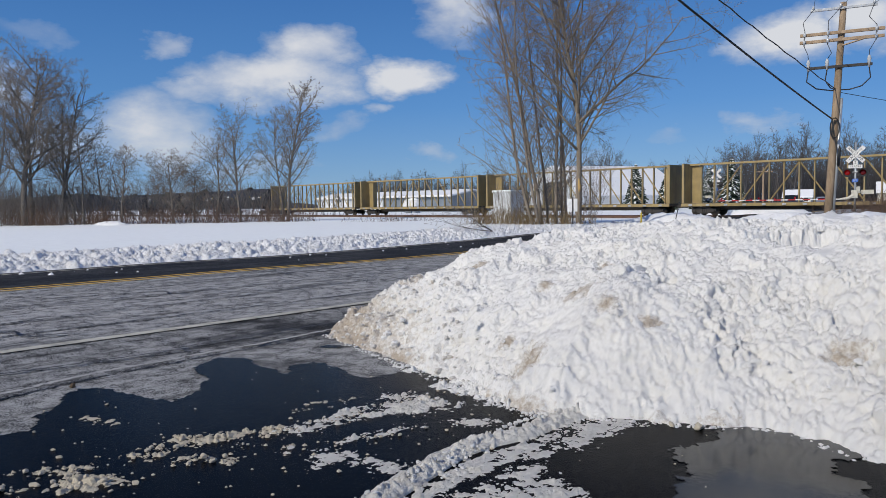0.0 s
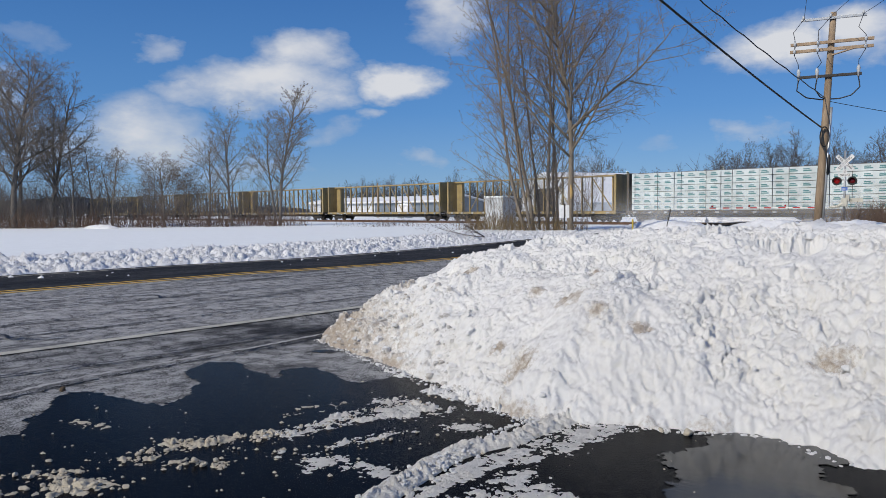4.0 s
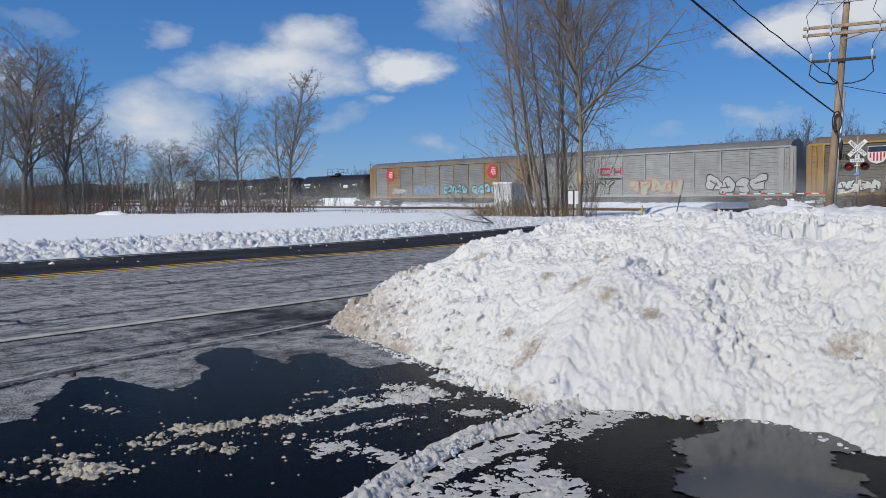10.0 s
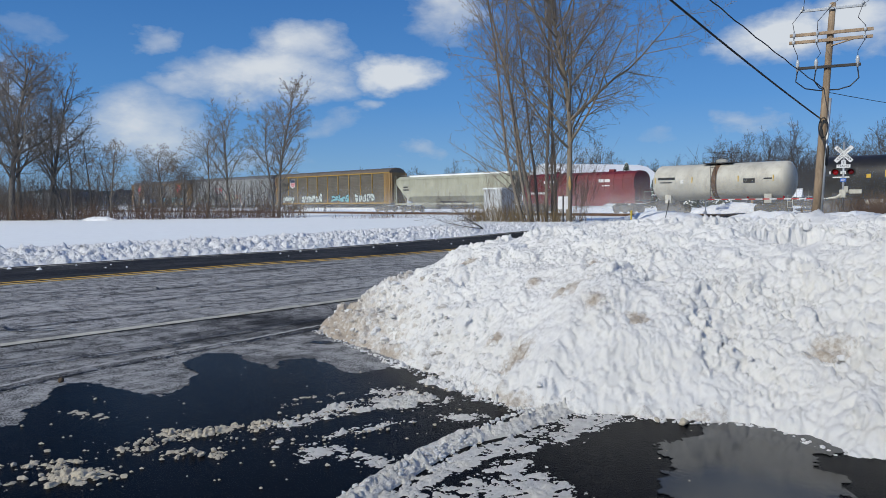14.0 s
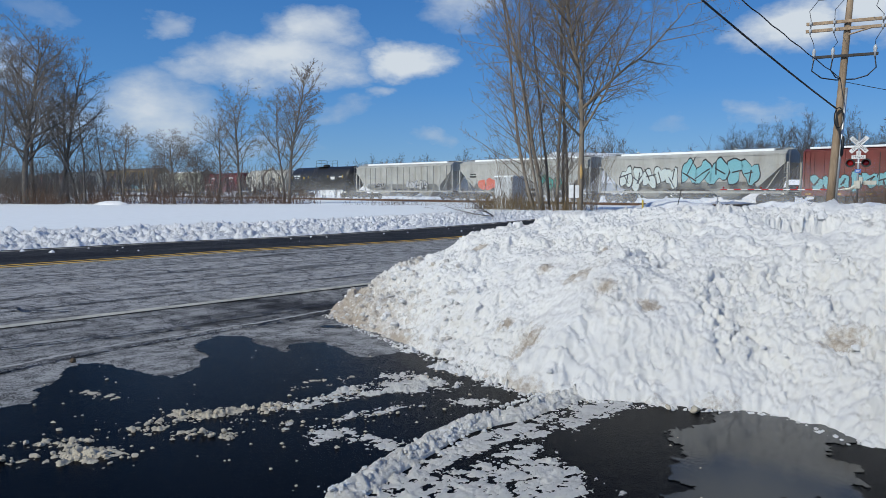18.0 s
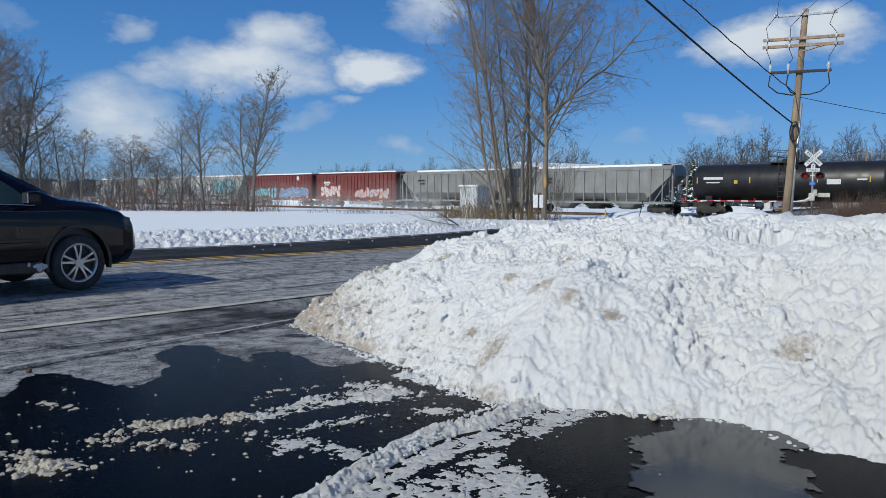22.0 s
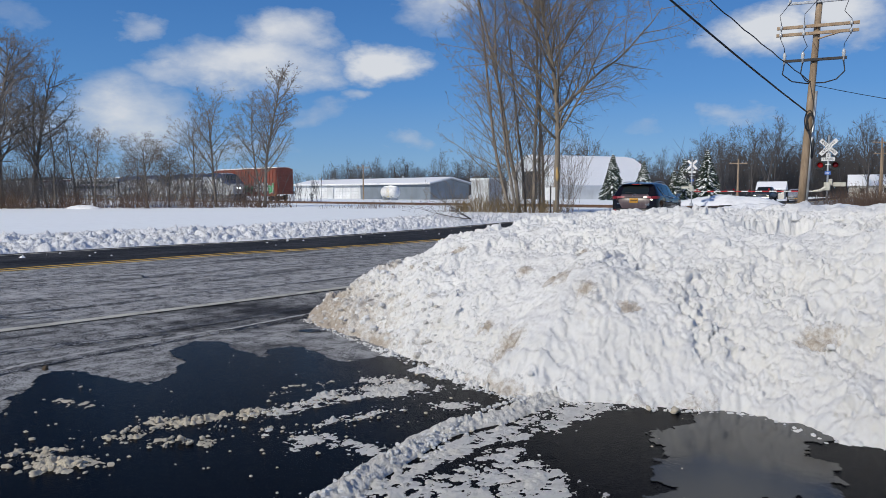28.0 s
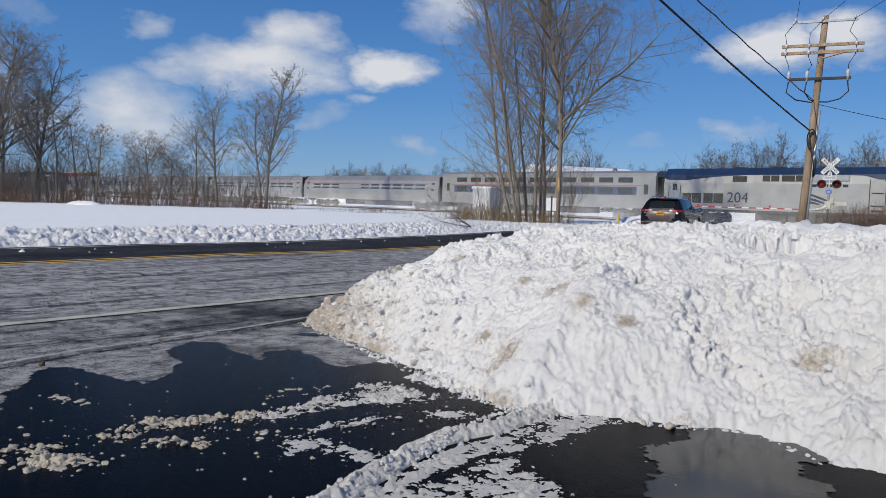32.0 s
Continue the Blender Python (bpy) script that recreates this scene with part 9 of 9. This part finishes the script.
def far_pole(x, y, h):
    p = thing("far_utility_pole", None, None, "distant wooden utility pole with crossarm", "utility pole", at=pose(x, y, 0), group="far poles")
    part("shaft", Shape().tube([(0, 0, -0.1), (0, 0, h)], [0.17, 0.11], 8), M_POLE, p)
    part("crossarm", Shape().box(-1.3, 1.3, -0.06, 0.06, h - 0.7, h - 0.58), M_ARM, p)
    for k in (-1.1, 0.6, 1.1):
        part("insulator", Shape().tube([(k, 0, h - 0.58), (k, 0, h - 0.4)], 0.05, 6), M_PORC, p)


far_pole(62.5, 98, 8.6), far_pole(66.5, 104, 7.4), far_pole(-11.5, 150, 7.0), far_pole(45.5, 104, 6.0)


def mound(x, y, w, d, h, seed, label):
    xs, ys = np.arange(-w, w + 0.01, w / 28), np.arange(-d, d + 0.01, d / 22)
    X, Y = np.meshgrid(xs, ys)
    f = np.clip(1 - (X / w) ** 2 - (Y / d) ** 2, 0, 1)
    Z = h * f ** 0.8 * (0.75 + 0.5 * fbm(X * 0.9 + seed, Y * 0.9, 3, seed)) + 0.12 * (f > 0) * (0.5 - cells(X * 2 + seed, Y * 2, seed)) - 0.1
    ob = new("snow_mound", grid_mesh("snow_mound", X, Y, Z, M_BERM, (f[:-1, :-1] > 0) | (f[1:, 1:] > 0)))
    ob.matrix_world = pose(x, y, 0, 0, 0, -35)
    tagged(ob, label, "snow mound", "snow mounds")


mound(31.5, 74, 5.5, 2.6, 1.1, 3, "low mound of ploughed snow beyond the crossing")
mound(15.3, 48.5, 3.4, 1.4, 0.75, 5, "drifted snow heap by the road near the tracks")
mound(18.2, 38.6, 3.6, 1.6, 0.8, 6, "ploughed snow heap beside the road")
mound(21.5, 37.2, 3.5, 1.8, 0.7, 7, "ploughed snow heap beside the utility pole")
mound(-31.0, 68.5, 2.6, 0.9, 0.42, 8, "long snow-covered hump at the field edge")
stems([(24.6, 41.0, 160, 1.2, 0.8, 1.0), (27.5, 43.2, 260, 1.6, 1.0, 1.2), (30.5, 45.0, 260, 1.6, 1.2, 1.3), (34, 47, 200, 2, 1.2, 1.3)], 95, M_BRUSH, "roadside_weeds", "rust-brown dry weeds beside the tracks", (0.5, 1.3), 0.25, 0.010, 3)


# fallen branch at the field edge: a spray of thin limbs
br = thing("fallen_branch", None, None, "dark bare fallen branch lying on the snow", "branch", at=pose(2.1, 30.6, 0.26))
for seed, d, ln in ((301, (-0.95, 0.1, 0.14), 2.4), (302, (-0.80, 0.0, 0.50), 1.9), (303, (-0.9, -0.2, 0.32), 1.6)):
    fb = Tree(seed, spread=36, rise=0.08, levels=3, kids=(8, 5, 3), shrink=0.5, twig=0.006, wander=0.16)
    fb.grow((0, 0, 0), d, ln, 0.020, 0, fb.trunk, first=0.15)
    limb = part("limb", fb.trunk, M_BARK_DARK, br, smooth=True)
    for l in fb.limbs:
        part("side_branch", l, M_BARK_DARK, limb, smooth=True)
    part("spray", fb.twigs, M_TWIG_DARK, br)["kind"] = "stuff"

# ---- wet ground, puddle, slush and crumbs near the viewer ----
M_WATER, _nt, _b = node_mat("puddle_water")
_b.inputs["Base Color"].default_value = (0.012, 0.013, 0.014, 1)
_b.inputs["Roughness"].default_value, _b.inputs["IOR"].default_value = 0.06, 1.33
bump(_nt, _b, tex_noise(_nt, 16, 6, 0.7), 0.05, 0.01)
M_SLUSH = snow_mat("grey_slush", 0.85, (0.60, 0.54, 0.43), grain=60, bmp=0.8, dist=0.02)
M_GRITTY = snow_mat("gritty_yellow_slush", 0.9, (0.55, 0.49, 0.39), grain=80, bmp=0.6, dist=0.01)
M_CRUST = snow_mat("white_ice_crust", 0.5, (0.83, 0.81, 0.765), grain=70, bmp=1.0, dist=0.025)

WET = [(-3.3, 3.6), (-2.79, 4.53), (-2.67, 4.6), (-2.74, 4.83), (-2.85, 4.96), (-2.79, 5.07), (-2.8, 5.22), (-2.91, 5.49), (-2.92, 5.72), (-2.58, 5.65), (-2.26, 5.41), (-1.99, 5.24), (-1.88, 5.33), (-1.89, 5.58), (-2.03, 5.99), (-2.23, 6.36),
       (-2.11, 6.78), (-1.87, 6.77), (-1.64, 6.4), (-1.46, 6.17), (-1.33, 6.1), (-1.34, 6.38), (-1.19, 6.54), (-0.96, 6.36), (-0.85, 6.08), (-0.61, 5.83), (-0.4, 6.12), (-0.22, 6.32), (0.4, 6.0), (1.2, 5.2), (2.2, 4.9), (3.2, 4.2), (3.4, 3.0), (2.2, 1.6), (0.0, 1.2), (-2.5, 1.6), (-3.5, 2.6)]
PUDDLE = [(1.35, 4.11), (1.62, 4.3), (1.89, 4.45), (2.09, 4.38), (2.32, 4.22), (2.36, 3.96), (2.15, 3.79), (2.02, 3.65), (1.93, 3.42), (1.8, 3.1), (1.05, 3.1), (1.16, 3.44), (1.25, 3.75)]


def sheet(name, poly, z, mat, label, category, seed, ragged=0.12, step=0.035, frac=0.0, kind="structure"):
    """A thin flat film with a ragged natural outline."""
    P = np.array(poly)
    xs, ys = np.arange(P[:, 0].min() - 0.2, P[:, 0].max() + 0.2, step), np.arange(P[:, 1].min() - 0.2, P[:, 1].max() + 0.2, step)
    X, Y = np.meshgrid(xs, ys)
    d = inside_dist(X, Y, poly) + ragged * 2 * (fbm(X * 4, Y * 4, 5, seed, 0.62) - 0.5) + 0.8 * ragged * (fbm(X * 26, Y * 26, 3, seed + 3, 0.8) - 0.5)
    c = 0.25 * (d[:-1, :-1] + d[1:, 1:] + d[:-1, 1:] + d[1:, :-1])
    ob = new(name, grid_mesh(name, X, Y, np.full(X.shape, z), mat, c > 0))
    tagged(ob, label, category, kind=kind)
    return ob


sheet("wet_patch", WET, 0.003, M_WET, "dark wet film of meltwater on the asphalt", "wet asphalt", 11, 0.10, 0.022)
sheet("damp_strip", [(-1.25, 8.2), (-0.9, 7.4), (-0.2, 6.4), (0.3, 5.6), (0.5, 6.4), (-0.3, 7.6), (-0.8, 8.4)], 0.0045, M_WET, "wet dark strip along the snow heap", "wet asphalt", 12, 0.06)
sheet("small_wet_spot", [(-1.27, 7.24), (-1.12, 7.18), (-1.0, 7.24), (-1.05, 7.34), (-1.2, 7.35)], 0.0045, M_WET, "small dark wet spot on the asphalt", "wet asphalt", 13, 0.03, 0.012)
sheet("puddle", PUDDLE, 0.007, M_WATER, "still meltwater puddle mirroring the snow heap", "puddle", 14, 0.25, 0.014)


def crust(name, poly, mat, label, seed, thick=0.025, cover=0.5, step=0.0075, ridge=None, grain=9.0):
    """Broken snow crust: raised crumbs with holes between."""
    P = np.array(poly)
    xs, ys = np.arange(P[:, 0].min() - 0.1, P[:, 0].max() + 0.1, step), np.arange(P[:, 1].min() - 0.1, P[:, 1].max() + 0.1, step)
    X, Y = np.meshgrid(xs, ys)
    d = inside_dist(X, Y, poly)
    # drawn out along the ploughing direction
    a = radians(52)
    U, V = X * math.cos(a) + Y * math.sin(a), -X * math.sin(a) + Y * math.cos(a)
    n = 0.45 * fbm(U * 3.2, V * grain, 5, seed, 0.6) + 0.55 * fbm(X * 22, Y * 22, 4, seed + 3, 0.75)
    m = n - 0.66 + 0.30 * cover + np.clip(d, -0.2, 0.08) * 1.6 - 0.05
    wx, wy = X + 0.03 * (fbm(X * 20, Y * 20, 3, seed + 8) - 0.5), Y + 0.03 * (fbm(X * 20 + 7, Y * 20, 3, seed + 9) - 0.5)
    f1, g1 = blocks(wx * 17, wy * 17, seed, 1.7)
    f2, g2 = blocks(wx * 36, wy * 36, seed + 1, 1.7)
    lump = 1.5 * (f1 * (0.4 + 0.6 * g1) - 0.25 * (1 - g1)) + 0.9 * (f2 * (0.4 + 0.6 * g2) - 0.25 * (1 - g2)) + 0.8 * (fbm(X * 9, Y * 9, 4, seed + 7, 0.7) - 0.5)
    Z = np.clip(m * 3.0, 0, 1) ** 0.7 * thick * (0.8 + 0.9 * lump) + 0.002
    if ridge is not None:
        dr = np.full(X.shape, 9.0)
        for (x0, y0), (x1, y1) in zip(ridge, ridge[1:]):
            ex, ey = x1 - x0, y1 - y0
            t = np.clip(((X - x0) * ex + (Y - y0) * ey) / (ex * ex + ey * ey), 0, 1)
            dr = np.minimum(dr, np.hypot(X - x0 - t * ex, Y - y0 - t * ey))
        up = np.clip(1 - dr / 0.11, 0, 1)
        Z = Z + 0.075 * up ** 0.9 * (0.75 + 0.28 * lump + 0.7 * (fbm(X * 13, Y * 13, 4, 77, 0.75) - 0.5))
        m = np.maximum(m, up - 0.25)
    Z = np.where(m > 0, np.maximum(Z, 0.006), 0.0)
    k = (m > 0)
    keep = k[:-1, :-1] | k[1:, 1:] | k[:-1, 1:] | k[1:, :-1]
    ob = new(name, grid_mesh(name, X, Y, Z, mat, keep))
    tagged(ob, label, "slush", group="slush streaks", kind="stuff")
    return ob


crust("slush_streak", [(-1.12, 4.6), (-1.05, 4.7), (-0.84, 4.78), (-0.66, 5.08), (-0.4, 5.38), (-0.19, 5.4), (0.02, 5.2), (0.18, 5.05), (0.06, 4.87), (-0.32, 4.79), (-0.54, 4.71), (-0.77, 4.53), (-0.92, 4.42), (-1.06, 4.46)], M_CRUST, "broken streak of pale slush on wet asphalt", 21, 0.034, 0.34)
crust("slush_streak", [(-0.94, 4.19), (-0.68, 4.23), (-0.51, 4.44), (-0.31, 4.58), (-0.02, 4.72), (0.32, 4.77), (0.42, 4.64), (0.2, 4.59), (-0.09, 4.5), (-0.32, 4.32), (-0.49, 4.28), (-0.73, 4.09), (-0.91, 4.05)], M_CRUST, "thin white scraped slush streak", 22, 0.026, 0.30)
crust("slush_streak", [(-0.82, 4.04), (-0.54, 4.18), (-0.43, 4.03), (-0.2, 3.89), (-0.1, 3.76), (-0.31, 3.72), (-0.51, 3.88), (-0.74, 3.9)], M_CRUST, "thin white scraped slush streak", 31, 0.016, 0.28)
crust("slush_ridge", [(-0.35, 3.3), (-0.24, 3.49), (-0.08, 3.78), (0.04, 3.95), (0.27, 4.15), (0.48, 4.3), (0.77, 4.6), (1.03, 4.8), (1.29, 5.2), (1.5, 5.5), (1.52, 5.15), (1.32, 4.73), (1.09, 4.38), (0.91, 4.23), (0.68, 4.0), (0.55, 3.92), (0.6, 3.8), (0.5, 3.66), (0.72, 3.45), (0.76, 3.2), (0.3, 2.9), (-0.5, 2.9)], M_CRUST, "raised ridge of ploughed snow with scraped ice beside it", 23, 0.020, 0.40,
      ridge=[(-0.45, 3.15), (-0.27, 3.5), (-0.08, 3.82), (0.05, 4.04), (0.21, 4.2), (0.46, 4.35), (0.69, 4.6), (1.03, 4.9), (1.29, 5.28), (1.46, 5.52)])
crust("slush_fringe", [(-0.5, 6.35), (-0.2, 6.1), (0.28, 5.78), (-0.08, 5.58), (0.25, 5.25), (0.56, 4.89), (0.72, 4.75), (0.95, 4.75), (0.9, 5.2), (0.5, 5.82), (0.07, 6.3)], M_PILE, "flat white slush fringe of the snow heap", 24, 0.05, 0.66)
for k, (x, y, w, h) in enumerate(((-1.57, 4.35, 0.10, 0.10), (-1.44, 4.37, 0.09, 0.08), (-1.33, 4.42, 0.09, 0.10), (-1.66, 4.2, 0.07, 0.05), (-1.39, 4.01, 0.08, 0.05), (-1.23, 3.97, 0.07, 0.10), (-1.86, 3.68, 0.17, 0.10),
                                  (-2.04, 3.87, 0.08, 0.06), (-2.2, 3.86, 0.08, 0.05), (-1.19, 4.25, 0.08, 0.05), (-1.08, 4.52, 0.09, 0.09), (-2.18, 3.6, 0.10, 0.06), (-1.75, 4.08, 0.09, 0.05))):
    crust("slush_clump", [(x - w, y - h * 0.3), (x - w * 0.4, y - h), (x + w * 0.7, y - h * 0.7), (x + w, y + h * 0.4), (x + w * 0.2, y + h), (x - w * 0.8, y + h * 0.7)], M_SLUSH, "clump of gritty brown slush", 40 + k, 0.036, 0.5)
crust("frost_streak", [(-2.85, 5.0), (-2.35, 4.9), (-2.1, 4.72), (-2.3, 4.72), (-2.6, 4.9)], M_SLUSH, "thin streak of frozen slush", 30, 0.008, 0.15)
for k, (x, y, w) in enumerate(((-0.95, 4.98, 0.16), (-1.0, 5.12, 0.10), (-0.75, 5.2, 0.12), (-0.05, 5.75, 0.10), (0.35, 4.45, 0.10))):
    crust("frost_streak", [(x - w, y - w * 0.6), (x - w * 0.3, y - w * 0.5), (x + w, y + w * 0.4), (x + w * 0.7, y + w * 0.7), (x - w * 0.2, y + w * 0.1)], M_SLUSH, "thin streak of frozen slush", 60 + k, 0.012, 0.4)


def crumbs():
    r = random.Random(5)
    # single lumps that can be told apart
    for x, y, s, m in ((-2.96, 5.75, 0.042, 1), (-2.44, 5.2, 0.024, 0), (-2.81, 5.05, 0.016, 0), (-2.61, 4.56, 0.02, 0), (0.08, 4.21, 0.02, 0), (0.01, 4.47, 0.024, 0), (-0.85, 3.49, 0.014, 0), (1.56, 4.43, 0.06, 0), (1.74, 4.46, 0.045, 0), (1.42, 4.5, 0.04, 0), (2.1, 4.35, 0.03, 0),
                       (2.3, 4.1, 0.035, 0), (0.74, 4.76, 0.055, 0), (-2.2, 4.35, 0.016, 0), (-2.2, 4.08, 0.03, 0), (-1.75, 4.3, 0.013, 0)):
        s = s * 0.7
        c = clod_shape(r, s)
        thing("snow_lump", c, M_TURF if m and x < -2 else M_SLUSH, "dark clod of soil" if m and x < -2 else "small lump of gritty ice on the asphalt", "clod", at=pose(x, y, s * 0.35), group="ice lumps", smooth=True)
    tiny = Shape()
    for _ in range(220):
        k = r.random()
        if k < 0.4:
            x, y = r.gauss(-1.4, 0.5), r.gauss(4.2, 0.35)
        elif k < 0.7:
            x, y = r.gauss(-0.3, 0.6), r.gauss(4.5, 0.5)
        else:
            x, y = r.uniform(-3.2, 2.0), r.uniform(3.0, 6.4)
        s = r.choice((0.003, 0.004, 0.006, 0.009, 0.013)) * r.uniform(0.7, 1.3)
        o = [(1, 0, 0), (-1, 0, 0), (0, 1, 0), (0, -1, 0), (0, 0, 0.8), (0, 0, -0.4)]
        vs = [(x + a * s * r.uniform(0.7, 1.3), y + b * s * r.uniform(0.7, 1.3), max(0.003, s * 0.4 + c * s)) for a, b, c in o]
        tiny.add(vs, [(0, 2, 4), (2, 1, 4), (1, 3, 4), (3, 0, 4), (2, 0, 5), (1, 2, 5), (3, 1, 5), (0, 3, 5)])
    thing("ice_crumbs", tiny, M_SLUSH, "scattered crumbs of ice and grit on the lot", "ice", kind="stuff")
    # heaps of crumbled slush: many small clods thrown together
    heap = Shape()
    pool = []
    for _ in range(9):
        lump = clod_shape(r, 1.25, 0.85, 1)
        pool.append(([Vector(v) for v in lump.v], lump.f))
    for cx, cy, ax, wx, wy, n in ((-1.57, 4.35, 20, 0.07, 0.06, 40), (-1.45, 4.37, 20, 0.07, 0.05, 34), (-1.34, 4.42, 20, 0.06, 0.06, 40), (-1.66, 4.2, 20, 0.06, 0.03, 16), (-1.39, 4.01, 10, 0.06, 0.04, 16), (-1.23, 3.97, 40, 0.05, 0.06, 24),
                                  (-1.86, 3.68, -18, 0.15, 0.07, 90), (-2.05, 3.87, 0, 0.07, 0.04, 22), (-2.2, 3.86, 0, 0.05, 0.03, 12), (-1.19, 4.25, 20, 0.07, 0.03, 16), (-1.08, 4.52, 30, 0.06, 0.06, 34), (-0.92, 4.17, 30, 0.06, 0.04, 24),
                                  (-2.18, 3.6, 0, 0.07, 0.04, 20), (-1.75, 4.08, 15, 0.06, 0.03, 14), (-0.85, 4.62, 52, 0.2, 0.05, 60), (-0.5, 4.95, 52, 0.32, 0.07, 90), (-0.1, 5.25, 40, 0.2, 0.07, 60), (-0.3, 4.45, 35, 0.35, 0.06, 80)):
        ca, sa = math.cos(radians(ax)), math.sin(radians(ax))
        for _ in range(n // 2):
            u, v = max(-1.7 * wx, min(1.7 * wx, r.gauss(0, wx))), max(-1.7 * wy, min(1.7 * wy, r.gauss(0, wy)))
            s = r.choice((0.004, 0.006, 0.009, 0.012, 0.016)) * r.uniform(0.8, 1.25) * (0.7 if cx > -1.0 else 1.0)
            x, y = cx + u * ca - v * sa, cy + u * sa + v * ca
            z = s * 0.3 + max(0.0, 0.028 * (1 - (u / wx / 1.4) ** 2 - (v / wy / 1.4) ** 2)) * r.random()
            vs, fs = pool[r.randrange(9)]
            heap.add([(x + p.x * s, y + p.y * s, max(0.002, z + p.z * s)) for p in vs], fs)
    # white crumbs along the ridge and at the foot of the big heap
    white = Shape()
    way = [(-0.5, 3.1), (-0.19, 3.62), (0.04, 3.97), (0.39, 4.4), (0.74, 4.75), (1.11, 5.19)]
    foot = [(-1.30, 7.95), (-0.78, 7.0), (-0.26, 6.15), (0.26, 5.2), (0.6, 4.72), (0.95, 4.66), (1.6, 4.45), (2.0, 4.36), (2.25, 3.8)]
    for line, n, wide, lift in ((way, 420, 0.05, 0.05), (foot, 620, 0.05, 0.0)):
        for _ in range(n):
            k = r.randrange(len(line) - 1)
            f = r.random()
            x, y = (line[k][i] + (line[k + 1][i] - line[k][i]) * f for i in (0, 1))
            o = r.gauss(0, wide)
            s = r.choice((0.004, 0.005, 0.007, 0.010, 0.014)) * r.uniform(0.8, 1.25)
            vs, fs = pool[r.randrange(9)]
            z = s * 0.3 + lift * max(0.0, 1 - abs(o) / 0.09)
            white.add([(x + o + p.x * s, y - o * 0.7 + p.y * s, max(0.002, z + p.z * s)) for p in vs], fs)
    thing("snow_crumbs", white, M_PILE, "small white snow crumbs on the ridge and at the foot of the heap", "snow", kind="stuff")
    thing("slush_crumbs", heap, M_GRITTY, "crumbled heaps of gritty yellow-grey slush", "slush", kind="stuff")
    road = Shape()
    for _ in range(70):
        k = r.randrange(len(near) * 2) // 2
        i = near[k]
        d = r.choice((r.uniform(2.2, 4.2), r.uniform(3.4, 4.3), r.uniform(-7, 3)))
        q = offset_line(MID, d)[i]
        s = r.choice((0.012, 0.02, 0.03, 0.05, 0.07)) * (0.5 if d < 2 else 1)
        z = 0.155 * (1 - 0.4 * max(0, d) / 4.3) if d > 0 else 0.155 * max(0, 1 + d * 0.1)
        x, y = q[0] + r.gauss(0, 0.4), q[1] + r.gauss(0, 0.4)
        o = [(1, 0, 0), (-1, 0, 0), (0, 1, 0), (0, -1, 0), (0, 0, 0.8), (0, 0, -0.4)]
        road.add([(x + a * s * r.uniform(0.7, 1.3), y + b * s * r.uniform(0.7, 1.3), z + c * s) for a, b, c in o], [(0, 2, 4), (2, 1, 4), (1, 3, 4), (3, 0, 4), (2, 0, 5), (1, 2, 5), (3, 1, 5), (0, 3, 5)])
    thing("road_crumbs", road, M_CLOD, "small snow lumps scattered on the road", "snow", kind="stuff")


M_TURF = bark("frozen_soil", (0.05, 0.035, 0.02), (0.16, 0.11, 0.065), 20)
crumbs()


# ---- snow dust whirled up along the trains ----
M_DUST, _nt, _b = node_mat("blown_snow")
_b.inputs["Base Color"].default_value = (0.9, 0.91, 0.93, 1)
_b.inputs["Roughness"].default_value = 1.0
_b.inputs["Specular IOR Level"].default_value = 0.0
_at = _nt.nodes.new("ShaderNodeAttribute")
_at.attribute_name = "fade"
_nt.links.new(_at.outputs["Fac"], _b.inputs["Alpha"])


def dust(length, seed, label, high, dense):
    """Drifting veils of snow along the train: dense at the rails, thinning out upwards in billows."""
    s, fade = Shape(), []
    xs, zs = np.arange(-length / 2, length / 2, 0.3), np.array([0.0, 0.15, 0.3, 0.5, 0.7, 0.95, 1.25, 1.6, 2.0, 2.5, 3.1, 3.8])
    X, Z = np.meshgrid(xs, zs)
    for k, y0 in enumerate((1.72, 2.15, 2.7)):
        Y = y0 + 0.25 * (fbm(X * 0.5 + 7 * k, Z * 0.5, 3, seed + k) - 0.5)
        tall = high * (0.35 + 1.3 * fbm(X * 0.16 + 31 * k, 0 * Z + k, 4, seed + 10 + k))
        soft = np.clip(1.7 * fbm(X * 0.45 + 0.25 * Z, Z * 0.9 + 5 * k, 5, seed + 20 + k, 0.6) - 0.25, 0, 1)
        A = dense * soft * np.exp(-(Z / tall) ** 1.3) * np.clip((length / 2 - np.abs(X)) / 6, 0, 1)
        A[-1] = 0
        s.rings([[(x, y, z + 0.02) for x, y, z in zip(X[i], Y[i], Z[i])] for i in range(len(zs))], closed=False)
        fade += list(A.ravel())
    ob = thing("blown_snow", s, M_DUST, label, "blown snow", kind="stuff", smooth=True)
    at = ob.data.attributes.new("fade", "FLOAT", "POINT")
    at.data.foreach_set("value", np.array(fade, dtype=np.float32))
    return ob


DUST_F = dust(340, 1, "thin white snow dust whirling along the freight train", 1.6, 0.17)
DUST_P = dust(210, 2, "white snow dust whirling round the passenger train", 1.3, 0.22)


motions()
